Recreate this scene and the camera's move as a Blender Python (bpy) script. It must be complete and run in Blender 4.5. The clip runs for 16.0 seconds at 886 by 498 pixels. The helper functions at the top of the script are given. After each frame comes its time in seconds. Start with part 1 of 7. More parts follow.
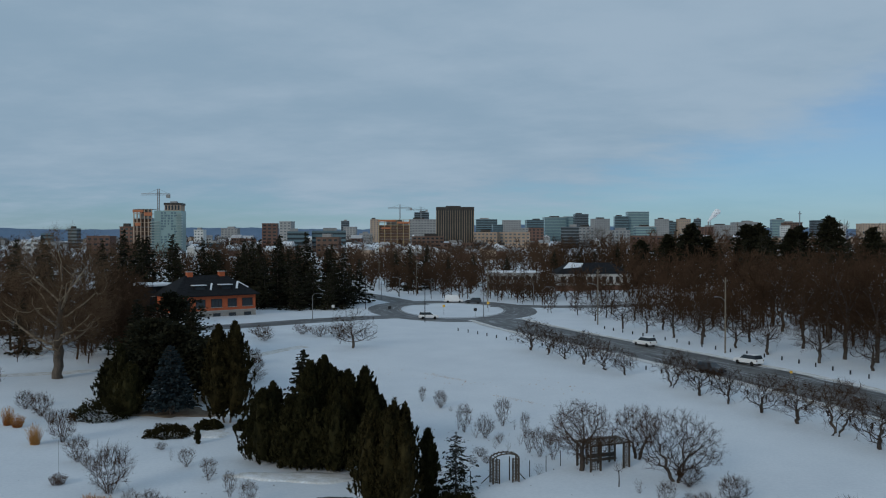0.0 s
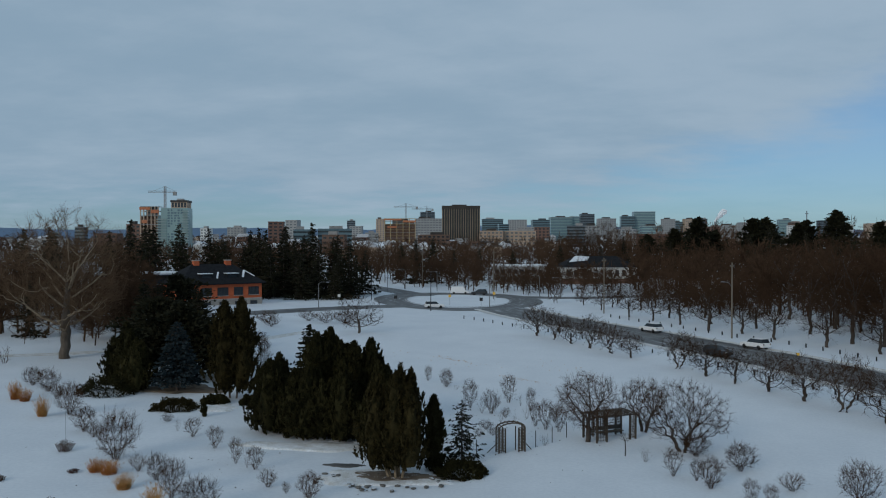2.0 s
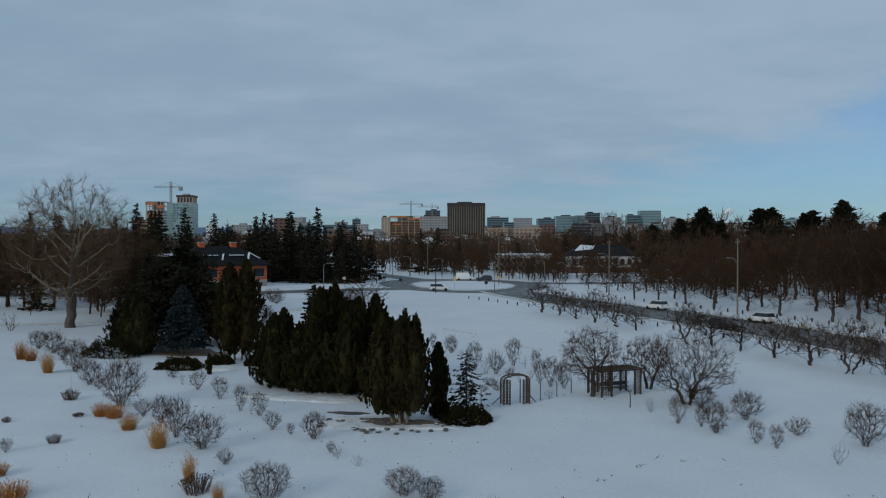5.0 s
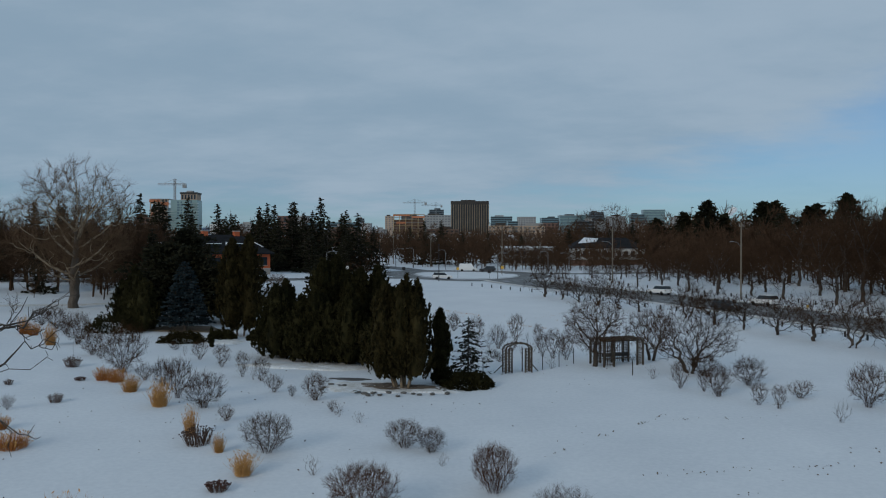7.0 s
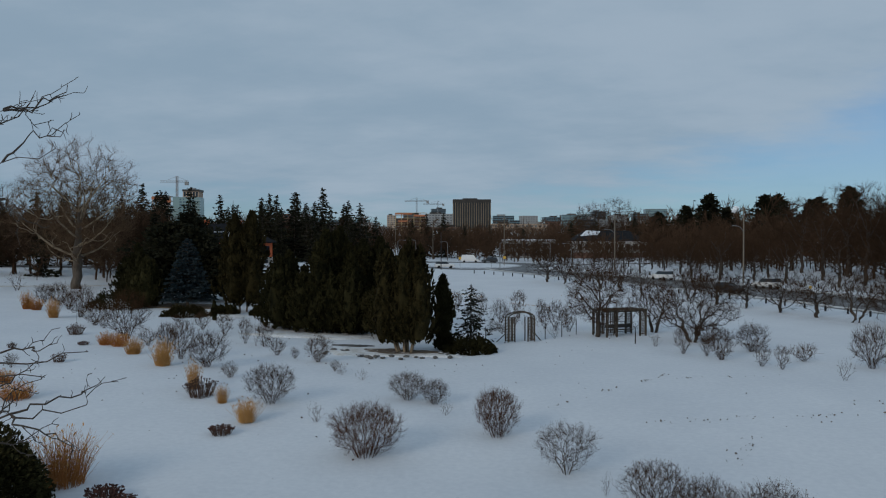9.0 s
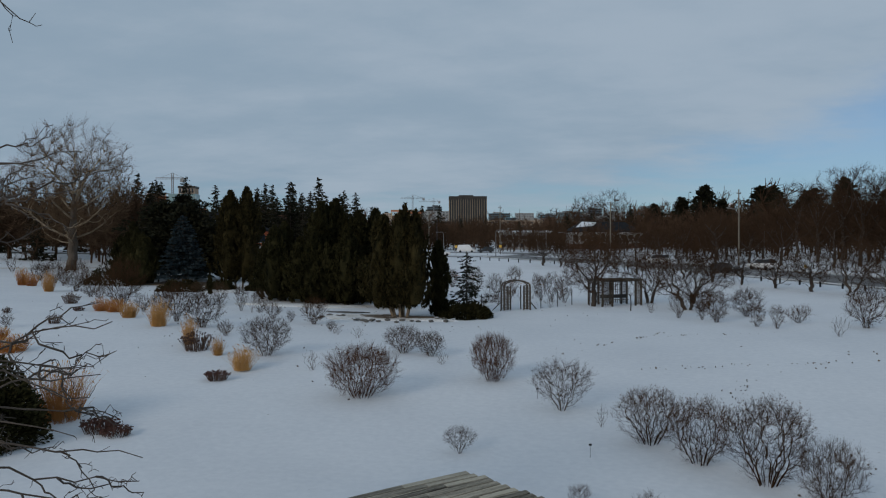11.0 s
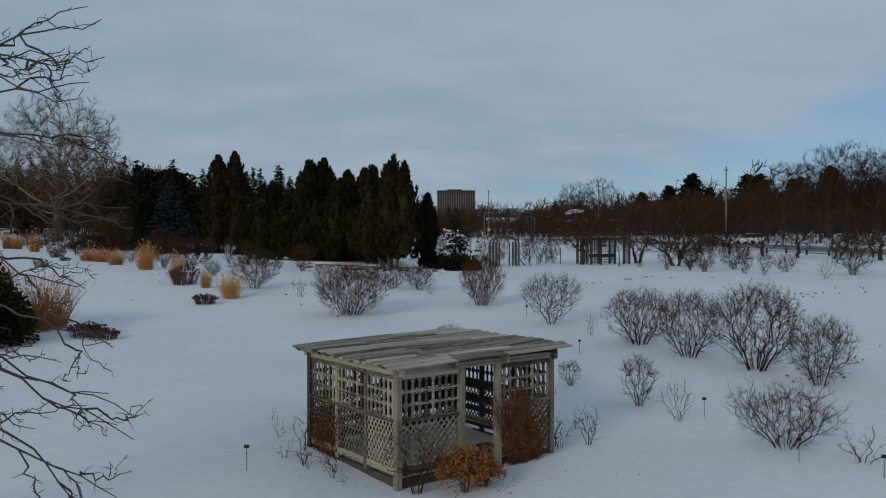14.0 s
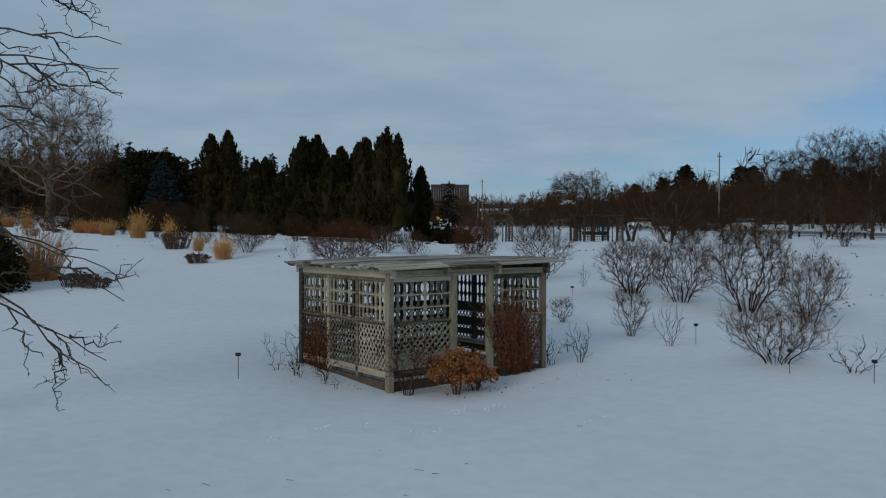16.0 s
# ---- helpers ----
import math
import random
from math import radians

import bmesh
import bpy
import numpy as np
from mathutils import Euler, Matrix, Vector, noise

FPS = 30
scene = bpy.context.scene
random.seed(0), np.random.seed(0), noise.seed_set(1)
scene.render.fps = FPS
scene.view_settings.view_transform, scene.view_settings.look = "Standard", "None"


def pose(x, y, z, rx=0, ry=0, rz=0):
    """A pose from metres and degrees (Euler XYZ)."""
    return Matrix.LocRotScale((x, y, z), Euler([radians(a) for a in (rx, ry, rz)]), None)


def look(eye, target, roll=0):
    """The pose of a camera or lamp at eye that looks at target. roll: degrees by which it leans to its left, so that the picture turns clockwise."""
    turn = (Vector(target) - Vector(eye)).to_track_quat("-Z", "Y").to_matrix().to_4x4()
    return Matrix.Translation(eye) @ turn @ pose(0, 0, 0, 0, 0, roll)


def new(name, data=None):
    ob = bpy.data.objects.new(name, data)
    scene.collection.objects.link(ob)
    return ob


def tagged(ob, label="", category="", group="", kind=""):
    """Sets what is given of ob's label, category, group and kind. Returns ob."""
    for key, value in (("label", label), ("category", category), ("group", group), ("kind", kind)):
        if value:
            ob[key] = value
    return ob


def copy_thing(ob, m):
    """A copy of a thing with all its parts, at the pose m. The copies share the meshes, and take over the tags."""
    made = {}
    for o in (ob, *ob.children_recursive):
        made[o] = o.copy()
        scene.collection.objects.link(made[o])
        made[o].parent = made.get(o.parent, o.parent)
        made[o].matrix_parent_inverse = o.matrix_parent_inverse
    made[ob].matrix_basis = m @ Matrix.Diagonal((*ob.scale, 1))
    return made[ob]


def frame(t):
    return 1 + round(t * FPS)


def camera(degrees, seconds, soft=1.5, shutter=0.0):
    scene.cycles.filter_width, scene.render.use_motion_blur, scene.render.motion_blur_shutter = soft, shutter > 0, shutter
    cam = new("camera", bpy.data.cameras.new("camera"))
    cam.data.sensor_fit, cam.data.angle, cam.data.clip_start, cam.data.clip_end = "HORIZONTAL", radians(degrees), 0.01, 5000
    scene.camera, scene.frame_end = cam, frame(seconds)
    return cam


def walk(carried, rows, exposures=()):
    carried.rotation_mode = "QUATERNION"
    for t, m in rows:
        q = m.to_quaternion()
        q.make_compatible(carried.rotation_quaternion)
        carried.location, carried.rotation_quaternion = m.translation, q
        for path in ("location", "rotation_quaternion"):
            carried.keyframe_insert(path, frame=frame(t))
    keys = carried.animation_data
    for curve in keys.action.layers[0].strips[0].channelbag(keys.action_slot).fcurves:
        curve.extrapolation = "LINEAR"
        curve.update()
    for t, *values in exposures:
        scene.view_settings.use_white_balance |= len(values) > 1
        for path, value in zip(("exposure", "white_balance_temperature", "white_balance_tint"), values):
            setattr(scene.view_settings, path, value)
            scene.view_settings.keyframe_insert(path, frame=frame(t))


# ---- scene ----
cam = camera(55.9, 16.0, soft=1.1)
METRES, EYE, TILT, LEAN, TURN = 21.0, 23.9, -0.5, 0.0, 0.0
ROWS = [
    (0.0, 0.0, 0.0, 0.0, -0.0, 0.0, 0.0),
    (0.5, 0.0002, -0.0019, -0.0348, 0.13, 0.0, -0.01),
    (1.0, -0.001, -0.0037, -0.0678, 0.23, 0.03, -0.01),
    (1.5, -0.0016, -0.0012, -0.1016, 0.32, 0.07, -0.04),
    (2.0, -0.0015, 0.0006, -0.1352, 0.4, 0.07, -0.06),
    (2.5, -0.0021, 0.0014, -0.1704, 0.47, 0.08, -0.07),
    (3.0, -0.0008, 0.0006, -0.205, 0.55, 0.09, -0.09),
    (3.5, -0.0003, 0.0008, -0.2394, 0.61, 0.1, -0.1),
    (4.0, -0.0003, 0.0004, -0.2739, 0.66, 0.11, -0.11),
    (6.5, 0.0066, 0.0045, -0.4439, 0.94, 0.13, -0.14),
    (7.0, 0.0093, 0.0057, -0.4781, 1.02, 0.15, -0.11),
    (7.5, 0.0104, 0.0067, -0.5131, 1.09, 0.17, -0.08),
    (8.0, 0.0092, 0.0059, -0.5467, 1.12, 0.18, -0.05),
    (8.5, 0.0071, 0.0061, -0.5792, 1.14, 0.21, -0.05),
    (9.0, 0.0061, 0.0052, -0.612, 1.15, 0.19, -0.1),
    (11.5, 0.009, 0.0031, -0.7695, 0.81, 0.11, 0.16),
    (12.0, 0.0077, 0.0034, -0.7981, 0.67, 0.08, 0.12),
    (12.5, 0.0074, 0.004, -0.8303, 0.52, 0.04, 0.13),
    (13.0, 0.0071, 0.0042, -0.8595, 0.36, 0.0, 0.1),
    (13.5, 0.0062, 0.0042, -0.8865, 0.22, -0.02, 0.1),
    (14.0, 0.0059, 0.0056, -0.914, 0.08, -0.07, 0.05),
    (14.5, 0.0061, 0.0064, -0.9391, -0.06, -0.11, 0.02),
    (15.0, 0.0065, 0.0058, -0.9611, -0.15, -0.18, -0.01),
    (15.5, 0.0068, 0.0059, -0.9829, -0.26, -0.27, -0.04),
    (16.0, 0.0074, 0.0062, -0.9988, -0.35, -0.37, -0.08),
]
walk(cam, [(t, pose(0, 0, EYE, TILT, LEAN, TURN) @ pose(METRES * x, METRES * y, METRES * z, 90 + pitch, roll, yaw)) for t, x, y, z, yaw, pitch, roll in ROWS],
     [(0.0, 0.02, 6180, 5.5), (4.0, -0.01, 6180, 5.5), (8.5, -0.02, 6340, 7.5), (12.5, 0.0, 6600, 10), (15.0, -0.01, 6450, 9), (16.0, -0.02, 6290, 7)])


# ---- ground form ----
PROFILE = [(-60, -3.0), (0, -0.6), (16, 0.0), (27, 0.4), (37, 1.1), (45, 1.75), (60, 2.3), (75, 2.45), (100, 2.6), (125, 3.5), (150, 4.4),
           (175, 4.9), (200, 5.2), (300, 6.0), (420, 7.0), (600, 9.5), (900, 15.0), (1400, 21.0), (2200, 26.0), (5000, 28.0)]
_ys = np.arange(-60, 5001, 1.0)
_zs = np.interp(_ys, [p[0] for p in PROFILE], [p[1] for p in PROFILE])
_zs[5:-5] = np.convolve(_zs, np.ones(11) / 11, "valid")


def ground_z(x, y):
    """Height of the snow: a gentle rise to the north, a bank to the west, a fall towards the town."""
    x, y = np.asarray(x, float), np.asarray(y, float)
    side = np.clip((y - 15) / 40, 0, 1) * np.clip((420 - y) / 100, 0, 1)
    return np.interp(y, _ys, _zs) + side * (0.028 * np.clip(-x, 0, 90) + 0.015 * np.clip(x - 35, 0, 80))


def gz(x, y):
    return float(ground_z(x, y))


# ---- sky and sun ----
SUN_TURN, SUN_HEIGHT = radians(215), radians(22)
world = bpy.data.worlds.new("sky")
scene.world = world
world.use_nodes = True
wn, wl = world.node_tree.nodes, world.node_tree.links
wn.clear()


def wmath(op, a, b=None, c=None):
    n = wn.new("ShaderNodeMath")
    n.operation = op
    for i, v in enumerate((a, b, c)):
        if v is None:
            continue
        if isinstance(v, (int, float)):
            n.inputs[i].default_value = v
        else:
            wl.new(v, n.inputs[i])
    return n.outputs[0]


def wrange(v, a, b, lo=0.0, hi=1.0):
    n = wn.new("ShaderNodeMapRange")
    n.interpolation_type = "SMOOTHSTEP"
    for i, k in enumerate((a, b, lo, hi)):
        n.inputs[i + 1].default_value = k
    wl.new(v, n.inputs[0])
    return n.outputs[0]


coord = wn.new("ShaderNodeTexCoord")
sep = wn.new("ShaderNodeSeparateXYZ")
wl.new(coord.outputs["Generated"], sep.inputs[0])
dx, dy, dz = sep.outputs
lift = wmath("ADD", wmath("MAXIMUM", dz, 0.0), 0.15)
comb = wn.new("ShaderNodeCombineXYZ")
wl.new(wmath("DIVIDE", dx, lift), comb.inputs[0])
wl.new(wmath("DIVIDE", dy, lift), comb.inputs[1])


def wnoise(scale, detail, rough, stretch, turn, off):
    m = wn.new("ShaderNodeMapping")
    m.inputs["Scale"].default_value = (stretch, 1, 1)
    m.inputs["Rotation"].default_value = (0, 0, radians(turn))
    m.inputs["Location"].default_value = (off, off * 0.7, 0)
    wl.new(comb.outputs[0], m.inputs[0])
    n = wn.new("ShaderNodeTexNoise")
    n.inputs["Scale"].default_value = scale
    n.inputs["Detail"].default_value = detail
    n.inputs["Roughness"].default_value = rough
    wl.new(m.outputs[0], n.inputs["Vector"])
    return n.outputs["Fac"]


sheet = wnoise(0.5, 5, 0.5, 0.85, 30, 3.1)
wisps = wnoise(2.2, 9, 0.6, 0.75, 36, 7.7)
# the cloud deck thins out near the horizon and further over to the east
edge = wmath("SUBTRACT", dz, wmath("MULTIPLY", wmath("MAXIMUM", wmath("SUBTRACT", dx, 0.16), 0.0), 0.46))
deck = wmath("ADD", wmath("MULTIPLY", edge, 7.5), wmath("MULTIPLY", wmath("SUBTRACT", sheet, 0.5), 1.5))
deck = wmath("ADD", deck, wmath("MULTIPLY", wmath("SUBTRACT", wisps, 0.5), 1.0))
cover = wrange(deck, -0.02, 0.62, 0.44, 0.97)

sky = wn.new("ShaderNodeTexSky")
sky.sky_type = "NISHITA"
sky.sun_disc = False
sky.sun_elevation, sky.sun_rotation = SUN_HEIGHT, SUN_TURN
sky.air_density, sky.dust_density, sky.ozone_density = 1.0, 0.4, 3.0
tint = wn.new("ShaderNodeMix")
tint.data_type, tint.blend_type = "RGBA", "MULTIPLY"
tint.inputs[0].default_value = 1.0
tint.inputs[7].default_value = (0.55, 0.79, 1.04, 1)
wl.new(sky.outputs[0], tint.inputs[6])
clear = wn.new("ShaderNodeBackground")
wl.new(tint.outputs[2], clear.inputs[0])
clear.inputs[1].default_value = 0.075
ramp = wn.new("ShaderNodeMix")
ramp.data_type = "RGBA"
ramp.inputs[6].default_value = (0.285, 0.38, 0.48, 1)
ramp.inputs[7].default_value = (0.365, 0.45, 0.545, 1)
wl.new(wrange(wmath("ADD", wmath("MULTIPLY", dx, 0.08), wmath("ADD", wmath("MULTIPLY", sheet, 0.5), wmath("MULTIPLY", wisps, 0.5))), 0.36, 0.64), ramp.inputs[0])
cloud = wn.new("ShaderNodeBackground")
wl.new(ramp.outputs[2], cloud.inputs[0])
cloud.inputs[1].default_value = 0.93
blend = wn.new("ShaderNodeMixShader")
wl.new(cover, blend.inputs[0])
wl.new(clear.outputs[0], blend.inputs[1])
wl.new(cloud.outputs[0], blend.inputs[2])
wout = wn.new("ShaderNodeOutputWorld")
wl.new(blend.outputs[0], wout.inputs[0])

sun = new("sun", bpy.data.lights.new("sun", "SUN"))
sun.data.energy, sun.data.angle, sun.data.color = 1.0, radians(16), (1.0, 0.9, 0.78)
sun.matrix_world = look((0, 0, 300), (300 * -math.sin(SUN_TURN) * math.cos(SUN_HEIGHT), -300 * math.cos(SUN_TURN) * math.cos(SUN_HEIGHT), 300 - 300 * math.sin(SUN_HEIGHT)))


# ---- materials ----
def surface(name, a, b, scale=3.0, rough=0.85, bump=0.3, metal=0.0, fine=9.0, vary=0.15, stretch=(1, 1, 1), depth=0.02, spec=0.3, where="Object"):
    """A rough natural surface between two colours, with coarse and fine variation and some relief."""
    m = bpy.data.materials.new(name)
    m.use_nodes = True
    n, l = m.node_tree.nodes, m.node_tree.links
    p = n["Principled BSDF"]
    p.inputs["Roughness"].default_value, p.inputs["Metallic"].default_value = rough, metal
    p.inputs["Specular IOR Level"].default_value = spec
    c = n.new("ShaderNodeTexCoord")
    mp = n.new("ShaderNodeMapping")
    mp.inputs["Scale"].default_value = stretch
    l.new(c.outputs[where], mp.inputs[0])
    big, small = n.new("ShaderNodeTexNoise"), n.new("ShaderNodeTexNoise")
    big.inputs["Scale"].default_value, small.inputs["Scale"].default_value = scale, scale * fine
    big.inputs["Detail"].default_value, small.inputs["Detail"].default_value = 4, 6
    for t in (big, small):
        l.new(mp.outputs[0], t.inputs["Vector"])
    add = n.new("ShaderNodeMath")
    add.operation = "MULTIPLY_ADD"
    add.inputs[1].default_value, add.inputs[2].default_value = 0.5, 0.0
    l.new(small.outputs["Fac"], add.inputs[0])
    half = n.new("ShaderNodeMath")
    half.operation = "MULTIPLY_ADD"
    half.inputs[1].default_value = 0.5
    l.new(big.outputs["Fac"], half.inputs[0])
    l.new(add.outputs[0], half.inputs[2])
    info = n.new("ShaderNodeObjectInfo")
    shift = n.new("ShaderNodeMath")
    shift.operation = "MULTIPLY_ADD"
    shift.inputs[1].default_value = vary
    l.new(info.outputs["Random"], shift.inputs[0])
    l.new(half.outputs[0], shift.inputs[2])
    rmp = n.new("ShaderNodeMapRange")
    rmp.inputs[1].default_value, rmp.inputs[2].default_value = 0.32 + vary / 2, 0.68 + vary / 2
    l.new(shift.outputs[0], rmp.inputs[0])
    mix = n.new("ShaderNodeMix")
    mix.data_type = "RGBA"
    mix.inputs[6].default_value, mix.inputs[7].default_value = (*a, 1), (*b, 1)
    l.new(rmp.outputs[0], mix.inputs[0])
    l.new(mix.outputs[2], p.inputs["Base Color"])
    if bump:
        bp = n.new("ShaderNodeBump")
        bp.inputs["Strength"].default_value, bp.inputs["Distance"].default_value = bump, depth
        l.new(half.outputs[0], bp.inputs["Height"])
        l.new(bp.outputs[0], p.inputs["Normal"])
    return m


def road_surface(name, a, b):
    """Wet asphalt with salt-grey patches and ridges of slush along its length."""
    m = surface(name, a, b, scale=0.35, rough=0.55, bump=0.25, fine=14, vary=0.0, spec=0.4)
    n, l = m.node_tree.nodes, m.node_tree.links
    p = n["Principled BSDF"]
    uv = n.new("ShaderNodeUVMap")
    mp = n.new("ShaderNodeMapping")
    mp.inputs["Scale"].default_value = (2.2, 0.04, 1)
    l.new(uv.outputs[0], mp.inputs[0])
    t = n.new("ShaderNodeTexNoise")
    t.inputs["Scale"].default_value, t.inputs["Detail"].default_value = 3.0, 5
    l.new(mp.outputs[0], t.inputs["Vector"])
    r = n.new("ShaderNodeMapRange")
    r.inputs[1].default_value, r.inputs[2].default_value, r.inputs[4].default_value = 0.52, 0.72, 0.6
    l.new(t.outputs["Fac"], r.inputs[0])
    mix = n.new("ShaderNodeMix")
    mix.data_type = "RGBA"
    mix.inputs[7].default_value = (0.55, 0.57, 0.6, 1)
    l.new(p.inputs["Base Color"].links[0].from_socket, mix.inputs[6])
    l.new(r.outputs[0], mix.inputs[0])
    l.new(mix.outputs[2], p.inputs["Base Color"])
    return m


def glassy(name, colour, rough=0.08, metal=0.0):
    m = bpy.data.materials.new(name)
    m.use_nodes = True
    p = m.node_tree.nodes["Principled BSDF"]
    p.inputs["Base Color"].default_value, p.inputs["Roughness"].default_value, p.inputs["Metallic"].default_value = (*colour, 1), rough, metal
    p.inputs["Specular IOR Level"].default_value = 0.6
    return m


SNOW = surface("snow", (0.60, 0.625, 0.66), (0.71, 0.73, 0.755), scale=0.16, rough=0.75, bump=0.5, fine=22, vary=0, depth=0.05, spec=0.2)
DIRTY_SNOW = surface("dirty snow", (0.42, 0.38, 0.32), (0.8, 0.81, 0.83), scale=0.9, rough=0.9, bump=0.5, depth=0.05)
SOIL = surface("bare soil", (0.07, 0.05, 0.035), (0.2, 0.16, 0.12), scale=1.5, bump=0.8, depth=0.05)
ASPHALT = road_surface("wet asphalt", (0.032, 0.031, 0.031), (0.125, 0.118, 0.112))
BARK = surface("grey brown bark", (0.055, 0.045, 0.036), (0.15, 0.12, 0.095), scale=3, bump=0.6, stretch=(1, 1, 0.25))
DARK_BARK = surface("dark bark", (0.03, 0.024, 0.02), (0.085, 0.065, 0.052), scale=3, bump=0.6, stretch=(1, 1, 0.25))
PALE_BARK = surface("pale mottled bark", (0.10, 0.070, 0.044), (0.42, 0.33, 0.225), scale=0.7, bump=0.3, fine=5)
PALE_TWIG = surface("pale yellow-brown twigs", (0.060, 0.036, 0.021), (0.155, 0.102, 0.064), scale=1, bump=0, spec=0.0)
TWIG = surface("brown twigs", (0.026, 0.0138, 0.0075), (0.080, 0.044, 0.025), scale=2, bump=0, spec=0.0)
RED_TWIG = surface("reddish twigs", (0.036, 0.0155, 0.008), (0.104, 0.047, 0.024), scale=2, bump=0, spec=0.0)
GREY_TWIG = surface("grey twigs", (0.034, 0.0205, 0.013), (0.100, 0.063, 0.041), scale=2, bump=0, spec=0.0)
DARK_TWIG = surface("dark brown twigs", (0.024, 0.0145, 0.009), (0.076, 0.045, 0.028), scale=2, bump=0, spec=0.0)
CRUST = surface("crumbled fresh snow", (0.70, 0.72, 0.74), (0.80, 0.81, 0.83), scale=3, bump=0.3)
SEED = surface("dry seed heads", (0.10, 0.065, 0.045), (0.24, 0.17, 0.12), scale=6, bump=0)
WOODS = surface("bare woods", (0.034, 0.0205, 0.013), (0.100, 0.061, 0.039), scale=0.05, bump=0, where="Object", spec=0.0)
CEDAR = surface("cedar foliage", (0.012, 0.0115, 0.0048), (0.042, 0.037, 0.0145), scale=1.2, bump=0, rough=0.8, spec=0.05)
CEDAR_BROWN = surface("winter bronzed cedar foliage", (0.014, 0.0118, 0.0046), (0.045, 0.0355, 0.0138), scale=1.2, bump=0, rough=0.8, spec=0.05)
SPRUCE = surface("spruce needles", (0.010, 0.0105, 0.0065), (0.032, 0.031, 0.0175), scale=1.0, bump=0, rough=0.8, spec=0.05)
BLUE_SPRUCE = surface("blue spruce needles", (0.014, 0.022, 0.025), (0.040, 0.056, 0.063), scale=1.0, bump=0, rough=0.8, spec=0.08)
STRAW = surface("straw grass", (0.36, 0.17, 0.045), (0.62, 0.36, 0.13), scale=3, bump=0)
RUST_GRASS = surface("rust grass", (0.26, 0.085, 0.02), (0.50, 0.21, 0.06), scale=3, bump=0)
RUST_LEAF = surface("rust dry leaves", (0.12, 0.042, 0.014), (0.38, 0.14, 0.042), scale=5, bump=0)
DEAD_BROWN = surface("dead brown stems", (0.05, 0.028, 0.02), (0.12, 0.07, 0.048), scale=4, bump=0)
SEDUM = surface("dark red seed heads", (0.05, 0.022, 0.018), (0.13, 0.06, 0.045), scale=6, bump=0)
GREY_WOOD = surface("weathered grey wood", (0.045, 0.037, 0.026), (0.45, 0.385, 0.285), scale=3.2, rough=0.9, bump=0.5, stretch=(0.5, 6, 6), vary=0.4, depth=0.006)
GREEN_WOOD = surface("lichen stained wood", (0.12, 0.105, 0.072), (0.34, 0.30, 0.215), scale=2.2, rough=0.9, bump=0.5, stretch=(4, 4, 0.6), vary=0.2, depth=0.006)
ROOF_WOOD = surface("mixed weathered roof boards", (0.04, 0.034, 0.026), (0.48, 0.43, 0.34), scale=1.6, rough=0.9, bump=0.6, stretch=(0.35, 7, 7), vary=0.3, depth=0.008)
ARBOUR_WOOD = surface("brown weathered wood", (0.035, 0.027, 0.02), (0.115, 0.088, 0.065), scale=2, rough=0.85, bump=0.4, vary=0.2)
DARK_WOOD = surface("dark and shaded wood", (0.024, 0.022, 0.021), (0.06, 0.055, 0.05), scale=2, rough=0.7, bump=0.4, vary=0.1)
BRICK = surface("orange brick", (0.42, 0.088, 0.034), (0.58, 0.15, 0.06), scale=1.2, bump=0.2, fine=12)
RED_BRICK = surface("dark red brick", (0.10, 0.055, 0.042), (0.17, 0.095, 0.072), scale=0.4, bump=0)
STONE = surface("pale stone", (0.28, 0.25, 0.22), (0.42, 0.39, 0.35), scale=1.0, bump=0.2)
ROCK = surface("dark rough rock", (0.06, 0.055, 0.05), (0.19, 0.18, 0.165), scale=3.0, bump=0.5)
CONCRETE = surface("concrete", (0.20, 0.20, 0.20), (0.33, 0.325, 0.315), scale=0.1, bump=0)
TAN_STONE = surface("tan cladding", (0.30, 0.215, 0.155), (0.42, 0.32, 0.24), scale=0.1, bump=0)
BROWN_CLAD = surface("brown cladding", (0.10, 0.06, 0.045), (0.16, 0.10, 0.075), scale=0.1, bump=0)
BRONZE = surface("dark bronze cladding", (0.022, 0.019, 0.017), (0.05, 0.042, 0.036), scale=0.1, bump=0, rough=0.5)
FIN = surface("brown fins", (0.14, 0.105, 0.072), (0.22, 0.17, 0.12), scale=0.1, bump=0)
WHITE_WALL = surface("white wall", (0.42, 0.42, 0.41), (0.58, 0.58, 0.56), scale=0.3, bump=0.1)
SLATE = surface("dark roof shingles", (0.010, 0.0105, 0.012), (0.026, 0.027, 0.03), scale=1.5, bump=0.4, spec=0.08)
ORANGE = surface("orange site netting", (0.34, 0.12, 0.06), (0.46, 0.19, 0.1), scale=0.3, bump=0)
YELLOW = surface("yellow formwork", (0.34, 0.25, 0.13), (0.45, 0.34, 0.19), scale=0.3, bump=0)
TOWN_ROOF = surface("grey town roofs", (0.10, 0.095, 0.09), (0.42, 0.42, 0.43), scale=0.08, bump=0, vary=0.6)
STEEL = surface("galvanised steel", (0.16, 0.165, 0.17), (0.3, 0.3, 0.31), scale=2, rough=0.5, bump=0, metal=0.6)
POLE_WOOD = surface("weathered pole wood", (0.10, 0.085, 0.065), (0.22, 0.19, 0.15), scale=2, bump=0.3, stretch=(3, 3, 0.3))
BLACK_PAINT = surface("black paint", (0.012, 0.012, 0.013), (0.03, 0.03, 0.032), scale=3, rough=0.5, bump=0)
WHITE_PAINT = surface("white car paint", (0.7, 0.7, 0.7), (0.78, 0.78, 0.78), scale=1, rough=0.3, bump=0, spec=0.6)
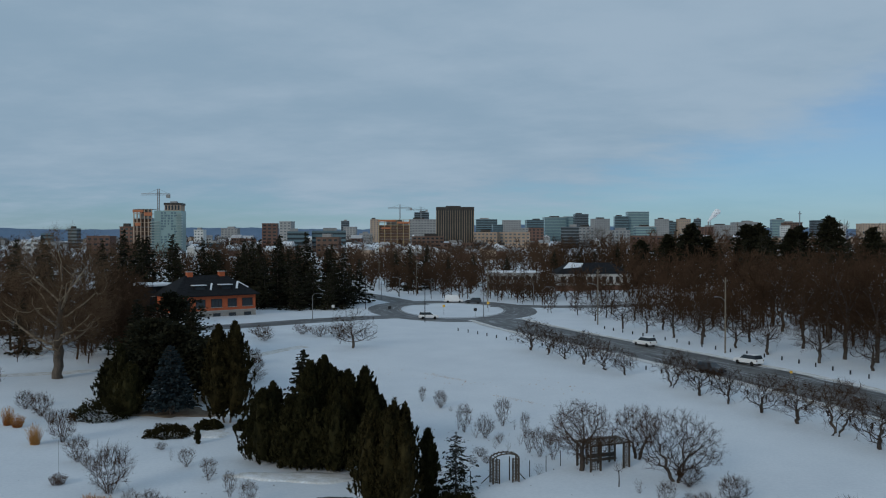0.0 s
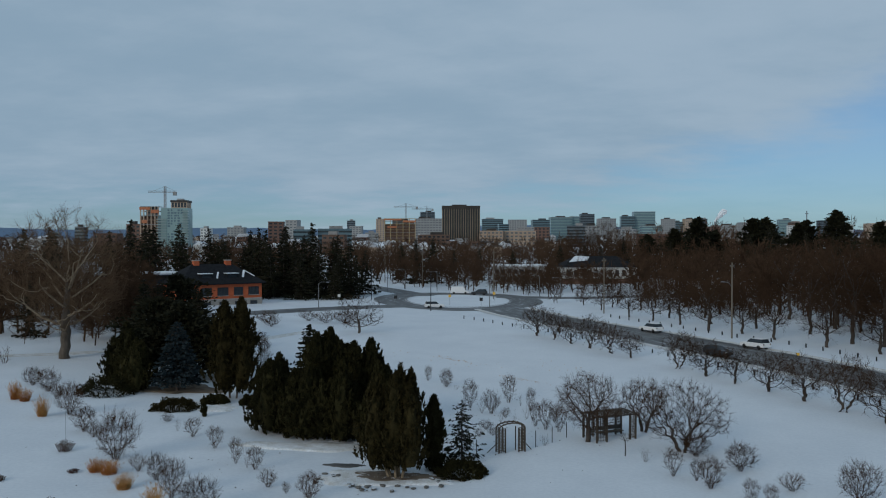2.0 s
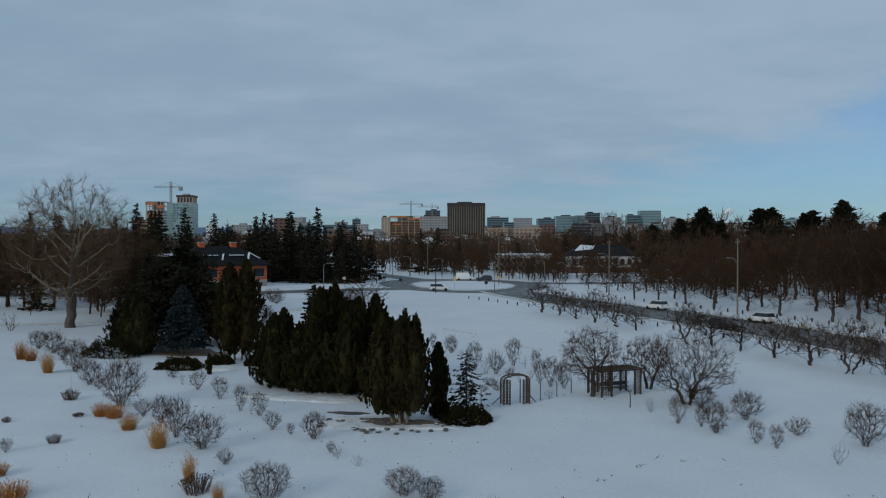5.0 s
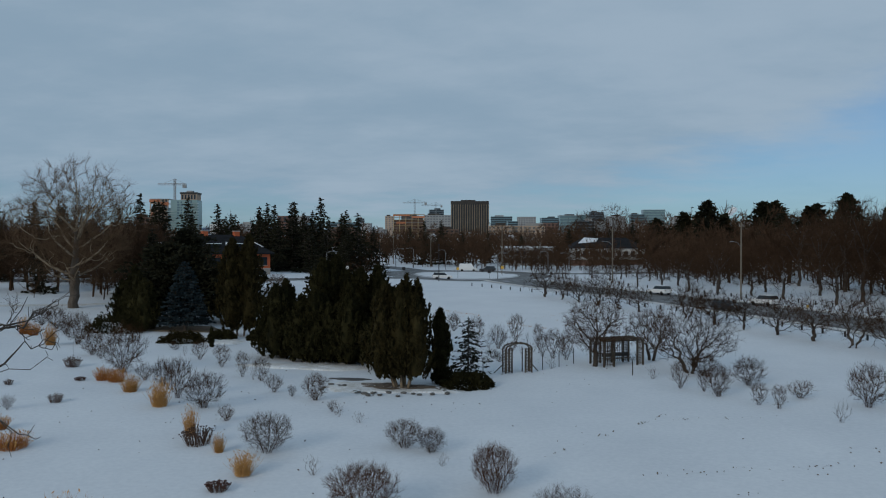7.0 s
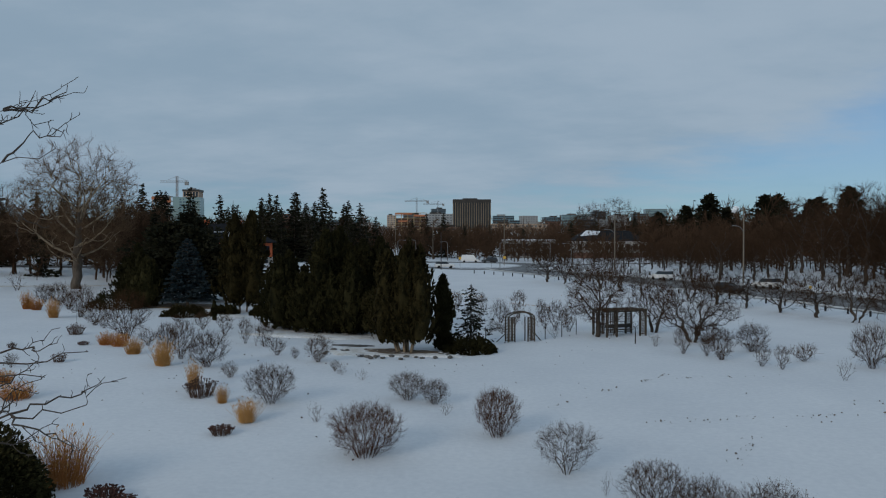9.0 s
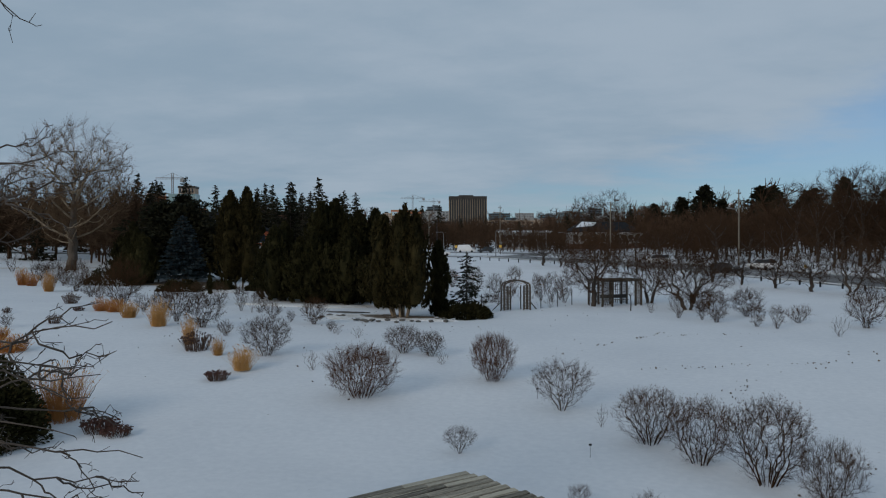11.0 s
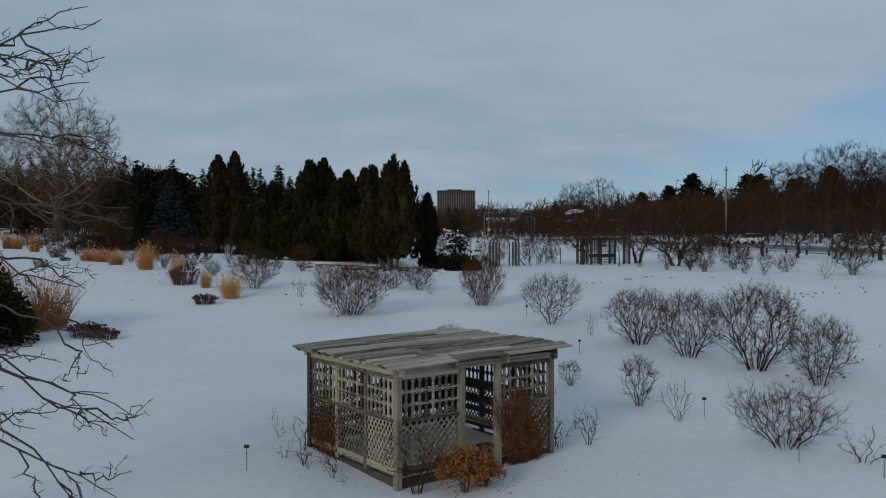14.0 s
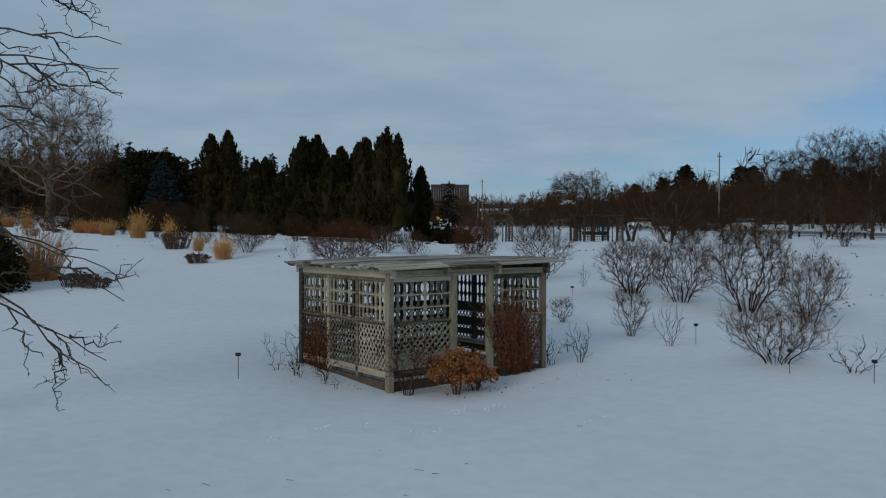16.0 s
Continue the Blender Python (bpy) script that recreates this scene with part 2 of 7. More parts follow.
DARK_PAINT = surface("dark car paint", (0.02, 0.022, 0.026), (0.035, 0.037, 0.042), scale=1, rough=0.25, bump=0, spec=0.6)
RUBBER = surface("tyre rubber", (0.012, 0.012, 0.012), (0.025, 0.025, 0.025), scale=4, bump=0)
YELLOW_SIGN = surface("yellow sign", (0.6, 0.35, 0.05), (0.75, 0.48, 0.1), scale=2, bump=0)
DARK_GLASS = glassy("dark glass", (0.02, 0.026, 0.032))
BLUE_GLASS = glassy("blue green glass", (0.10, 0.15, 0.175), 0.15)
GREY_PANE = glassy("grey distant glazing", (0.13, 0.14, 0.15), 0.2)
PALE_GLASS = glassy("pale green glass", (0.20, 0.285, 0.28), 0.25)
GREEN_PANEL = surface("pale green balcony panels", (0.17, 0.225, 0.22), (0.27, 0.33, 0.32), scale=0.3, bump=0, rough=0.5)
STEAM = surface("steam", (0.75, 0.77, 0.8), (0.85, 0.86, 0.88), scale=0.02, bump=0)
# the blue is distance haze painted into the hills' base colour
HILLS = surface("haze-blue far hills", (0.10, 0.16, 0.25), (0.14, 0.20, 0.29), scale=0.004, bump=0)


# ---- mesh helpers ----
def mesh_np(name, verts, faces, mat, smooth=False):
    """A mesh from vertex and face arrays (faces all of one size)."""
    verts, faces = np.asarray(verts, np.float32), np.asarray(faces, np.int32)
    me = bpy.data.meshes.new(name)
    me.vertices.add(len(verts))
    me.vertices.foreach_set("co", verts.ravel())
    m, k = faces.shape
    me.loops.add(m * k)
    me.loops.foreach_set("vertex_index", faces.ravel())
    me.polygons.add(m)
    me.polygons.foreach_set("loop_start", np.arange(0, m * k, k, dtype=np.int32))
    if smooth:
        me.polygons.foreach_set("use_smooth", np.ones(m, bool))
    me.update(calc_edges=True)
    me.materials.append(mat)
    return me


def part(name, data, parent, label="", mat=None):
    """Links a mesh (or a bmesh with a material) as one part under a thing."""
    if isinstance(data, bmesh.types.BMesh):
        me = bpy.data.meshes.new(name)
        data.to_mesh(me)
        data.free()
        me.materials.append(mat)
        data = me
    ob = new(name, data)
    ob.parent = parent
    if label:
        ob["label"] = label
    return ob


def thing(name, label, category, group="", kind="", at=(0, 0, 0), turn=0.0):
    ob = tagged(new(name), label, category, group, kind)
    ob.matrix_basis = pose(*at, 0, 0, turn)
    return ob


def box(bm, x0, y0, z0, x1, y1, z1, m=None):
    """Adds a box between two corners, turned by m."""
    vs = [bm.verts.new(Vector(c) if m is None else m @ Vector(c)) for c in
          ((x0, y0, z0), (x1, y0, z0), (x1, y1, z0), (x0, y1, z0), (x0, y0, z1), (x1, y0, z1), (x1, y1, z1), (x0, y1, z1))]
    for f in ((3, 2, 1, 0), (4, 5, 6, 7), (0, 1, 5, 4), (1, 2, 6, 5), (2, 3, 7, 6), (3, 0, 4, 7)):
        bm.faces.new([vs[i] for i in f])
    return bm


def boxes(*rows):
    bm = bmesh.new()
    for r in rows:
        box(bm, *r)
    return bm


def bevelled(bm, w, segments=1):
    bmesh.ops.bevel(bm, geom=bm.edges[:], offset=w, segments=segments, affect="EDGES", profile=0.5)
    return bm


def bar(bm, a, b, w, t, up=(0, 0, 1)):
    """Adds a straight bar of width w and thickness t from a to b."""
    a, b = Vector(a), Vector(b)
    d = b - a
    side = d.cross(Vector(up))
    if side.length < 1e-6:
        side = d.cross(Vector((1, 0, 0)))
    side.normalize()
    top = side.cross(d).normalized()
    vs = [bm.verts.new(p + side * (s * w / 2) + top * (u * t / 2)) for p in (a, b) for s, u in ((-1, -1), (1, -1), (1, 1), (-1, 1))]
    for f in ((0, 1, 2, 3), (7, 6, 5, 4), (0, 4, 5, 1), (1, 5, 6, 2), (2, 6, 7, 3), (3, 7, 4, 0)):
        bm.faces.new([vs[i] for i in f])
    return bm


def tube_arrays(lines, sides=4):
    """Vertex and quad arrays of tapered tubes along polylines [(points, radii)], grouped by length."""
    groups, V, Q, base = {}, [], [], 0
    for pts, rad in lines:
        groups.setdefault(len(pts), []).append((pts, rad))
    for k, rows in groups.items():
        P, R = np.array([r[0] for r in rows], float), np.array([r[1] for r in rows], float)
        T = np.gradient(P, axis=1)
        T /= np.linalg.norm(T, axis=2, keepdims=True) + 1e-9
        ref = np.where(np.abs(T[..., 2:3]) > 0.9, np.array([1.0, 0, 0]), np.array([0, 0, 1.0]))
        A = np.cross(T, ref)
        A /= np.linalg.norm(A, axis=2, keepdims=True) + 1e-9
        B = np.cross(T, A)
        ang = np.arange(sides) * 2 * np.pi / sides
        ring = P[:, :, None] + R[:, :, None, None] * (np.cos(ang)[:, None] * A[:, :, None] + np.sin(ang)[:, None] * B[:, :, None])
        n = len(rows)
        idx = base + np.arange(n * k * sides).reshape(n, k, sides)
        nxt = np.roll(idx, -1, axis=2)
        q = np.stack([idx[:, :-1], nxt[:, :-1], nxt[:, 1:], idx[:, 1:]], -1)
        V.append(ring.reshape(-1, 3)), Q.append(q.reshape(-1, 4))
        base += n * k * sides
    return np.concatenate(V), np.concatenate(Q)


def tubes(name, lines, mat, sides=4, smooth=True):
    v, q = tube_arrays(lines, sides)
    return mesh_np(name, v, q, mat, smooth)


def lathe(name, rows, mat, sides=10, at=(0, 0)):
    """A turned body from (radius, height) rows."""
    return tubes(name, [([(at[0], at[1], z) for _, z in rows], [r for r, _ in rows])], mat, sides)


def unit(v):
    return v / (np.linalg.norm(v) + 1e-9)


def limb(rng, p, d, length, r0, r1, segs, wobble, lift=0.0):
    """One wandering branch: its points, radii and end direction."""
    pts, d, step = [p], unit(d), length / segs
    for _ in range(segs):
        d = unit(d + rng.normal(0, wobble, 3) + np.array([0, 0, lift]))
        p = p + d * step
        pts.append(p)
    return np.array(pts), np.linspace(r0, r1, segs + 1)


def spread(rng, d, angle):
    """A direction leaning from d by about that angle."""
    side = unit(np.cross(d, rng.normal(0, 1, 3)))
    return unit(d * math.cos(angle) + side * math.sin(angle))


def curve3(p, q, ctrl, n):
    t = np.linspace(0, 1, n)[:, None]
    return (1 - t) ** 2 * p + 2 * t * (1 - t) * ctrl + t**2 * q


def crown_tree(rng, height, width, base, trunk=0.25, fork=None, limbs=12, subs=8, shoots=7, twigs=5, thin=0.012, crook=0.03, lean=0.0, low=1.9, stems=1, inner=0.35, leader=0.0, upward=0.15, foot=None, uneven=1.0):
    """A leafless tree whose limbs, branches, shoots and twigs fill an uneven egg-shaped crown.
    base: height of the crown's foot; low: the lowest limbs' angle from upright. Gives lists by level."""
    fork = base * 0.9 if fork is None else fork
    zc, rz, rx = (base + height) / 2, (height - base) / 2, width / 2
    ph = rng.uniform(0, 6.28, 4)

    def shell(a, th, k):
        k = k * (1 + uneven * (0.10 * math.sin(3 * a + ph[0]) * math.sin(th) + 0.08 * math.sin(2 * a - 3 * th + ph[1]) + 0.05 * math.sin(7 * a + 5 * th + ph[2])))
        return np.array([rx * math.sin(th) * math.cos(a) * k + lean * zc, rx * math.sin(th) * math.sin(a) * k, zc + rz * math.cos(th) * k])
    L0, L1, L2, L3, L4 = [], [], [], [], []
    tops = []
    for s in range(stems):
        a = 2 * np.pi * s / stems + ph[3]
        ring = (trunk * 0.8 if foot is None else foot * rng.uniform(0.15, 1)) * (stems > 1)
        low0 = np.array([math.cos(a), math.sin(a), 0]) * ring + np.array([0, 0, -0.2])
        top = np.array([math.cos(a), math.sin(a), 0]) * (ring + fork * 0.35 if stems > 1 else 0) + np.array([lean * fork, 0, fork])
        pts = curve3(low0, top, (low0 + top) / 2 + rng.normal(0, crook * height, 3) * np.array([1, 1, 0]), 6)
        rad = np.linspace(trunk, trunk * 0.72, 6) / math.sqrt(stems)
        rad[0] *= 1.25
        L0.append((pts, rad))
        tops.append((pts, rad[-1]))
    high = fork + leader * (height * 0.72 - fork)
    mast = None
    if leader:
        mast = curve3(tops[0][0][-1], np.array([lean * high, 0, high]) + rng.normal(0, crook * height, 3) * np.array([1, 1, 0]), np.array([lean * fork, 0, (fork + high) / 2]) + rng.normal(0, crook * height, 3) * np.array([1, 1, 0]), 7)
        L0.append((mast, np.linspace(tops[0][1], tops[0][1] * 0.3, 7)))
    for i in range(limbs):
        a, th = 2.4 * i + rng.uniform(-0.3, 0.3), low * math.sqrt((i + 0.4) / limbs)
        tip = shell(a, th, rng.uniform(0.72, 0.92))
        sp, sr = min(tops, key=lambda t: -np.dot(t[0][-1][:2], tip[:2])) if stems > 1 else tops[0]
        p = sp[-1] + (sp[-2] - sp[-1]) * rng.uniform(0, 1) * min(1, th)
        if leader:
            g = (1 - (i + 0.5) / limbs) * 6 * 0.97
            k = int(g)
            p = mast[k] + (mast[k + 1] - mast[k]) * (g - k)
            sr = tops[0][1] * (1 - 0.1 * g)
        ctrl = p + (tip - p) * np.array([0.42, 0.42, 0.58]) + rng.normal(0, crook * height * 0.5, 3)
        pts = curve3(p, tip, ctrl, 7)
        pts[1:] += rng.normal(0, crook * height * 0.22, (6, 3))
        r0 = max(thin * 2, sr * rng.uniform(0.42, 0.66))
        L1.append((pts, np.linspace(r0, thin * 1.4, 7)))
        for k in range(subs):
            f = rng.uniform(1.3, 5.95)
            j = int(f)
            q = pts[j] + (pts[j + 1] - pts[j]) * (f - j)
            goal = shell(a + rng.normal(0, 0.45), min(low + 0.35, abs(th + rng.normal(0.0, 0.42))), rng.uniform(inner + 0.4, 1.0))
            d = goal - q
            d *= min(1.0, 0.34 * (height - base + width) / 2 / (np.linalg.norm(d) + 1e-6) * 1.4)
            m = q + d * 0.5 + rng.normal(0, crook * height * 0.35, 3)
            e = q + d
            b = np.array([q, (q + m) / 2 + rng.normal(0, crook * height * 0.12, 3), m, e])
            L2.append((b, np.linspace(max(thin * 1.3, r0 * (1 - f / 6) * 0.6), thin, 4)))
            for _ in range(shoots):
                g = rng.uniform(0.25, 1)
                s0 = q + (m - q) * g * 2 if g < 0.5 else m + (e - m) * (g * 2 - 1)
                out = unit(s0 - np.array([lean * zc, 0, zc - rz * 0.3]))
                w = unit(unit(d) + 0.7 * out + rng.normal(0, 0.5, 3) + np.array([0, 0, upward]))
                n = (height - base) * rng.uniform(0.07, 0.16)
                s1 = s0 + w * n
                L3.append((np.array([s0, s1]), None))
                for _ in range(twigs):
                    h = rng.uniform(0.2, 1)
                    t0 = s0 + (s1 - s0) * h
                    L4.append((np.array([t0, t0 + unit(w + rng.normal(0, 0.5, 3) + np.array([0, 0, upward])) * n * rng.uniform(0.3, 0.7)]), None))
    return L0, L1, L2, L3, L4


def blades(rng, lines, width):
    """Vertex and quad arrays of thin flat twigs, one quad from the start to the end of each line."""
    A, E = np.array([l[0][0] for l in lines]), np.array([l[0][-1] for l in lines])
    d = E - A
    s = np.cross(d, rng.normal(0, 1, d.shape))
    s *= width / 2 / (np.linalg.norm(s, axis=1, keepdims=True) + 1e-9)
    v = np.stack([A - s, A + s, E + s * 0.5, E - s * 0.5], 1).reshape(-1, 3)
    return v, np.arange(len(v)).reshape(-1, 4)


def branch_out(rng, goals, stems, pull=0.5, turn=0.7, kink=0.1, bare=None):
    """A branching frame: each goal in turn joins the frame where that is shortest, nearest to the foot and least bent. A stem after the first that begins at one
    joins it there; bare: how many points of each stem carry nothing. Gives points and parents."""
    P, par, path, way = [], [], [], []
    shut = set()
    for k, st in enumerate(stems):
        last = -1
        for i, p in enumerate(st):
            p = np.array(p, float)
            if i == 0 and P:
                gap = [np.linalg.norm(p - q) for q in P]
                if min(gap) < 1e-6:
                    last = int(np.argmin(gap))
                    continue
            d = p - P[last] if last >= 0 else np.array([0, 0, 1.0])
            path.append(path[last] + 0.5 * np.linalg.norm(d) if last >= 0 else 0.0)
            way.append(d / (np.linalg.norm(d) + 1e-9))
            par.append(last)
            last = len(P)
            P.append(p)
            if bare is not None and i < bare[k]:
                shut.add(last)
    A = np.asarray(goals, float)
    cost, link = np.full(len(A), 1e9), np.zeros(len(A), int)
    free = np.ones(len(A), bool)

    def offer(j):
        v = A - P[j]
        n = np.linalg.norm(v, axis=1) + 1e-9
        c = n * (1 + turn * (1 - v @ way[j] / n)) + pull * (path[j] + n)
        good = c < cost
        cost[good], link[good] = c[good], j
    for j in range(len(P)):
        if par[j] >= 0 and j not in shut:
            offer(j)
    for _ in range(len(A)):
        i = int(np.argmin(np.where(free, cost, 1e12)))
        free[i] = False
        j = link[i]
        d = A[i] - P[j]
        n = np.linalg.norm(d)
        P.append(P[j] + d * 0.5 + rng.normal(0, kink * n * 0.5, 3))
        par.append(j)
        path.append(path[j] + n * 0.5)
        way.append(d / (n + 1e-9))
        P.append(A[i])
        par.append(len(P) - 2)
        path.append(path[j] + n)
        way.append(d / (n + 1e-9))
        offer(len(P) - 2)
        offer(len(P) - 1)
    return np.array(P), np.array(par)


def branch_lines(P, par, tip, trunk):
    """Chains along the thickest child, with radii from the tips down to the trunk, and the radius of every node."""
    n = len(P)
    load, kids = np.zeros(n), [[] for _ in range(n)]
    for i in range(n - 1, -1, -1):
        if not kids[i]:
            load[i] = 1.0
        if par[i] >= 0:
            load[par[i]] += load[i]
            kids[par[i]].append(i)
    top = max(load[i] for i in range(n) if par[i] < 0)
    power = max(0.32, math.log(trunk / tip) / math.log(max(top, 2.0)))
    rad = tip * load ** power
    lines = []
    todo = [(None, i) for i in range(n) if par[i] < 0]
    while todo:
        src, i = todo.pop()
        pts, rr = ([P[src]], [rad[i]]) if src is not None else ([], [])
        while True:
            pts.append(P[i])
            rr.append(rad[i])
            if not kids[i]:
                break
            main = max(kids[i], key=lambda k: load[k])
            todo += [(i, k) for k in kids[i] if k != main]
            i = main
        if len(pts) > 1:
            lines.append((np.array(pts), np.array(rr)))
    return lines, rad


def egg(rng, n, height, width, base, belly=0.5, lumps=0.12, hollow=0.35, under=0.0):
    """Points that fill an uneven egg-shaped crown from its foot at base; belly: where it is widest; under: how far it hangs below."""
    d = rng.normal(0, 1, (n, 3))
    d /= np.linalg.norm(d, axis=1, keepdims=True)
    a, c = np.arctan2(d[:, 1], d[:, 0]), d[:, 2]
    ph = rng.uniform(0, 6.28, 5)
    k = 1 + lumps * (np.sin(3 * a + ph[0]) * np.cos(2 * c + ph[1]) + 0.8 * np.sin(5 * a - 4 * c + ph[2]) + 0.6 * np.sin(8 * a + 7 * c + ph[3]))
    k *= (hollow ** 3 + (1 - hollow ** 3) * rng.uniform(0, 1, n)) ** (1 / 3)
    mid = base + belly * (height - base)
    p = d * k[:, None] * np.array([width / 2, width / 2, 1.0])
    p[:, 2] = mid + np.where(p[:, 2] > 0, p[:, 2] * (height - mid), p[:, 2] * (mid - base + under))
    return p


def split_grown(rng, lines, fat):
    """Thick branch tubes and thin twig quads of grown lines."""
    thick, thin_a, thin_b, thin_w = [], [], [], []
    for pts, rr in lines:
        cut = int(np.sum(rr > fat))
        if cut >= 2:
            thick.append((pts[:cut + 1], rr[:cut + 1]))
        for k in range(cut if cut >= 2 else 0, len(pts) - 1):
            thin_a.append(pts[k]), thin_b.append(pts[k + 1]), thin_w.append(rr[k] * 2.5)
    if not thick:
        thick = [max(lines, key=lambda l: l[1][0])]
    A, E, W = np.array(thin_a), np.array(thin_b), np.array(thin_w)
    d = E - A
    s = np.cross(d, rng.normal(0, 1, d.shape))
    s *= (W / 2 / (np.linalg.norm(s, axis=1) + 1e-9))[:, None]
    v = np.stack([A - s, A + s, E + s * 0.85, E - s * 0.85], 1).reshape(-1, 3)
    return thick, (v, np.arange(len(v)).reshape(-1, 4))


def sprigs(rng, P, par, rad, limit, per, length, width, upward=0.2, fan=0.55):
    """Straight fine twigs standing off the thin branches: quads and their ends."""
    ids = np.where((par >= 0) & (rad < limit))[0]
    ids = np.repeat(ids, per) if per >= 1 else ids[rng.uniform(0, 1, len(ids)) < per]
    d = P[ids] - P[par[ids]]
    d /= np.linalg.norm(d, axis=1, keepdims=True) + 1e-9
    w = d + rng.normal(0, fan, d.shape) + np.array([0, 0, upward])
    w /= np.linalg.norm(w, axis=1, keepdims=True) + 1e-9
    A = P[ids] - d * rng.uniform(0, 1, (len(ids), 1)) * np.linalg.norm(P[ids] - P[par[ids]], axis=1, keepdims=True)
    E = A + w * (length * rng.uniform(0.35, 1.0, len(ids)))[:, None]
    s = np.cross(w, rng.normal(0, 1, w.shape))
    s *= (width / 2) / (np.linalg.norm(s, axis=1, keepdims=True) + 1e-9)
    v = np.stack([A - s, A + s, E + s * 0.55, E - s * 0.55], 1).reshape(-1, 3)
    return (v, np.arange(len(v)).reshape(-1, 4)), E


def flakes(rng, centres, size, normals=None, long=1.8, fold=0.35):
    """Vertex and quad arrays of small folded leaf sprays at the centres."""
    n = len(centres)
    u = rng.normal(0, 1, (n, 3)) if normals is None else normals + rng.normal(0, 0.45, (n, 3))
    u /= np.linalg.norm(u, axis=1, keepdims=True)
    v = np.cross(u, rng.normal(0, 1, (n, 3)))
    v /= np.linalg.norm(v, axis=1, keepdims=True) + 1e-9
    w = np.cross(u, v)
    s = (size * rng.uniform(0.6, 1.3, n))[:, None]
    pts = np.stack([centres - u * s * long / 2, centres + v * s * 0.5 + w * s * fold * 0.3, centres + u * s * long / 2, centres - v * s * 0.5 + w * s * fold * 0.3], 1)
    q = np.arange(n * 4).reshape(n, 4)
    return pts.reshape(-1, 3), q


def joined(pieces):
    V, Q, base = [], [], 0
    for v, q in pieces:
        V.append(v), Q.append(q + base)
        base += len(v)
    return np.concatenate(V), np.concatenate(Q)


# ---- ground, roads and horizon ----
def steps(first, grow, upto):
    out, s = [0.0], first
    while out[-1] < upto:
        out.append(out[-1] + s)
        if out[-1] > 70:
            s *= grow
    return np.array(out)


half = steps(1.5, 1.14, 4900)
gx = np.concatenate([-half[:0:-1], half])
gy = np.concatenate([[-4900, -2500, -1000, -400, -150], np.arange(-60, 9, 3.0), np.arange(9, 130, 1.25), np.arange(130, 420, 5.0), 420 + steps(10, 1.12, 4500)])
GX, GY = np.meshgrid(gx, gy)
GZ = ground_z(GX, GY)
near = np.clip(1 - np.hypot(GX, GY - 30) / 140, 0, 1)
GZ += near * (0.07 * np.sin(GX * 0.31 + 1.7 * np.sin(GY * 0.13)) * np.sin(GY * 0.24 + 0.6) + 0.035 * np.sin(GX * 0.83 + GY * 0.47) * np.sin(GY * 0.71 - GX * 0.2))
nx, ny = len(gx), len(gy)
cell = (np.arange(ny - 1)[:, None] * nx + np.arange(nx - 1)[None]).ravel()
tagged(new("ground", mesh_np("ground", np.stack([GX, GY, GZ], -1).reshape(-1, 3), np.stack([cell, cell + 1, cell + nx + 1, cell + nx], 1), SNOW, True)),
       "wide snow-covered lawn rising gently to the road", "snow ground", kind="structure")


def smooth_line(points, spacing=2.0):
    """A soft curve through the points, evenly stepped."""
    p = np.array(points, float)
    p = np.vstack([2 * p[0] - p[1], p, 2 * p[-1] - p[-2]])
    out = []
    for i in range(1, len(p) - 2):
        n = max(2, int(np.linalg.norm(p[i + 1] - p[i]) / spacing))
        for k in range(n):
            t = k / n
            out.append(0.5 * (2 * p[i] + (p[i + 1] - p[i - 1]) * t + (2 * p[i - 1] - 5 * p[i] + 4 * p[i + 1] - p[i + 2]) * t**2 + (3 * p[i] - p[i - 1] - 3 * p[i + 1] + p[i + 2]) * t**3))
    return np.array(out + [p[-2]])


def ribbon(name, line, width, mat, label, category, up=0.05, across=6, ragged=0.0, closed=False):
    """A strip of road laid over the ground along a line."""
    t = np.gradient(line, axis=0)
    if closed:
        t = np.roll(line, -1, 0) - np.roll(line, 1, 0)
    t /= np.linalg.norm(t, axis=1, keepdims=True)
    nrm = np.stack([t[:, 1], -t[:, 0]], 1)
    w = np.linspace(-0.5, 0.5, across + 1)
    rng = np.random.RandomState(len(line))
    wide = width * (1 + ragged * rng.normal(0, 1, len(line)))
    P = line[:, None] + nrm[:, None] * (w[None, :, None] * wide[:, None, None])
    Z = ground_z(P[..., 0], P[..., 1]) + up - 0.05 * (np.abs(w) > 0.49)
    n, k = len(line), across + 1
    rows = n if closed else n - 1
    i = (np.arange(rows)[:, None] * k + np.arange(across)[None]).ravel()
    j = (((np.arange(rows) + 1) % n)[:, None] * k + np.arange(across)[None]).ravel()
    me = mesh_np(name, np.concatenate([P, Z[..., None]], -1).reshape(-1, 3), np.stack([i, i + 1, j + 1, j], 1), mat, True)
    uv = me.uv_layers.new(name="UVMap")
    run = np.concatenate([[0], np.cumsum(np.linalg.norm(np.diff(line, axis=0), axis=1))])
    table = np.stack([np.tile(w * width / 4, n), np.repeat(run, k)], 1)
    idx = np.zeros(len(me.loops), np.int32)
    me.loops.foreach_get("vertex_index", idx)
    uv.data.foreach_set("uv", table[idx].ravel().astype(np.float32))
    return tagged(new(name, me), label, category, kind="structure")


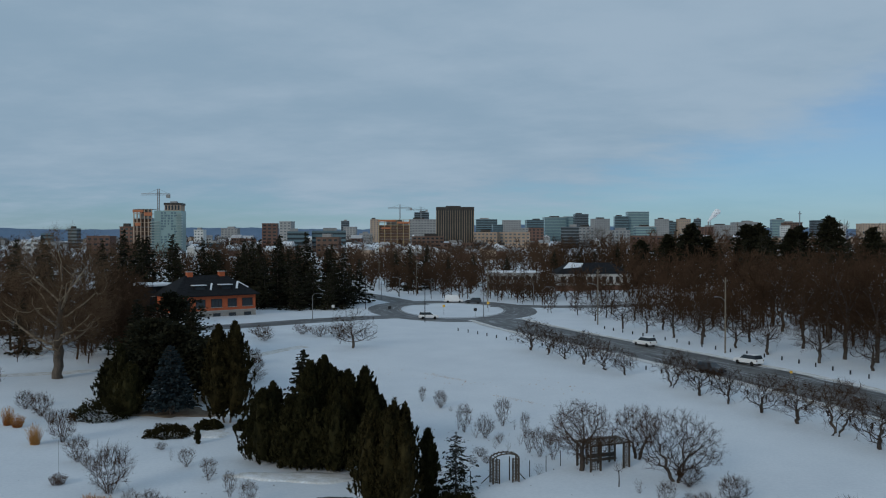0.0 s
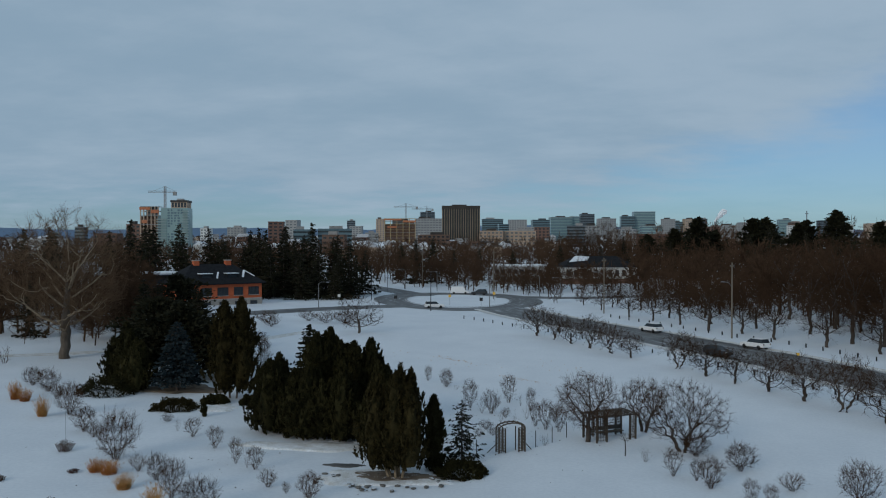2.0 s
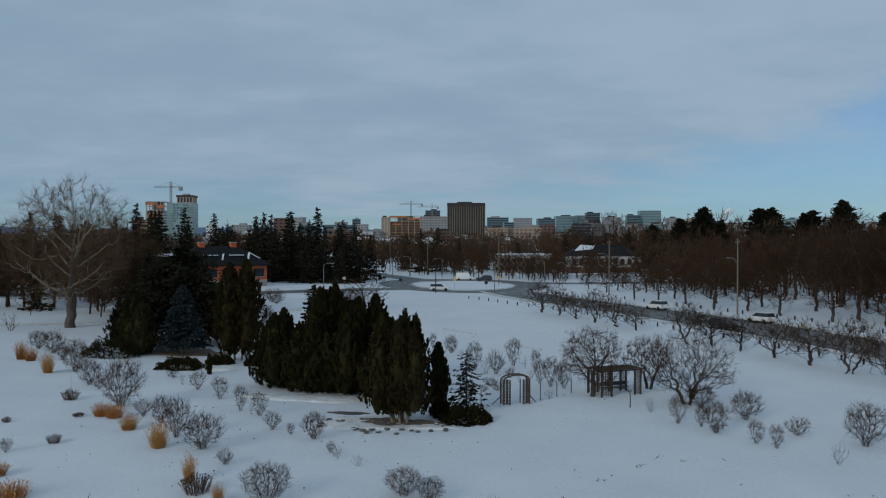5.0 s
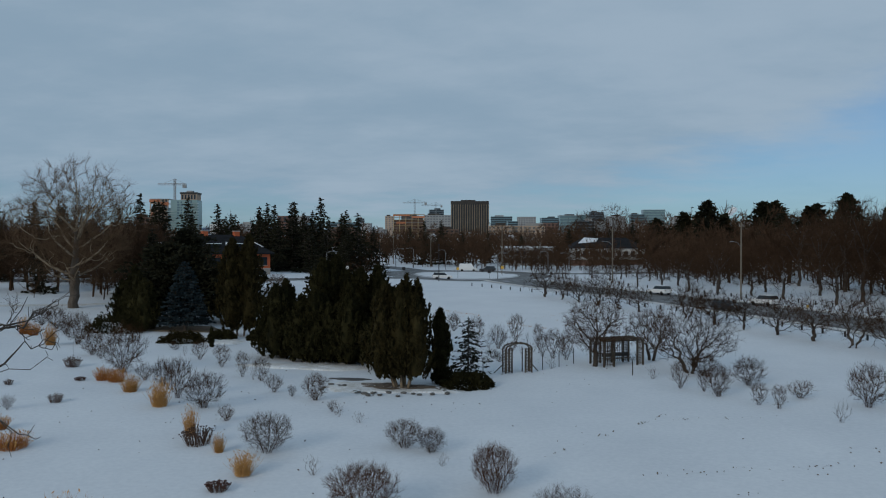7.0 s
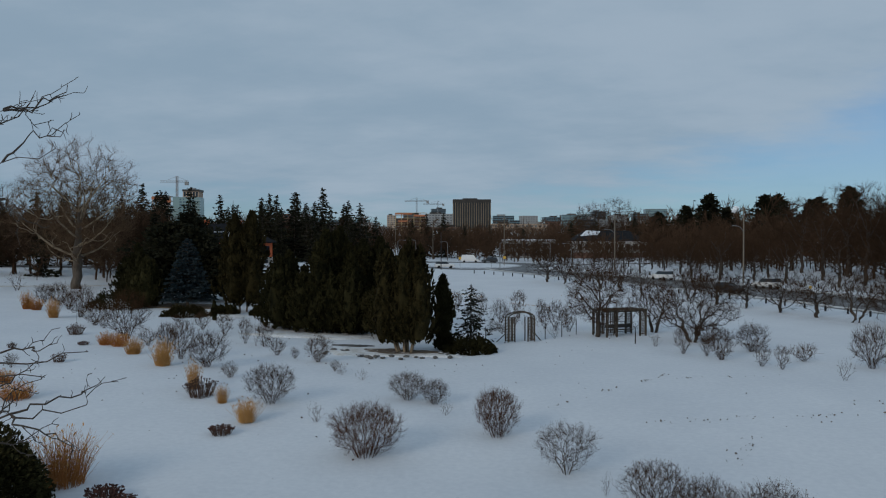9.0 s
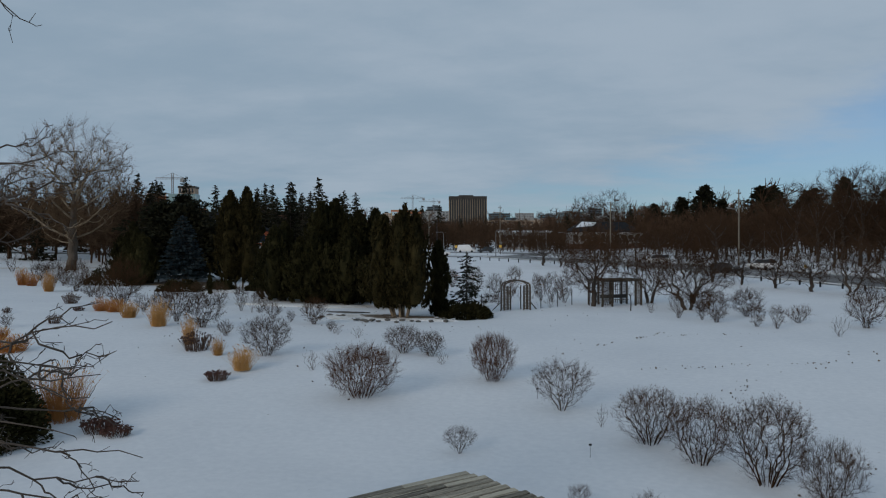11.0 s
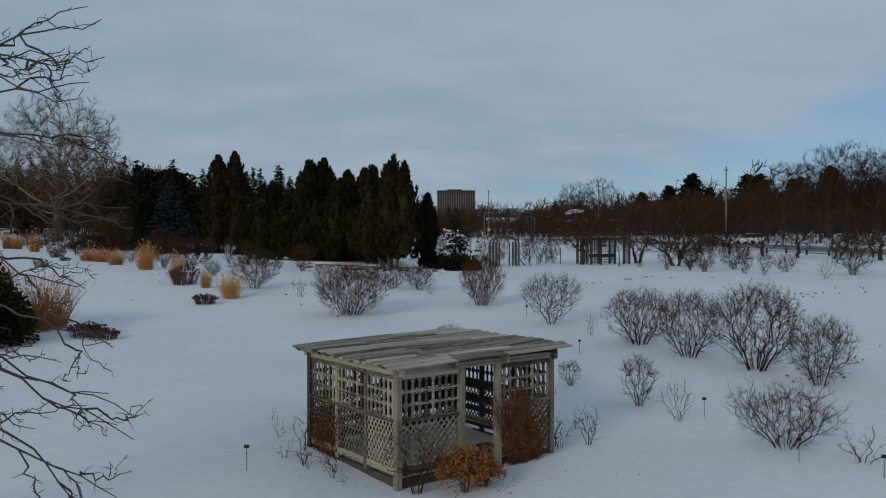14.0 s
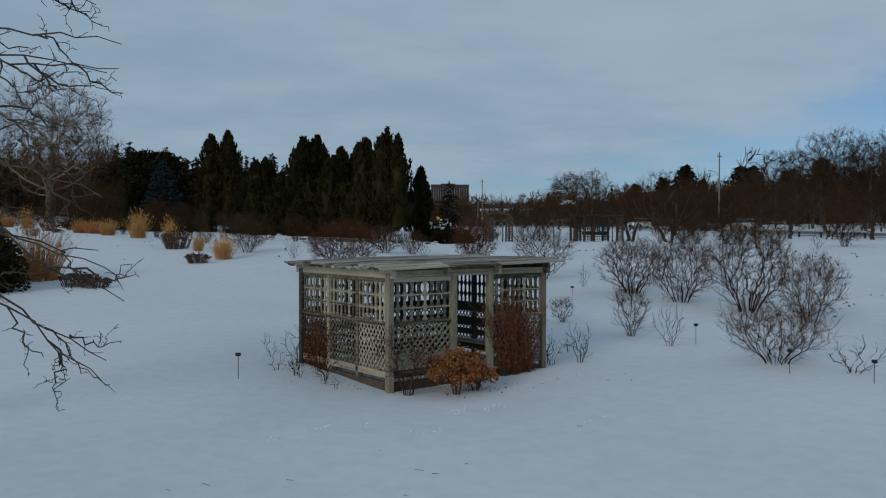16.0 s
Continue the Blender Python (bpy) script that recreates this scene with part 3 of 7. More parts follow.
MAIN = smooth_line([(76, 20), (69, 60), (62, 88), (56, 105), (51.5, 117), (45, 131), (36, 148), (28.5, 162), (21.5, 176), (16, 190), (13, 200)])
ribbon("road", MAIN, 12.0, ASPHALT, "wet grey asphalt road with slush between the lanes", "road", ragged=0.012)
WEST_LEG = smooth_line([(-7, 207), (-18, 200), (-30, 189.5), (-40, 179), (-52, 169), (-75, 158), (-120, 150)])
ribbon("road_west", WEST_LEG, 7.5, ASPHALT, "side road with packed snow at its edges", "road", up=0.055, ragged=0.02)
NORTH_LEG = smooth_line([(-8, 240), (-16, 257), (-25, 273), (-36, 292), (-55, 320), (-80, 360)])
ribbon("road_north", NORTH_LEG, 9.5, ASPHALT, "wet asphalt road leading off between trees", "road", up=0.06, ragged=0.02)
EAST_LEG = smooth_line([(14, 240), (24, 238), (36, 236), (60, 238), (100, 246), (160, 262)])
ribbon("road_east", EAST_LEG, 8.5, ASPHALT, "wet asphalt road passing a house", "road", up=0.058, ragged=0.02)
ring = np.array([(2.5 + 18.5 * math.cos(a), 226 + 27 * math.sin(a)) for a in np.arange(0, 2 * math.pi, math.pi / 50)])
ribbon("roundabout", ring, 8.5, ASPHALT, "wet asphalt ring of a roundabout", "road", up=0.065, ragged=0.015, closed=True)
curb = np.array([(2.5 + 14.0 * math.cos(a), 226 + 22.6 * math.sin(a)) for a in np.arange(0, 2 * math.pi, math.pi / 50)])
ribbon("kerb_ring", curb, 0.35, CONCRETE, "pale concrete kerb round a snowy island", "kerb", up=0.2, across=2, closed=True)
PATH = smooth_line([(-120, 108), (-80, 112), (-62, 118), (-50, 124), (-36, 133), (-25, 150)])
ribbon("path", PATH, 2.6, DIRTY_SNOW, "trodden snow path under the trees", "path", up=0.04, ragged=0.05)
for k, (edge, seed) in enumerate(((6.6, 3), (-6.6, 4))):
    t = np.gradient(MAIN, axis=0)
    t /= np.linalg.norm(t, axis=1, keepdims=True)
    ribbon("snow_bank_%d" % (k + 1), MAIN + np.stack([t[:, 1], -t[:, 0]], 1) * edge, 1.5, DIRTY_SNOW, "low bank of ploughed dirty snow along the road", "snow bank", up=0.16, across=3, ragged=0.12)

rng = np.random.RandomState(5)
hx = np.linspace(-3600, 3600, 160)
ht = 98 + 34 * np.sin(hx / 700 + 0.6) * 0.4 + 16 * np.sin(hx / 260) * 0.5 + rng.normal(0, 1.4, 160) - hx * 0.004
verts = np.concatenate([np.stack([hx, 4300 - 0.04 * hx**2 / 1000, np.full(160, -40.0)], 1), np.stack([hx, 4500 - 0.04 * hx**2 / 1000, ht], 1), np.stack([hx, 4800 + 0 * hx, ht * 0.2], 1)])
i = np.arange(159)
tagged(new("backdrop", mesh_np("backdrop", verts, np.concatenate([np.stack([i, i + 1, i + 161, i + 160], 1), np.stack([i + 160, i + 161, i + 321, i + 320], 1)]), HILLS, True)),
       "long line of low wooded hills on the horizon, coloured blue for haze", "hills", kind="structure")


# ---- bare trees ----
def grown_tree(root, rng, mats, height, width, base, trunk, fork=None, goals=700, belly=0.5, lumps=0.12, hollow=0.1, under=0.0, stems=1, lean=0.0, tip=0.012,
               fat=0.03, per=2, twig=0.5, twig_w=0.02, upward=0.25, pull=0.45, turn=0.8, kink=0.14, stem=None, sides=6, crook=0.04, spread_stems=0.35, limbs=0, mast=0.6, droop=0.0):
    """A leafless tree grown into an uneven crown: trunk, branchwork and fine twigs."""
    fork = base + 0.1 * (height - base) if fork is None else fork
    ph = rng.uniform(0, 6.28)
    starts = []
    for k in range(stems):
        a = ph + 2 * math.pi * k / stems
        o = np.array([math.cos(a), math.sin(a), 0]) * (trunk * 0.9 if stems > 1 else 0)
        n = max(6, int(fork * 1.2))
        t = np.linspace(0, 1, n)[:, None]
        top = o * (1 + spread_stems * fork / trunk) + np.array([lean * fork, 0, fork])
        line = o * 0.6 + np.array([0, 0, -0.25]) + (top - o * 0.6 + np.array([0, 0, 0.25])) * t
        line[1:-1] += rng.normal(0, crook * fork, (n - 2, 3)) * np.array([1, 1, 0.2])
        starts.append(line)
    G = egg(rng, goals, height, width, base, belly, lumps, hollow, under) + np.array([lean * height, 0, 0])
    G = G[G[:, 2] > 0.15]
    bare = None
    if limbs:
        top = fork + mast * (height - fork)
        line = starts[0]
        n = len(line)
        up = np.stack([line[-1][0] + np.cumsum(rng.normal(0, crook * height * 0.25, 8)), np.cumsum(rng.normal(0, crook * height * 0.25, 8)), np.linspace(fork, top, 9)[1:]], 1)
        starts = [np.concatenate([line, up])]
        bare = [n + 4]
        for k in range(limbs):
            at = starts[0][min(n - 2 + int(7.5 * k / limbs), len(starts[0]) - 1)]
            a, f = ph + 2.4 * k, k / limbs
            out = np.array([math.cos(a), math.sin(a), 0]) * width * 0.5 * (0.72 - 0.3 * f) * rng.uniform(0.8, 1.1)
            climb = (height - at[2]) * (0.16 + 0.42 * f) * rng.uniform(0.8, 1.2) - droop * (1 - f)
            t = np.linspace(0, 1, 7)[:, None]
            limb_line = at + out * t ** 0.9 + np.array([0, 0, climb]) * t ** (1.5 - f * 0.6)
            limb_line[1:] += np.cumsum(rng.normal(0, kink * 0.04 * width, (6, 3)), 0) * 0.6
            starts.append(limb_line)
            bare.append(3)
    P, par = branch_out(rng, G, starts, pull, turn, kink, bare)
    lines, rad = branch_lines(P, par, tip, trunk / math.sqrt(stems))
    main = [l for l in lines if l[0][0][2] < 0]
    for pts, rr in main:
        cut = max(3, min(len(pts), int(np.sum(rr > 0.45 * rr[0])) + 1))
        rr = rr.copy()
        rr[0] *= 1.25
        part("trunk", tubes("trunk", [(pts[:cut], rr[:cut])], stem or mats[0], 9), root)
    thick, thin = split_grown(rng, [l for l in lines if l[0][0][2] >= 0] + [(p[max(2, int(np.sum(r > 0.45 * r[0]))):], r[max(2, int(np.sum(r > 0.45 * r[0]))):]) for p, r in main if len(p) > max(2, int(np.sum(r > 0.45 * r[0]))) + 1], fat)
    part("branchwork", mesh_np("branchwork", *tube_arrays(thick, sides), mats[0], True), root)
    fine, ends = sprigs(rng, P, par, rad, fat, per, twig, twig_w, upward)
    tagged(part("crown", mesh_np("crown", *joined([thin, fine]), mats[1], False), root), kind="stuff")
    return ends


def stand(templates, spots, rng, size=1.0):
    """Copies of the templates on the ground at (x, y, scale)."""
    for k, (x, y, s) in enumerate(spots):
        src = templates[k % len(templates)]
        ob = copy_thing(src, pose(x, y, gz(x, y) - 0.06, 0, 0, rng.uniform(0, 360)))
        ob.scale = (s * size, s * size, s * size * rng.uniform(0.92, 1.08))


def placed(root, x, y, turn=0.0, s=1.0, sink=0.06):
    root.matrix_basis = pose(x, y, gz(x, y) - sink, 0, 0, turn)
    root.scale = (s, s, s)
    return root


# the plane tree
syc = thing("plane_tree", "tall spreading leafless tree with pale mottled limbs", "tree")
grown_tree(syc, np.random.RandomState(17), (PALE_BARK, PALE_TWIG), 20.4, 18.0, 3.0, 0.66, 4.8, goals=1900, belly=0.46, lumps=0.15, tip=0.010, fat=0.034, per=8, twig=1.5, twig_w=0.018, upward=0.35, stem=BARK, pull=0.45, turn=0.6, kink=0.2, crook=0.022, limbs=13, mast=0.62, droop=1.2)
placed(syc, -54.1, 117.1, 40)

# small round tree on the lawn
lawn = thing("lawn_tree", "small wide leafless tree alone on the snowy lawn", "tree")
grown_tree(lawn, np.random.RandomState(23), (BARK, TWIG), 7.2, 9.2, 1.2, 0.24, 1.5, goals=420, belly=0.36, tip=0.011, fat=0.03, per=4, twig=0.6, twig_w=0.02, limbs=9, mast=0.6)
placed(lawn, -16.1, 149.7)

# crab apples along the road
rng = np.random.RandomState(31)
ROW = [(15.8, 150.0, 1.05), (18.3, 145.2, 0.85), (20.6, 140.8, 0.85), (22.9, 136.1, 0.95), (25.3, 131.2, 0.85), (27.7, 127.1, 0.7), (32.5, 118.1, 1.0),
       (34.8, 113.0, 1.0), (37.0, 107.9, 0.8), (39.2, 102.6, 1.0), (41.3, 97.2, 1.0), (43.1, 91.0, 1.12), (44.6, 85.2, 1.05), (46.2, 78.5, 1.0)]
apples = []
for k, (w, h, sd, ln) in enumerate(((6.0, 5.4, 41, -0.1), (5.4, 5.8, 52, 0.09), (6.6, 5.2, 67, 0.0), (5.0, 5.9, 61, 0.08), (6.2, 5.6, 79, -0.05))):
    a = thing("crab_apple_tree", "low leafless crab apple with dense dark twigs beside the road", "tree", "crab apples along the road")
    grown_tree(a, np.random.RandomState(sd), (DARK_BARK, DARK_TWIG), h, w, 1.0, 0.22, 1.4, goals=380, belly=0.5, lumps=0.22, lean=ln, tip=0.009, fat=0.024, per=5, twig=0.75, twig_w=0.017, pull=0.5, kink=0.2, stems=1 + k % 2, crook=0.1, spread_stems=0.4)
    apples.append(placed(a, *ROW[k][:2], rng.uniform(0, 360), ROW[k][2]))
stand(apples, ROW[5:], rng)

# trees across the road
EAST = [(39.0, 181.0, 0.75), (42.2, 172.7, 0.72), (45.7, 165.4, 0.8), (48.5, 156, 0.95), (53.0, 150.9, 0.85), (55.8, 143.4, 0.9), (61.0, 135.0, 0.95), (66, 128, 0.9), (52, 166, 0.8), (58, 158, 0.9), (47, 178, 0.8), (54, 176, 0.85), (36, 197, 0.6), (40, 204, 0.65), (45, 196, 0.7), (49, 205, 0.6), (53, 192, 0.7), (57, 201, 0.65), (34, 211, 0.5), (60, 186, 0.75), (64, 178, 0.8), (43, 213, 0.6), (51, 215, 0.65)]
easts = []
for k, (w, h, sd) in enumerate(((9.5, 10.0, 71), (10.5, 9.2, 78), (9.0, 10.5, 85))):
    a = thing("park_tree", "leafless dark tree standing in snow across the road", "tree", "trees across the road")
    grown_tree(a, np.random.RandomState(sd), (DARK_BARK, DARK_TWIG), h, w, 1.7, 0.27, 2.3, goals=330, belly=0.48, lumps=0.14, tip=0.010, fat=0.03, per=5, twig=1.2, twig_w=0.023, pull=0.6, upward=0.35, kink=0.16, crook=0.04, limbs=6, mast=0.5)
    easts.append(placed(a, *EAST[k][:2], rng.uniform(0, 360), EAST[k][2]))
stand(easts, EAST[3:], rng)

TALL = [(66.5, 138.0, 0.82), (70.0, 134.5, 0.84), (64.5, 149.3, 0.68), (72.0, 127.0, 0.85), (76, 146, 0.86), (72, 156, 0.85), (82, 128, 0.9), (86, 152, 0.9), (70, 172, 0.82), (75, 117, 0.8), (50, 322, 1.12), (60, 326, 1.15)]
talls = []
for k, (w, h, sd) in enumerate(((13, 20.0, 91), (12, 18.5, 97), (14, 20.5, 103))):
    a = thing("tall_park_tree", "tall leafless tree with a dark brown crown", "tree", "tall trees across the road")
    grown_tree(a, np.random.RandomState(sd), (DARK_BARK, DARK_TWIG), h, w, 4.0, 0.38, 5.0, goals=440, belly=0.52, lumps=0.12, tip=0.014, fat=0.04, per=5, twig=1.8, twig_w=0.03, pull=0.7, upward=0.4, kink=0.14, crook=0.03, limbs=8, mast=0.55)
    talls.append(placed(a, *TALL[k][:2], rng.uniform(0, 360), TALL[k][2]))
stand(talls, TALL[3:], rng)

# far woods: many light tree forms joined
def wood_form(seed, h, w, base, goals, per, twig, twig_w, tip, trunk=0.24):
    """One light tree form: vertices and quads."""
    r = np.random.RandomState(seed)
    n = 4
    stem = np.stack([np.cumsum(r.normal(0, 0.12, n)), np.cumsum(r.normal(0, 0.12, n)), np.linspace(-0.2, base + 0.12 * h, n)], 1)
    P, par = branch_out(r, egg(r, goals, h, w, base, 0.5, 0.13, 0.1), [stem], 0.7, 0.8, 0.12)
    lines, rad = branch_lines(P, par, tip, trunk)
    thick, thin = split_grown(r, lines, tip * 3.2)
    return joined([tube_arrays(thick, 3), thin, sprigs(r, P, par, rad, tip * 3.2, per, twig, twig_w, 0.4)[0]])


far_woods = [wood_form(sd, h, w, 2.4, 40, 3, 2.4, 0.15, 0.05) for sd, h, w in ((221, 15, 11.5), (222, 14, 12), (223, 16, 11), (224, 12.5, 11.5), (225, 14.5, 10))]
fine_woods = [wood_form(sd, h, w, 1.8, 170, 5, 1.4, 0.07, 0.022) for sd, h, w in ((211, 13, 10.5), (212, 12, 11.5), (213, 14, 10))]


town_woods = [wood_form(sd, h, w, 2.0, 16, 3, 3.2, 0.28, 0.07) for sd, h, w in ((231, 14, 11), (232, 12, 11), (233, 15, 10))]


def wood(name, label, seed, spots, forms):
    r = np.random.RandomState(seed)
    bits = []
    for x, y, s in spots:
        v, q = forms[r.randint(len(forms))]
        a = r.uniform(0, 2 * np.pi)
        c, sn = math.cos(a), math.sin(a)
        s1 = s * r.uniform(0.8, 1.15) * (0.72 if 45 < x < 0.37 * y and 120 < y < 260 else 1.0)
        p = np.stack([(v[:, 0] * c - v[:, 1] * sn) * s1, (v[:, 0] * sn + v[:, 1] * c) * s1, v[:, 2] * s1], 1)
        bits.append((p + np.array([x, y, gz(x, y) - 0.1]), q))
    tagged(new(name, mesh_np(name, *joined(bits), WOODS, False)), label, "woods", kind="stuff")


r = np.random.RandomState(7)


def scatter(n, x0, x1, y0, y1, s0, s1):
    return list(zip(r.uniform(x0, x1, n), r.uniform(y0, y1, n), r.uniform(s0, s1, n)))


def clear_of_roads(x, y):
    return np.min(np.hypot(NORTH_LEG[:, 0] - x, NORTH_LEG[:, 1] - y)) > 8 and np.min(np.hypot(EAST_LEG[:, 0] - x, EAST_LEG[:, 1] - y)) > 8 and np.min(np.hypot(MAIN[:, 0] - x, MAIN[:, 1] - y)) > 22


def off_road(x, y):
    """Distance from the main road on its east side."""
    k = np.argmin(np.hypot(MAIN[:, 0] - x, MAIN[:, 1] - y))
    return np.hypot(MAIN[k, 0] - x, MAIN[k, 1] - y) if x > MAIN[k, 0] else -1.0


wood("woods_edge", "dense leafless brown trees behind the roadside row", 13, [p for p in scatter(320, 46, 112, 120, 205, 0.66, 0.98) if 34 < off_road(*p[:2]) < 54 and clear_of_roads(*p[:2])][:46], fine_woods)
wood("woods_east", "leafless brown woods beyond the road", 8, [p for p in scatter(430, 60, 215, 118, 340, 0.7, 1.05) if off_road(*p[:2]) > 46 and clear_of_roads(*p[:2]) and not (p[1] < 262 and p[0] < 62)], far_woods)
wood("woods_north", "belt of leafless brown trees below the town", 9, [p for p in scatter(200, -190, 200, 262, 430, 0.65, 0.95) + scatter(60, -20, 60, 260, 330, 0.45, 0.8) + [(x * y, y, sc) for x, y, sc in scatter(80, -0.12, 0.06, 285, 410, 0.5, 0.85)] if clear_of_roads(*p[:2]) and not (14 < p[0] < 37 and 285 < p[1] < 322) and not (38 < p[0] < 72 and 285 < p[1] < 318)], far_woods)
wood("woods_belt", "wide belt of brown trees before the town", 15, scatter(190, -260, 90, 400, 560, 0.85, 1.15) + scatter(110, 80, 280, 350, 480, 1.25, 1.6) + scatter(40, 10, 90, 360, 430, 0.9, 1.2), far_woods)
wood("woods_west", "leafless brown trees beside a brick building", 10, [p for p in scatter(130, -190, -52, 132, 310, 0.6, 1.0) if not (p[0] > -88 and 160 < p[1] < 226)] + scatter(20, -110, -62, 104, 135, 0.3, 0.55) + scatter(26, -66, -26, 236, 262, 0.7, 1.0), far_woods)
wood("woods_thicket", "brown leafless thicket beside a plane tree", 14, scatter(9, -58, -45, 124, 138, 0.55, 0.8) + [(x * y, y, sc) for x, y, sc in scatter(34, -0.57, -0.37, 132, 170, 0.75, 1.0)], fine_woods)
wood("woods_by_house", "reddish leafless trees in front of a house", 11, scatter(12, 26, 66, 214, 226, 0.36, 0.55) + scatter(26, 22, 52, 240, 280, 0.4, 0.6) + scatter(60, 12, 92, 250, 292, 0.4, 0.66) + scatter(26, 48, 90, 190, 228, 0.5, 0.75), far_woods)


# ---- evergreens ----
def cedar(root, rng, height, width, count, mat, peaks=1, size=0.2, stem=0.14, clear=0.0, taper=2.2, plume=0.62, ragged=0.6):
    """An upright dense evergreen: stems and a crown of many feathery plumes that point up and out, with an uneven outline."""
    leaders = [(0, 0, height)] if peaks == 1 else []
    for i in range(peaks if peaks > 1 else 0):
        a, o = (2.4 * i + rng.uniform(-0.4, 0.4), 0.34 * width * math.sqrt((i + 0.15) / peaks)) if peaks > 2 else (math.pi * i, 0.17 * width)
        leaders.append((o * math.cos(a), o * math.sin(a), height * (1 if i == 0 else rng.uniform(0.72, 0.97) if peaks > 2 else 0.97)))
    half_wide = width / 2 * (1.0 if peaks == 1 else 0.8 if peaks == 2 else 0.56)
    lobes = [(lx, ly, lh, half_wide) for lx, ly, lh in leaders]
    if peaks > 2:
        lobes.append((0, 0, height * 0.8, width / 2))
    pts, nor, heart = [], [], []
    area = sum(w * h for _, _, h, w in lobes)
    for lx, ly, lh, wide in lobes:
        def shape(t, a):
            env = np.clip(1 - t ** taper, 0.02, 1) ** 0.8 * np.clip(0.5 + t * 2.2, 0, 1)
            return wide * env * (1 + 0.12 * np.sin(a * 3 + t * 7 + lx * 9) + 0.1 * np.sin(a * 5 - t * 13 + ly * 5))
        share = wide * lh / area
        n = max(16, int(count * share / 13))
        t = np.clip(rng.uniform(0, 1, n) ** 0.85, 0.0, 0.985)
        a = rng.uniform(0, 2 * np.pi, n)
        k = rng.uniform(0.5, 1.04 + 0.1 * ragged, n)
        rr = shape(t, a) * k
        out = np.stack([np.cos(a), np.sin(a), np.zeros(n)], 1)
        c = np.stack([lx + rr * np.cos(a), ly + rr * np.sin(a), clear + (lh - clear) * t], 1)
        tall = plume * rng.uniform(0.55, 1.25, n) * (0.5 + 0.045 * height)
        fat = tall * rng.uniform(0.2, 0.32, n)
        lean = out * (0.35 * (1 - t) + 0.06)[:, None] + np.array([0, 0, 1.0])
        lean /= np.linalg.norm(lean, axis=1, keepdims=True)
        m = 16
        f = rng.uniform(0, 1, (n, m)) ** 0.8
        prof = np.sqrt(np.clip(f * 4, 0, 1)) * (1 - f) ** 0.7
        g = rng.normal(0, 1, (n, m, 3))
        g /= np.linalg.norm(g, axis=2, keepdims=True)
        p = c[:, None] + lean[:, None] * ((f - 0.45) * tall[:, None])[..., None] + g * (prof * fat[:, None])[..., None]
        pts.append(p.reshape(-1, 3))
        nor.append((lean[:, None] * 1.1 + g * 0.5).reshape(-1, 3))
        ta, aa = np.meshgrid(np.linspace(0.02, 0.95, 16), np.arange(20) * np.pi / 10, indexing="ij")
        hr = shape(ta, aa) * 0.5
        i, j = np.meshgrid(np.arange(15), np.arange(20), indexing="ij")
        face = np.stack([i * 20 + j, i * 20 + (j + 1) % 20, (i + 1) * 20 + (j + 1) % 20, (i + 1) * 20 + j], -1).reshape(-1, 4)
        heart.append((np.stack([lx + hr * np.cos(aa), ly + hr * np.sin(aa), clear + 0.15 + (lh - clear) * ta], -1).reshape(-1, 3), face))
    P = np.concatenate(pts)
    P[:, 2] = np.maximum(P[:, 2], clear * 0.95 + 0.12 * np.abs(rng.normal(0, 1, len(P))))
    v, q = joined(heart + [flakes(rng, P, size, np.concatenate(nor), 3.0)])
    part("crown", mesh_np("crown", v, q, mat), root)
    lines = [([(lx * 0.34, ly * 0.34, -0.2), (lx * 0.7, ly * 0.7, height * 0.2), (lx, ly, lh * 0.9)], [stem * (1.0 if peaks == 1 else 0.75), stem * 0.7, 0.03]) for lx, ly, lh in leaders]
    part("trunk", tubes("trunk", lines, PALE_BARK if peaks > 6 else BARK, 7), root)
    return root


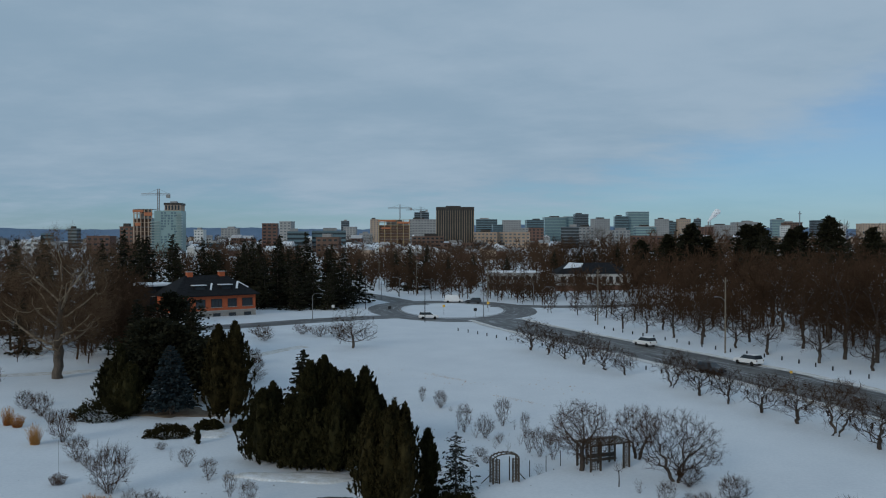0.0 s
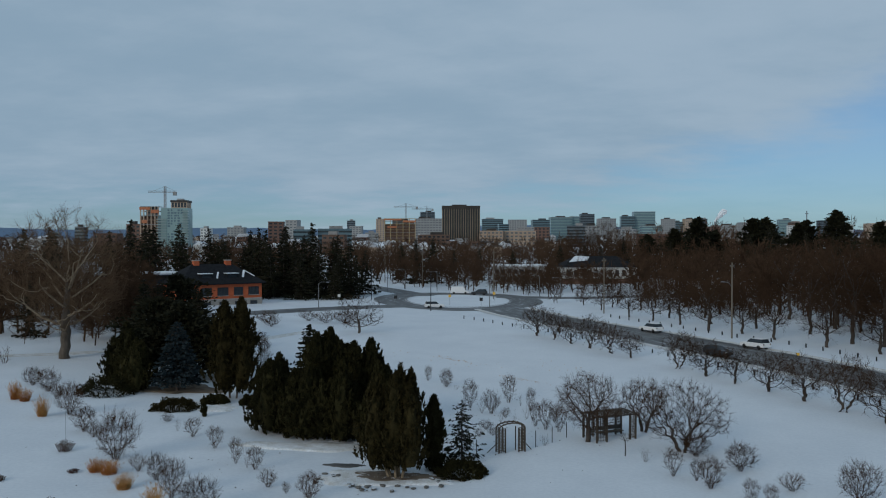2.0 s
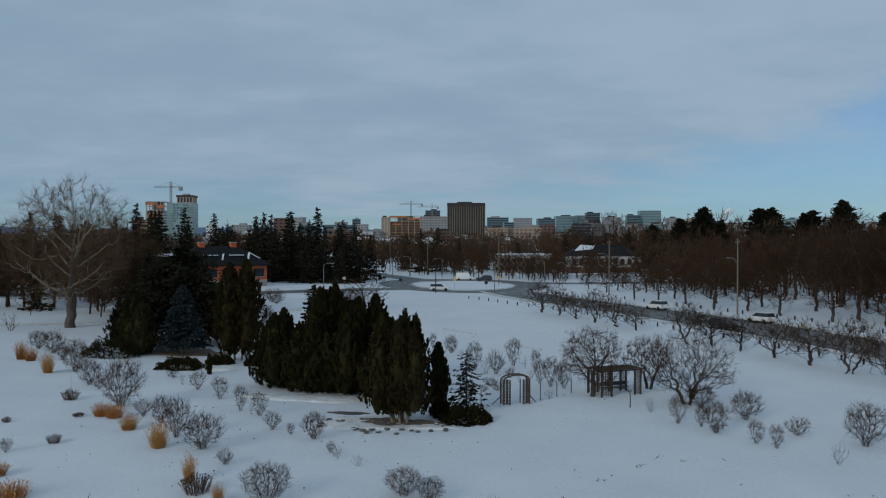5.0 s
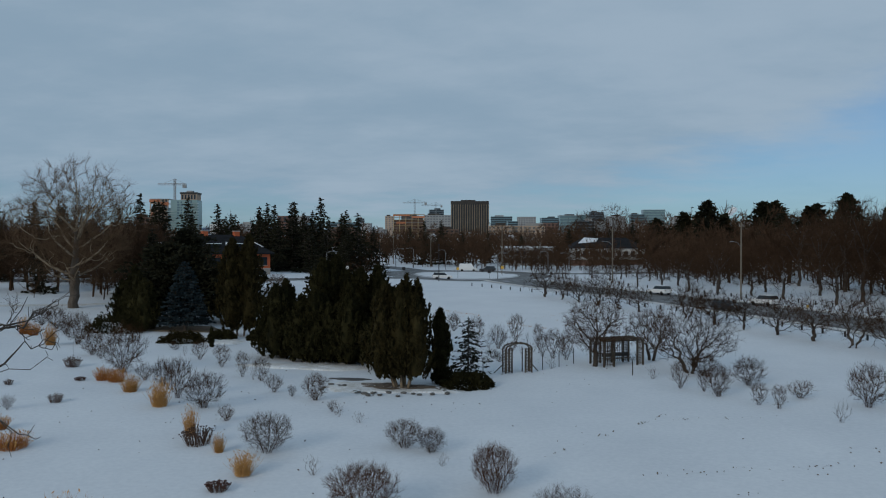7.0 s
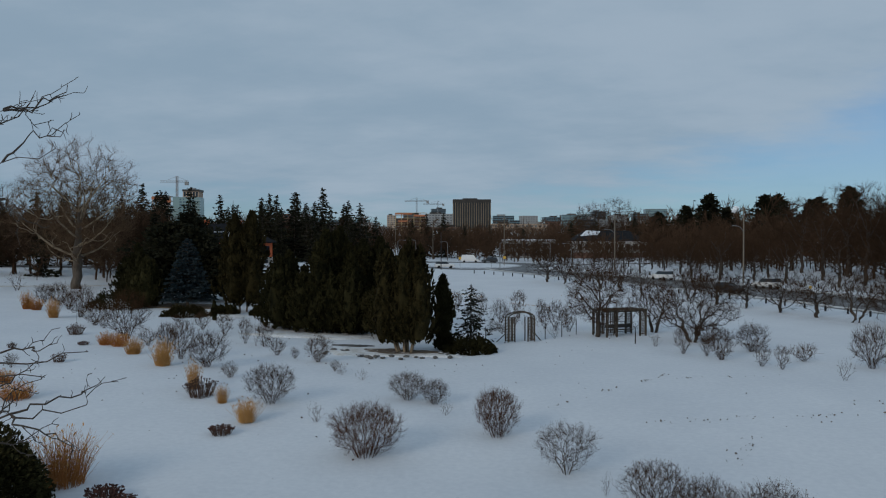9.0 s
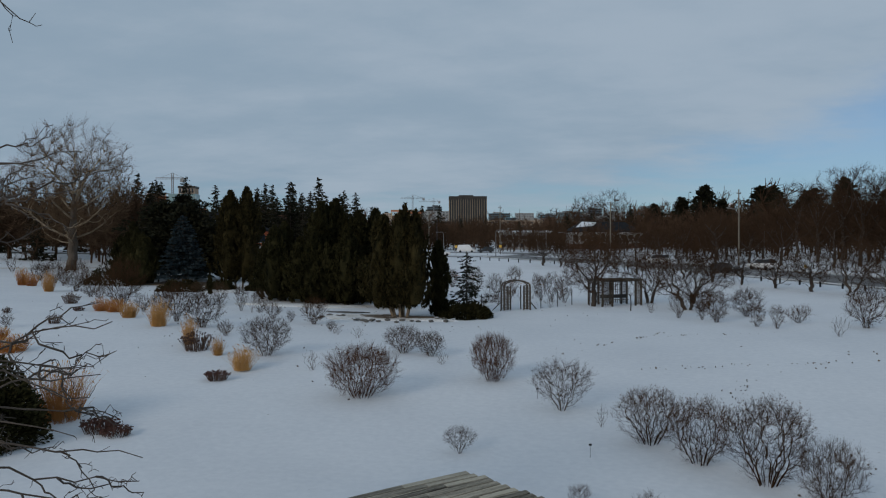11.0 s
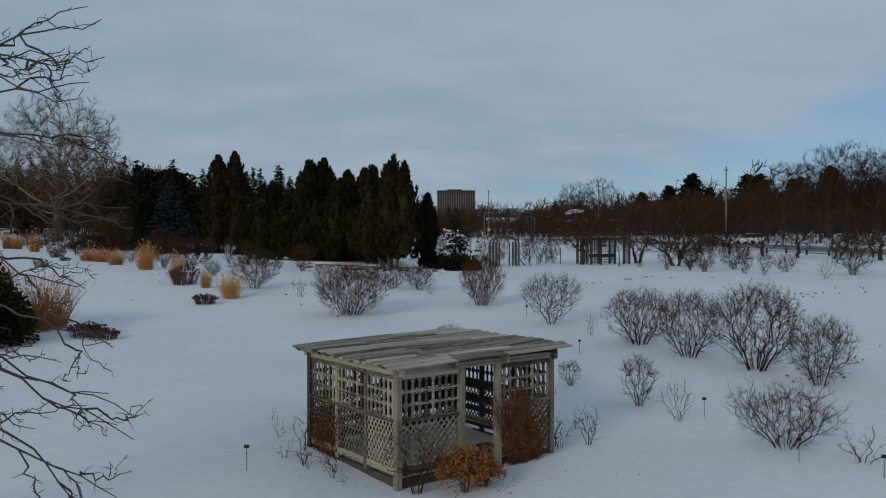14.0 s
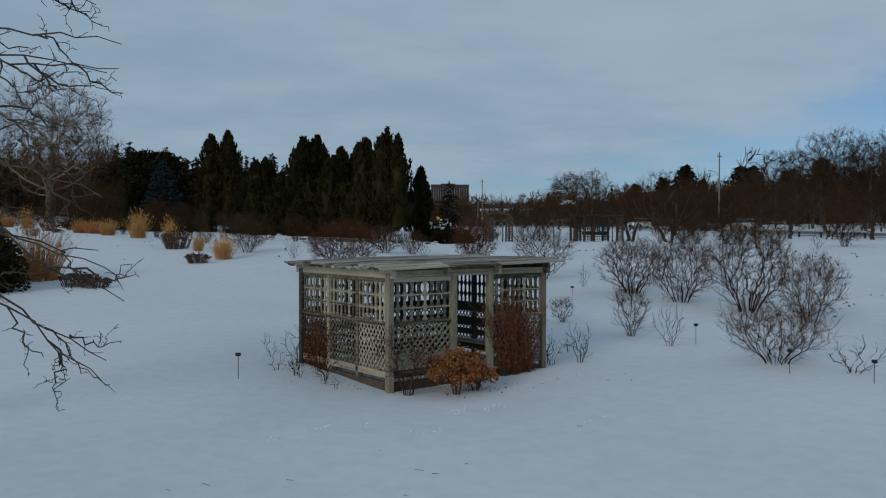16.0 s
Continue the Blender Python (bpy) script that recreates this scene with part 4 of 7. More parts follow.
def spruce(root, rng, height, width, mat, whorls=26, per=9, droop=0.25, sprays=9, size=0.3, bare=0.06, ragged=0.2, stem=0.2):
    """A conifer with whorls of boughs hung with needle sprays."""
    part("trunk", tubes("trunk", [([(0, 0, -0.2), (0, 0, height * 0.5), (0, 0, height * 0.99)], [stem, stem * 0.6, 0.02])], DARK_BARK, 7), root)
    bough, pts, nor, big = [], [], [], []
    for i in range(whorls):
        f = bare + (1 - bare) * (i / whorls) ** 0.92
        z = height * f
        reach = width / 2 * (1 - f) ** 0.68 + 0.12
        for k in range(per):
            a = 2 * np.pi * (k / per) + rng.uniform(0, 1.5)
            rr = reach * rng.uniform(1 - ragged * 1.6, 1 + ragged * 0.5)
            out = np.array([math.cos(a), math.sin(a), 0])
            ts = np.linspace(0, 1, 4)
            z0 = z + rng.uniform(-0.6, 0.6) * height * (1 - bare) / whorls
            line = np.array([out * rr * t + np.array([0, 0, z0 - droop * rr * t + 0.32 * droop * rr * t**3 * 2]) for t in ts])
            bough.append((line, np.linspace(0.03, 0.008, 4) * max(1, height / 10)))
            n = max(3, int(sprays * (0.35 + 0.65 * rr / (width / 2))))
            t = rng.uniform(0.12, 1.05, n)
            c = np.stack([np.interp(t, ts, line[:, j]) for j in range(3)], 1)
            sd = np.array([-out[1], out[0], 0]) * (rng.uniform(-1, 1, n) * 0.28 * rr * (1.1 - 0.6 * t))[:, None]
            c = c + sd - np.array([0, 0, 1]) * (rng.uniform(0, 0.25, n) * size)[:, None]
            pts.append(c)
            big.append(np.full(n, size * (0.3 + 0.7 * (1 - f) ** 0.6)))
            nor.append(out[None] + sd * 1.5 / (rr + 0.1) + np.array([0, 0, -0.25]))
    v, q = flakes(rng, np.concatenate(pts), np.concatenate(big), np.concatenate(nor), 2.2)
    tagged(part("bough_frame", tubes("bough_frame", bough, DARK_BARK, 3), root), kind="stuff")
    part("crown", mesh_np("crown", v, q, mat), root)
    return root


def mound(root, rng, height, width, count, mat, size=0.12, flat=1.0):
    """A low rounded evergreen of outward sprays."""
    d = rng.normal(0, 1, (count, 3))
    d[:, 2] = np.abs(d[:, 2]) * flat
    d /= np.linalg.norm(d, axis=1, keepdims=True)
    lump = 1 + 0.12 * np.sin(d[:, 0] * 7 + d[:, 2] * 5) + 0.1 * np.sin(d[:, 1] * 9 + 1)
    r = (rng.uniform(0.3, 1, count) ** 0.3 * lump)[:, None]
    p = d * r * np.array([width / 2, width / 2, height])
    p[:, 2] -= 0.1
    v, q = flakes(rng, p, size, d, 2.0)
    part("foliage", mesh_np("foliage", v, q, mat), root)
    part("stem", tubes("stem", [([(0, 0, -0.2), (0.05, 0, height * 0.3), (0.1, 0.05, height * 0.6)], [0.08, 0.06, 0.02])], DARK_BARK, 5), root)
    return root


CEDARS = ((-4.1, 66.0, 8.8, 5.5, 8, 301, CEDAR_BROWN, 2.3, "bronzed green cedar with several leaders and pale trunks"),
          (-8.4, 81.0, 8.9, 4.8, 2, 302, CEDAR, 2.8, "dark green upright cedar in a dense clump"),
          (-12.2, 81.0, 9.8, 5.2, 2, 303, CEDAR, 2.8, "tall dark green cedar with two blunt points"),
          (-16.4, 79.8, 7.3, 6.6, 4, 304, CEDAR, 2.6, "broad dark cedar with bronzed tips"),
          (-10.6, 84.0, 8.2, 4.4, 2, 305, CEDAR, 2.4, "dark pointed cedar behind others"),
          (-6.0, 74.6, 7.7, 4.8, 3, 306, CEDAR, 2.8, "dark green narrow cedar in a dense clump"),
          (-9.8, 77.6, 7.3, 5.2, 4, 308, CEDAR, 2.6, "dark green upright cedar in a dense clump"),
          (-13.2, 77.6, 6.9, 5.4, 4, 309, CEDAR, 2.6, "dark green upright cedar in a dense clump"),
          (-24.6, 95.0, 11.4, 5.6, 2, 307, CEDAR_BROWN, 2.3, "two-pointed tall bronzed cedar"))
for x, y, h, w, pk, sd, mat, tp, lab in CEDARS:
    c = thing("cedar_tree", lab, "evergreen tree", "cedars in the garden")
    cedar(c, np.random.RandomState(sd), h, w, int(13500 * (0.6 + 0.09 * w)), mat, pk, 0.14, clear={301: 0.95, 307: 0.8}.get(sd, 0.2), stem=0.16, taper=tp, plume=0.62 if sd != 301 else 0.8)
    placed(c, x, y, 0 if sd == 307 else sd * 37 % 360)
c = thing("column_yew", "narrow almost black columnar evergreen", "evergreen tree")
placed(cedar(c, np.random.RandomState(310), 6.0, 1.9, 5000, CEDAR, 1, 0.13, taper=3.6), -1.25, 68.4)
c = thing("weeping_spruce", "open drooping spruce with snow behind its boughs", "evergreen tree")
placed(spruce(c, np.random.RandomState(311), 5.4, 5.4, SPRUCE, 17, 7, 0.6, 15, 0.2, 0.05, 0.35, 0.09), 1.1, 71.2)
c = thing("spreading_juniper", "low dark spreading juniper at the foot of the cedars", "evergreen shrub")
placed(mound(c, np.random.RandomState(312), 1.3, 3.9, 3800, CEDAR, 0.14, 0.8), 0.9, 67.2)
c = thing("blue_spruce", "blue grey spruce with a rounded cone", "evergreen tree")
placed(spruce(c, np.random.RandomState(313), 8.4, 6.6, BLUE_SPRUCE, 24, 12, 0.1, 18, 0.30, 0.14, 0.12), -32.0, 98.0)
for x, y, h, w, pk, sd in ((-37.4, 98.4, 6.0, 6.4, 4, 314), (-40.5, 103.5, 7.2, 6.0, 3, 315)):
    c = thing("dark_yew", "broad nearly black evergreen reaching the snow", "evergreen tree", "dark evergreens")
    placed(cedar(c, np.random.RandomState(sd), h, w, 12000, CEDAR, pk, 0.12, clear=0.0), x, y, sd * 31 % 360)


def pine(root, rng, height, width, mat, boughs=46, clear=0.16, size=0.42, per=46):
    """A broad dark pine: level boughs that end in dense tufted plates of needles."""
    bend = rng.normal(0, 0.25, 2)
    part("trunk", tubes("trunk", [([(0, 0, -0.2), (bend[0], bend[1], height * 0.5), (bend[0] * 0.4, 0, height * 0.97)], [0.24, 0.17, 0.03])], DARK_BARK, 7), root)
    lines, pts, nor = [], [], []
    for i in range(boughs):
        f = clear + (1 - clear) * ((i + rng.uniform(0, 1)) / boughs) ** 0.9
        reach = width / 2 * min(1.0, 1.75 * (1 - f) ** 0.62) * rng.uniform(0.5, 1.1) + 0.25
        a = 2.4 * i + rng.uniform(-0.5, 0.5)
        o = np.array([math.cos(a), math.sin(a), 0])
        z = height * f
        tip = o * reach + np.array([0, 0, z + reach * rng.uniform(-0.12, 0.22)])
        lines.append((curve3(np.array([0, 0, z]), tip, o * reach * 0.5 + np.array([0, 0, z - 0.06 * reach]), 5), np.linspace(0.06, 0.015, 5)))
        for g in (1.0, 0.66, 0.36):
            c = np.array([0, 0, z]) + (tip - np.array([0, 0, z])) * g + rng.normal(0, 0.25, 3)
            n = int(per * (0.5 + 0.5 * g))
            d = rng.normal(0, 1, (n, 3)) * np.array([0.26 * reach + 0.25, 0.26 * reach + 0.25, 0.14 * reach ** 0.5 + 0.1])
            pts.append(c + d)
            nor.append(d * np.array([1, 1, 0.4]) + np.array([0, 0, 0.5]) + o * 0.4)
    tagged(part("bough_frame", tubes("bough_frame", lines, DARK_BARK, 4), root), kind="stuff")
    part("crown", mesh_np("crown", *flakes(rng, np.concatenate(pts), size, np.concatenate(nor), 2.0), mat), root)
    return root


for x, y, h, w, sd in ((-38.2, 108.5, 9.6, 8.0, 325), (-34.3, 106.0, 9.0, 7.0, 318), (-29.5, 107.0, 7.2, 6.0, 319), (-42.5, 131.0, 10.6, 8.5, 326)):
    c = thing("dark_pine", "broad nearly black pine with level boughs", "evergreen tree", "dark evergreens")
    placed(pine(c, np.random.RandomState(sd), h, w, SPRUCE, 40, 0.14, 0.3, 60), x, y)
for x, y, h, w, sd in ((-15.2, 90.7, 9.4, 6.0, 327), (-42.5, 116.0, 11.8, 6.0, 328), (-36.5, 121.0, 9.5, 5.5, 329)):
    c = thing("dark_spruce", "pointed dark spruce above the pines", "evergreen tree", "dark evergreens")
    placed(spruce(c, np.random.RandomState(sd), h, w, SPRUCE, 24, 9, 0.12, 18, 0.36, 0.06, 0.3), x, y)
for x, y, h, w, sd, mat, lab in ((-29.2, 88.4, 1.3, 4.6, 320, CEDAR_BROWN, "flat spreading juniper with snow gaps"), (-25.9, 92.0, 1.1, 2.9, 321, CEDAR, "small rounded dark yew"),
                                 (-22.0, 92.0, 1.2, 2.2, 322, CEDAR, "small rounded dark yew"), (-39.5, 95.5, 2.2, 6.0, 323, CEDAR, "low dark spreading evergreen skirt"),
                                 (-18.9, 31.0, 3.3, 6.3, 324, CEDAR, "large clipped dark yew with a rounded top")):
    c = thing("evergreen_shrub", lab, "evergreen shrub")
    placed(mound(c, np.random.RandomState(sd), h, w, 26000 if sd == 324 else 3200, mat, 0.10 if sd == 324 else 0.14, 0.9 if sd != 324 else 1.0), x, y)
c = thing("dwarf_column", "thin dark dwarf column evergreen", "evergreen shrub")
placed(cedar(c, np.random.RandomState(326), 2.0, 0.65, 900, CEDAR, 1, 0.1), -25.1, 85.3)

rng = np.random.RandomState(330)
FIR = [(-37.3, 227, 1.0), (-44, 222, 0.93), (-31, 232, 0.88), (-50, 228, 0.85), (-27, 226, 0.8), (-41, 236, 0.9), (-56, 235, 0.8), (-34, 219, 0.72), (-80, 226, 0.98), (-86, 236, 0.85), (-74, 232, 0.8), (-95, 200, 0.8), (-110, 215, 0.85), (-24, 240, 0.7), (-46, 215, 0.7), (-29, 221, 0.62), (-52, 220, 0.75), (-62, 228, 0.8), (-38, 214, 0.6), (-68, 236, 0.85), (-33, 238, 0.8), (-47, 240, 0.9), (-40, 218, 0.66), (-48.5, 221, 0.72), (-55, 224, 0.66), (-35.5, 224, 0.6), (-42, 228, 0.8), (-53, 232, 0.85), (-59, 221, 0.7), (-64, 230, 0.75), (-30, 217, 0.5), (-45, 232, 0.75), (-26, 233, 0.62), (-57, 240, 0.9)]
firs = []
for k, (h, w, sd) in enumerate(((20.5, 12.0, 331), (20, 13.0, 332), (19.5, 11.0, 333))):
    a = thing("spruce_tree", "tall ragged dark spruce", "evergreen tree", "spruces by the roundabout")
    spruce(a, np.random.RandomState(sd), h, w, SPRUCE, 28, 6, 0.2, 9, 0.8, 0.05, 0.5)
    firs.append(placed(a, *FIR[k][:2], rng.uniform(0, 360), FIR[k][2]))
stand(firs, FIR[3:], rng)
FAR_FIR = [(-12, 300, 0.75), (-6, 312, 0.85), (-18, 318, 0.7), (2, 322, 0.65), (12, 330, 0.6), (60, 330, 0.75), (70, 335, 0.8), (80, 340, 0.85), (88, 332, 0.8), (98, 328, 1.0), (106, 320, 0.8), (114, 299, 1.0), (110, 306, 0.85), (120, 310, 0.9), (128, 300, 0.95), (136, 296, 0.9), (52, 320, 0.7), (44, 330, 0.7), (146, 300, 0.92), (92, 345, 0.75), (-120, 250, 0.9), (-100, 245, 0.85), (-135, 190, 0.9), (26, 340, 0.65)]
stand(firs, FAR_FIR, rng)
PINE_SPOTS = [(98, 330, 0.96), (91, 338, 0.8), (120, 330, 0.95), (126, 334, 1.0), (138, 330, 0.9), (144, 338, 0.92), (153, 330, 1.0), (108, 340, 0.78), (132, 345, 0.85), (82, 345, 0.75), (170, 330, 0.9)]
tall_pines = []
for k in range(3):
    a = thing("tall_pine", "tall dark pine standing above the brown woods", "evergreen tree", "tall pines beyond the road")
    pine(a, np.random.RandomState(341 + k), 24.5, (13, 11, 12)[k], SPRUCE, 38, 0.35, 0.7, 34)
    tall_pines.append(placed(a, *PINE_SPOTS[k][:2], k * 70, PINE_SPOTS[k][2]))
stand(tall_pines, PINE_SPOTS[3:], rng)
LEFT_FIR = [(-67.5, 134, 0.5), (-70, 216, 0.95), (-77, 214, 0.9), (-84, 220, 0.95), (-92, 165, 0.72), (-84, 152, 0.6), (-100, 178, 0.78), (-76, 168, 0.62)]
stand(firs, LEFT_FIR, rng)


# ---- shrubs ----
def bush(rng, label, h, w, mats, group="garden shrubs", seeds=0.0, stems=9, goals=420, belly=0.56, lumps=0.1, hollow=0.35, foot=0.07, trunk=0.022, tip=0.0034, fat=0.0085, per=2, twig=0.26, twig_w=0.006,
         upward=0.3, pull=1.0, kink=0.1, name="shrub", base=0.02, splay=0.45):
    """A leafless bush: several stems from a narrow foot that fork into a rounded crown of fine twigs."""
    ob = thing(name, label, "shrub", group)
    ph, starts = rng.uniform(0, 6.28), []
    for k in range(stems):
        a = ph + 2.4 * k
        o = np.array([math.cos(a), math.sin(a), 0])
        r = foot * w * math.sqrt((k + 0.5) / stems)
        lift = rng.uniform(0.14, 0.24) * h
        starts.append([o * r * 0.7 + np.array([0, 0, -0.12]), o * (r + 0.3 * splay * lift) + np.array([0, 0, lift * 0.5]), o * (r + splay * lift * math.sqrt((k + 0.5) / stems)) + np.array([0, 0, lift])])
    G = egg(rng, goals, h - 0.45 * twig, w - 0.7 * twig, base * h, belly, lumps, hollow)
    G = G[(G[:, 2] > 0.06 * h) & (np.hypot(G[:, 0], G[:, 1]) < 1.3 * foot * w + G[:, 2] * 1.25)]
    P, par = branch_out(rng, G, starts, pull, 0.6, kink)
    lines, rad = branch_lines(P, par, tip, trunk)
    thick, thin = split_grown(rng, lines, fat)
    part("framework", mesh_np("framework", *tube_arrays(thick, 4), mats[0], True), ob)
    fine, ends = sprigs(rng, P, par, rad, fat, per, twig, twig_w, upward, 0.46)
    tagged(part("crown", mesh_np("crown", *joined([thin, fine]), mats[1], False), ob), kind="stuff")
    if seeds:
        out = ends[(ends[:, 2] > 0.45 * h) & (rng.uniform(0, 1, len(ends)) < seeds)]
        tagged(part("seed_tuft", mesh_np("seed_tuft", *flakes(rng, out, 0.032, None, 1.8), SEED), ob), kind="stuff")
    return ob


B = {}
rs = np.random.RandomState
B["dense"] = bush(rs(401), "dense leafless brown shrub standing in snow", 2.6, 3.6, (RED_TWIG, RED_TWIG), stems=40, goals=1500, per=4, twig=0.38, twig_w=0.0053, foot=0.14, trunk=0.02, tip=0.003, seeds=0.04)
B["fan"] = bush(rs(402), "rounded leafless shrub with fanned grey stems", 2.5, 2.6, (TWIG, GREY_TWIG), stems=16, goals=1000, per=4, twig=0.33, twig_w=0.0042, foot=0.1, trunk=0.021, tip=0.0028)
B["lilac"] = bush(rs(403), "tall leafless lilac with dry seed heads", 2.8, 2.8, (TWIG, TWIG), stems=16, goals=1100, per=4, twig=0.31, twig_w=0.0042, foot=0.1, trunk=0.026, tip=0.0028, seeds=0.12, belly=0.6)
B["vase"] = bush(rs(404), "open vase-shaped leafless shrub", 2.4, 3.1, (BARK, TWIG), stems=8, goals=900, per=3, twig=0.33, twig_w=0.0042, foot=0.05, trunk=0.032, tip=0.0028, belly=0.6, splay=0.6, pull=0.7)
B["open"] = bush(rs(408), "loose airy shrub of fine arching grey stems", 1.6, 2.4, (TWIG, GREY_TWIG), stems=22, goals=850, per=3, twig=0.28, twig_w=0.0034, foot=0.09, trunk=0.014, belly=0.55, splay=0.9, lumps=0.16, tip=0.0024)
B["low"] = bush(rs(405), "low twiggy leafless shrub", 1.7, 2.4, (TWIG, GREY_TWIG), stems=14, goals=230, per=3, twig=0.44, twig_w=0.0076, tip=0.0045, fat=0.011, belly=0.45, trunk=0.016)
B["sparse"] = bush(rs(406), "sparse shrub of a few thin bare stems", 1.2, 1.0, (DEAD_BROWN, TWIG), stems=6, goals=60, per=1, twig=0.18, twig_w=0.0046, foot=0.09, trunk=0.011, tip=0.004, lumps=0.3)
B["upright"] = bush(rs(407), "narrow upright leafless shrub", 2.4, 1.9, (TWIG, GREY_TWIG), stems=14, goals=220, per=3, twig=0.44, twig_w=0.0076, tip=0.0045, fat=0.011, belly=0.64, trunk=0.016)
B["round"] = bush(rs(409), "rounded leafless garden shrub with fine twigs", 2.4, 2.8, (TWIG, TWIG), stems=22, goals=380, per=4, twig=0.46, twig_w=0.0076, tip=0.0045, fat=0.011, trunk=0.016)
FULL = dict(dense=(2.6, 3.6), fan=(2.5, 2.6), lilac=(2.8, 2.8), vase=(2.4, 3.1), low=(1.7, 2.4), sparse=(1.2, 1.0), upright=(2.4, 1.9), open=(1.6, 2.4), round=(2.4, 2.8))
used = set()


def set_bushes(rows, seed):
    r = rs(seed)
    for kind, x, y, w, h in rows:
        fh, fw = FULL[kind]
        m = pose(x, y, gz(x, y) - 0.03, 0, 0, r.uniform(0, 360))
        if kind in used:
            ob = copy_thing(B[kind], m)
        else:
            used.add(kind)
            ob = B[kind]
            ob.matrix_basis = m
        ob.scale = (w / fw, w / fw, h / fh)


set_bushes([("dense", -4.2, 38.3, 3.7, 2.6), ("dense", 2.0, 41.6, 2.5, 2.6), ("fan", -2.9, 48.7, 2.5, 1.8), ("fan", -1.3, 47.8, 1.9, 1.6), ("fan", -10.6, 47.1, 3.2, 2.4),
            ("vase", 4.8, 36.4, 3.1, 2.4), ("lilac", 7.5, 31.5, 2.9, 2.3), ("lilac", 8.7, 29.2, 2.7, 2.5), ("lilac", 10.3, 27.2, 3.2, 3.0), ("fan", 11.4, 25.0, 2.2, 2.3)], 1)
set_bushes([("upright", 5.4, 22.5, 1.3, 1.5), ("sparse", 6.0, 20.9, 0.9, 1.2), ("open", 7.7, 18.5, 2.7, 1.55), ("sparse", 8.8, 17.2, 1.2, 0.9), ("vase", 0.3, 30.7, 1.4, 1.06),
            ("upright", 3.9, 25.0, 0.9, 0.85), ("sparse", -7.4, 43.5, 1.1, 1.1), ("sparse", 6.1, 33.9, 0.6, 1.0), ("sparse", 3.4, 18.9, 0.9, 0.9), ("upright", 12.5, 21.0, 1.4, 1.1),
            ("sparse", -0.6, 45.3, 0.8, 0.9), ("sparse", -8.0, 56.1, 1.0, 0.85), ("sparse", -6.2, 54.0, 1.0, 0.8), ("sparse", -14.6, 53.5, 1.0, 1.1)], 2)
set_bushes([("round", -49.6, 99.0, 2.6, 2.4), ("round", -46.2, 95.7, 3.0, 2.9), ("low", -43.2, 91.6, 2.0, 2.2), ("round", -38.6, 84.6, 3.3, 3.5), ("round", -34.0, 77.5, 2.7, 2.6), ("low", -32.3, 75.5, 1.4, 1.5),
            ("round", -27.4, 68.4, 4.2, 4.4), ("low", -24.5, 65.5, 1.8, 1.6), ("round", -22.3, 63.3, 1.9, 2.3), ("round", -19.8, 59.3, 2.4, 3.1), ("round", -17.1, 56.5, 3.3, 2.7), ("low", -27.9, 82.4, 1.5, 1.0),
            ("sparse", -25.7, 78.8, 0.7, 1.4), ("upright", -23.7, 76.9, 1.9, 1.9), ("upright", -20.5, 72.9, 1.8, 2.2), ("upright", -17.6, 68.7, 1.5, 2.3), ("sparse", -16.4, 67.5, 0.7, 2.2), ("upright", -15.6, 67.0, 1.8, 2.1),
            ("low", -13.6, 62.5, 1.7, 1.6), ("low", -12.0, 61.2, 0.8, 1.0), ("round", -10.1, 60.2, 2.2, 2.1), ("low", -8.4, 56.9, 0.8, 0.9), ("sparse", -7.7, 55.5, 0.6, 0.9), ("low", -14.7, 53.4, 1.3, 1.2),
            ("low", -29.5, 54.5, 1.1, 1.1)], 3)
set_bushes([("upright", -2.7, 108.9, 1.3, 2.2), ("round", -0.3, 105.6, 2.0, 2.5), ("sparse", 1.0, 103.9, 0.8, 0.8), ("upright", 2.4, 93.4, 2.1, 3.5), ("sparse", 1.8, 94.6, 1.0, 2.6), ("low", 4.6, 90.4, 2.5, 3.0),
            ("sparse", 3.6, 90.6, 1.3, 1.8), ("upright", 6.9, 96.6, 2.4, 3.5), ("low", 3.7, 83.0, 1.9, 1.1), ("low", 4.2, 80.4, 1.3, 1.0), ("low", 6.0, 88.3, 1.2, 1.3), ("sparse", 8.1, 94.7, 0.6, 1.5),
            ("upright", 9.0, 91.9, 1.4, 2.8), ("upright", 8.7, 84.2, 1.6, 2.8), ("upright", 9.6, 82.8, 2.0, 3.3), ("upright", 10.8, 81.7, 1.9, 3.0), ("low", 10.9, 86.1, 1.6, 2.1), ("sparse", 8.8, 76.6, 1.2, 1.2),
            ("low", 2.9, 80.1, 1.2, 0.8), ("sparse", 5.4, 86.0, 0.8, 1.4), ("sparse", 6.7, 85.3, 0.6, 1.2), ("sparse", 8.2, 87.7, 1.0, 1.4),
            ("round", -9.5, 106, 3.2, 2.3), ("low", -5.5, 98, 3.0, 2.0)], 4)
set_bushes([("upright", 18.0, 67.0, 1.9, 2.5), ("upright", 19.5, 65.8, 1.4, 1.9), ("round", 20.0, 63.7, 2.4, 2.6), ("round", 23.9, 68.5, 3.1, 2.5), ("upright", 21.9, 60.5, 1.6, 1.9), ("upright", 22.9, 59.3, 1.3, 1.9),
            ("low", 25.9, 63.0, 2.4, 1.6), ("sparse", 25.5, 55.4, 1.3, 1.6), ("round", 29.6, 60.2, 3.6, 3.3), ("sparse", 16.7, 71.0, 1.3, 1.3), ("round", 21.6, 73.0, 3.0, 2.2)], 5)
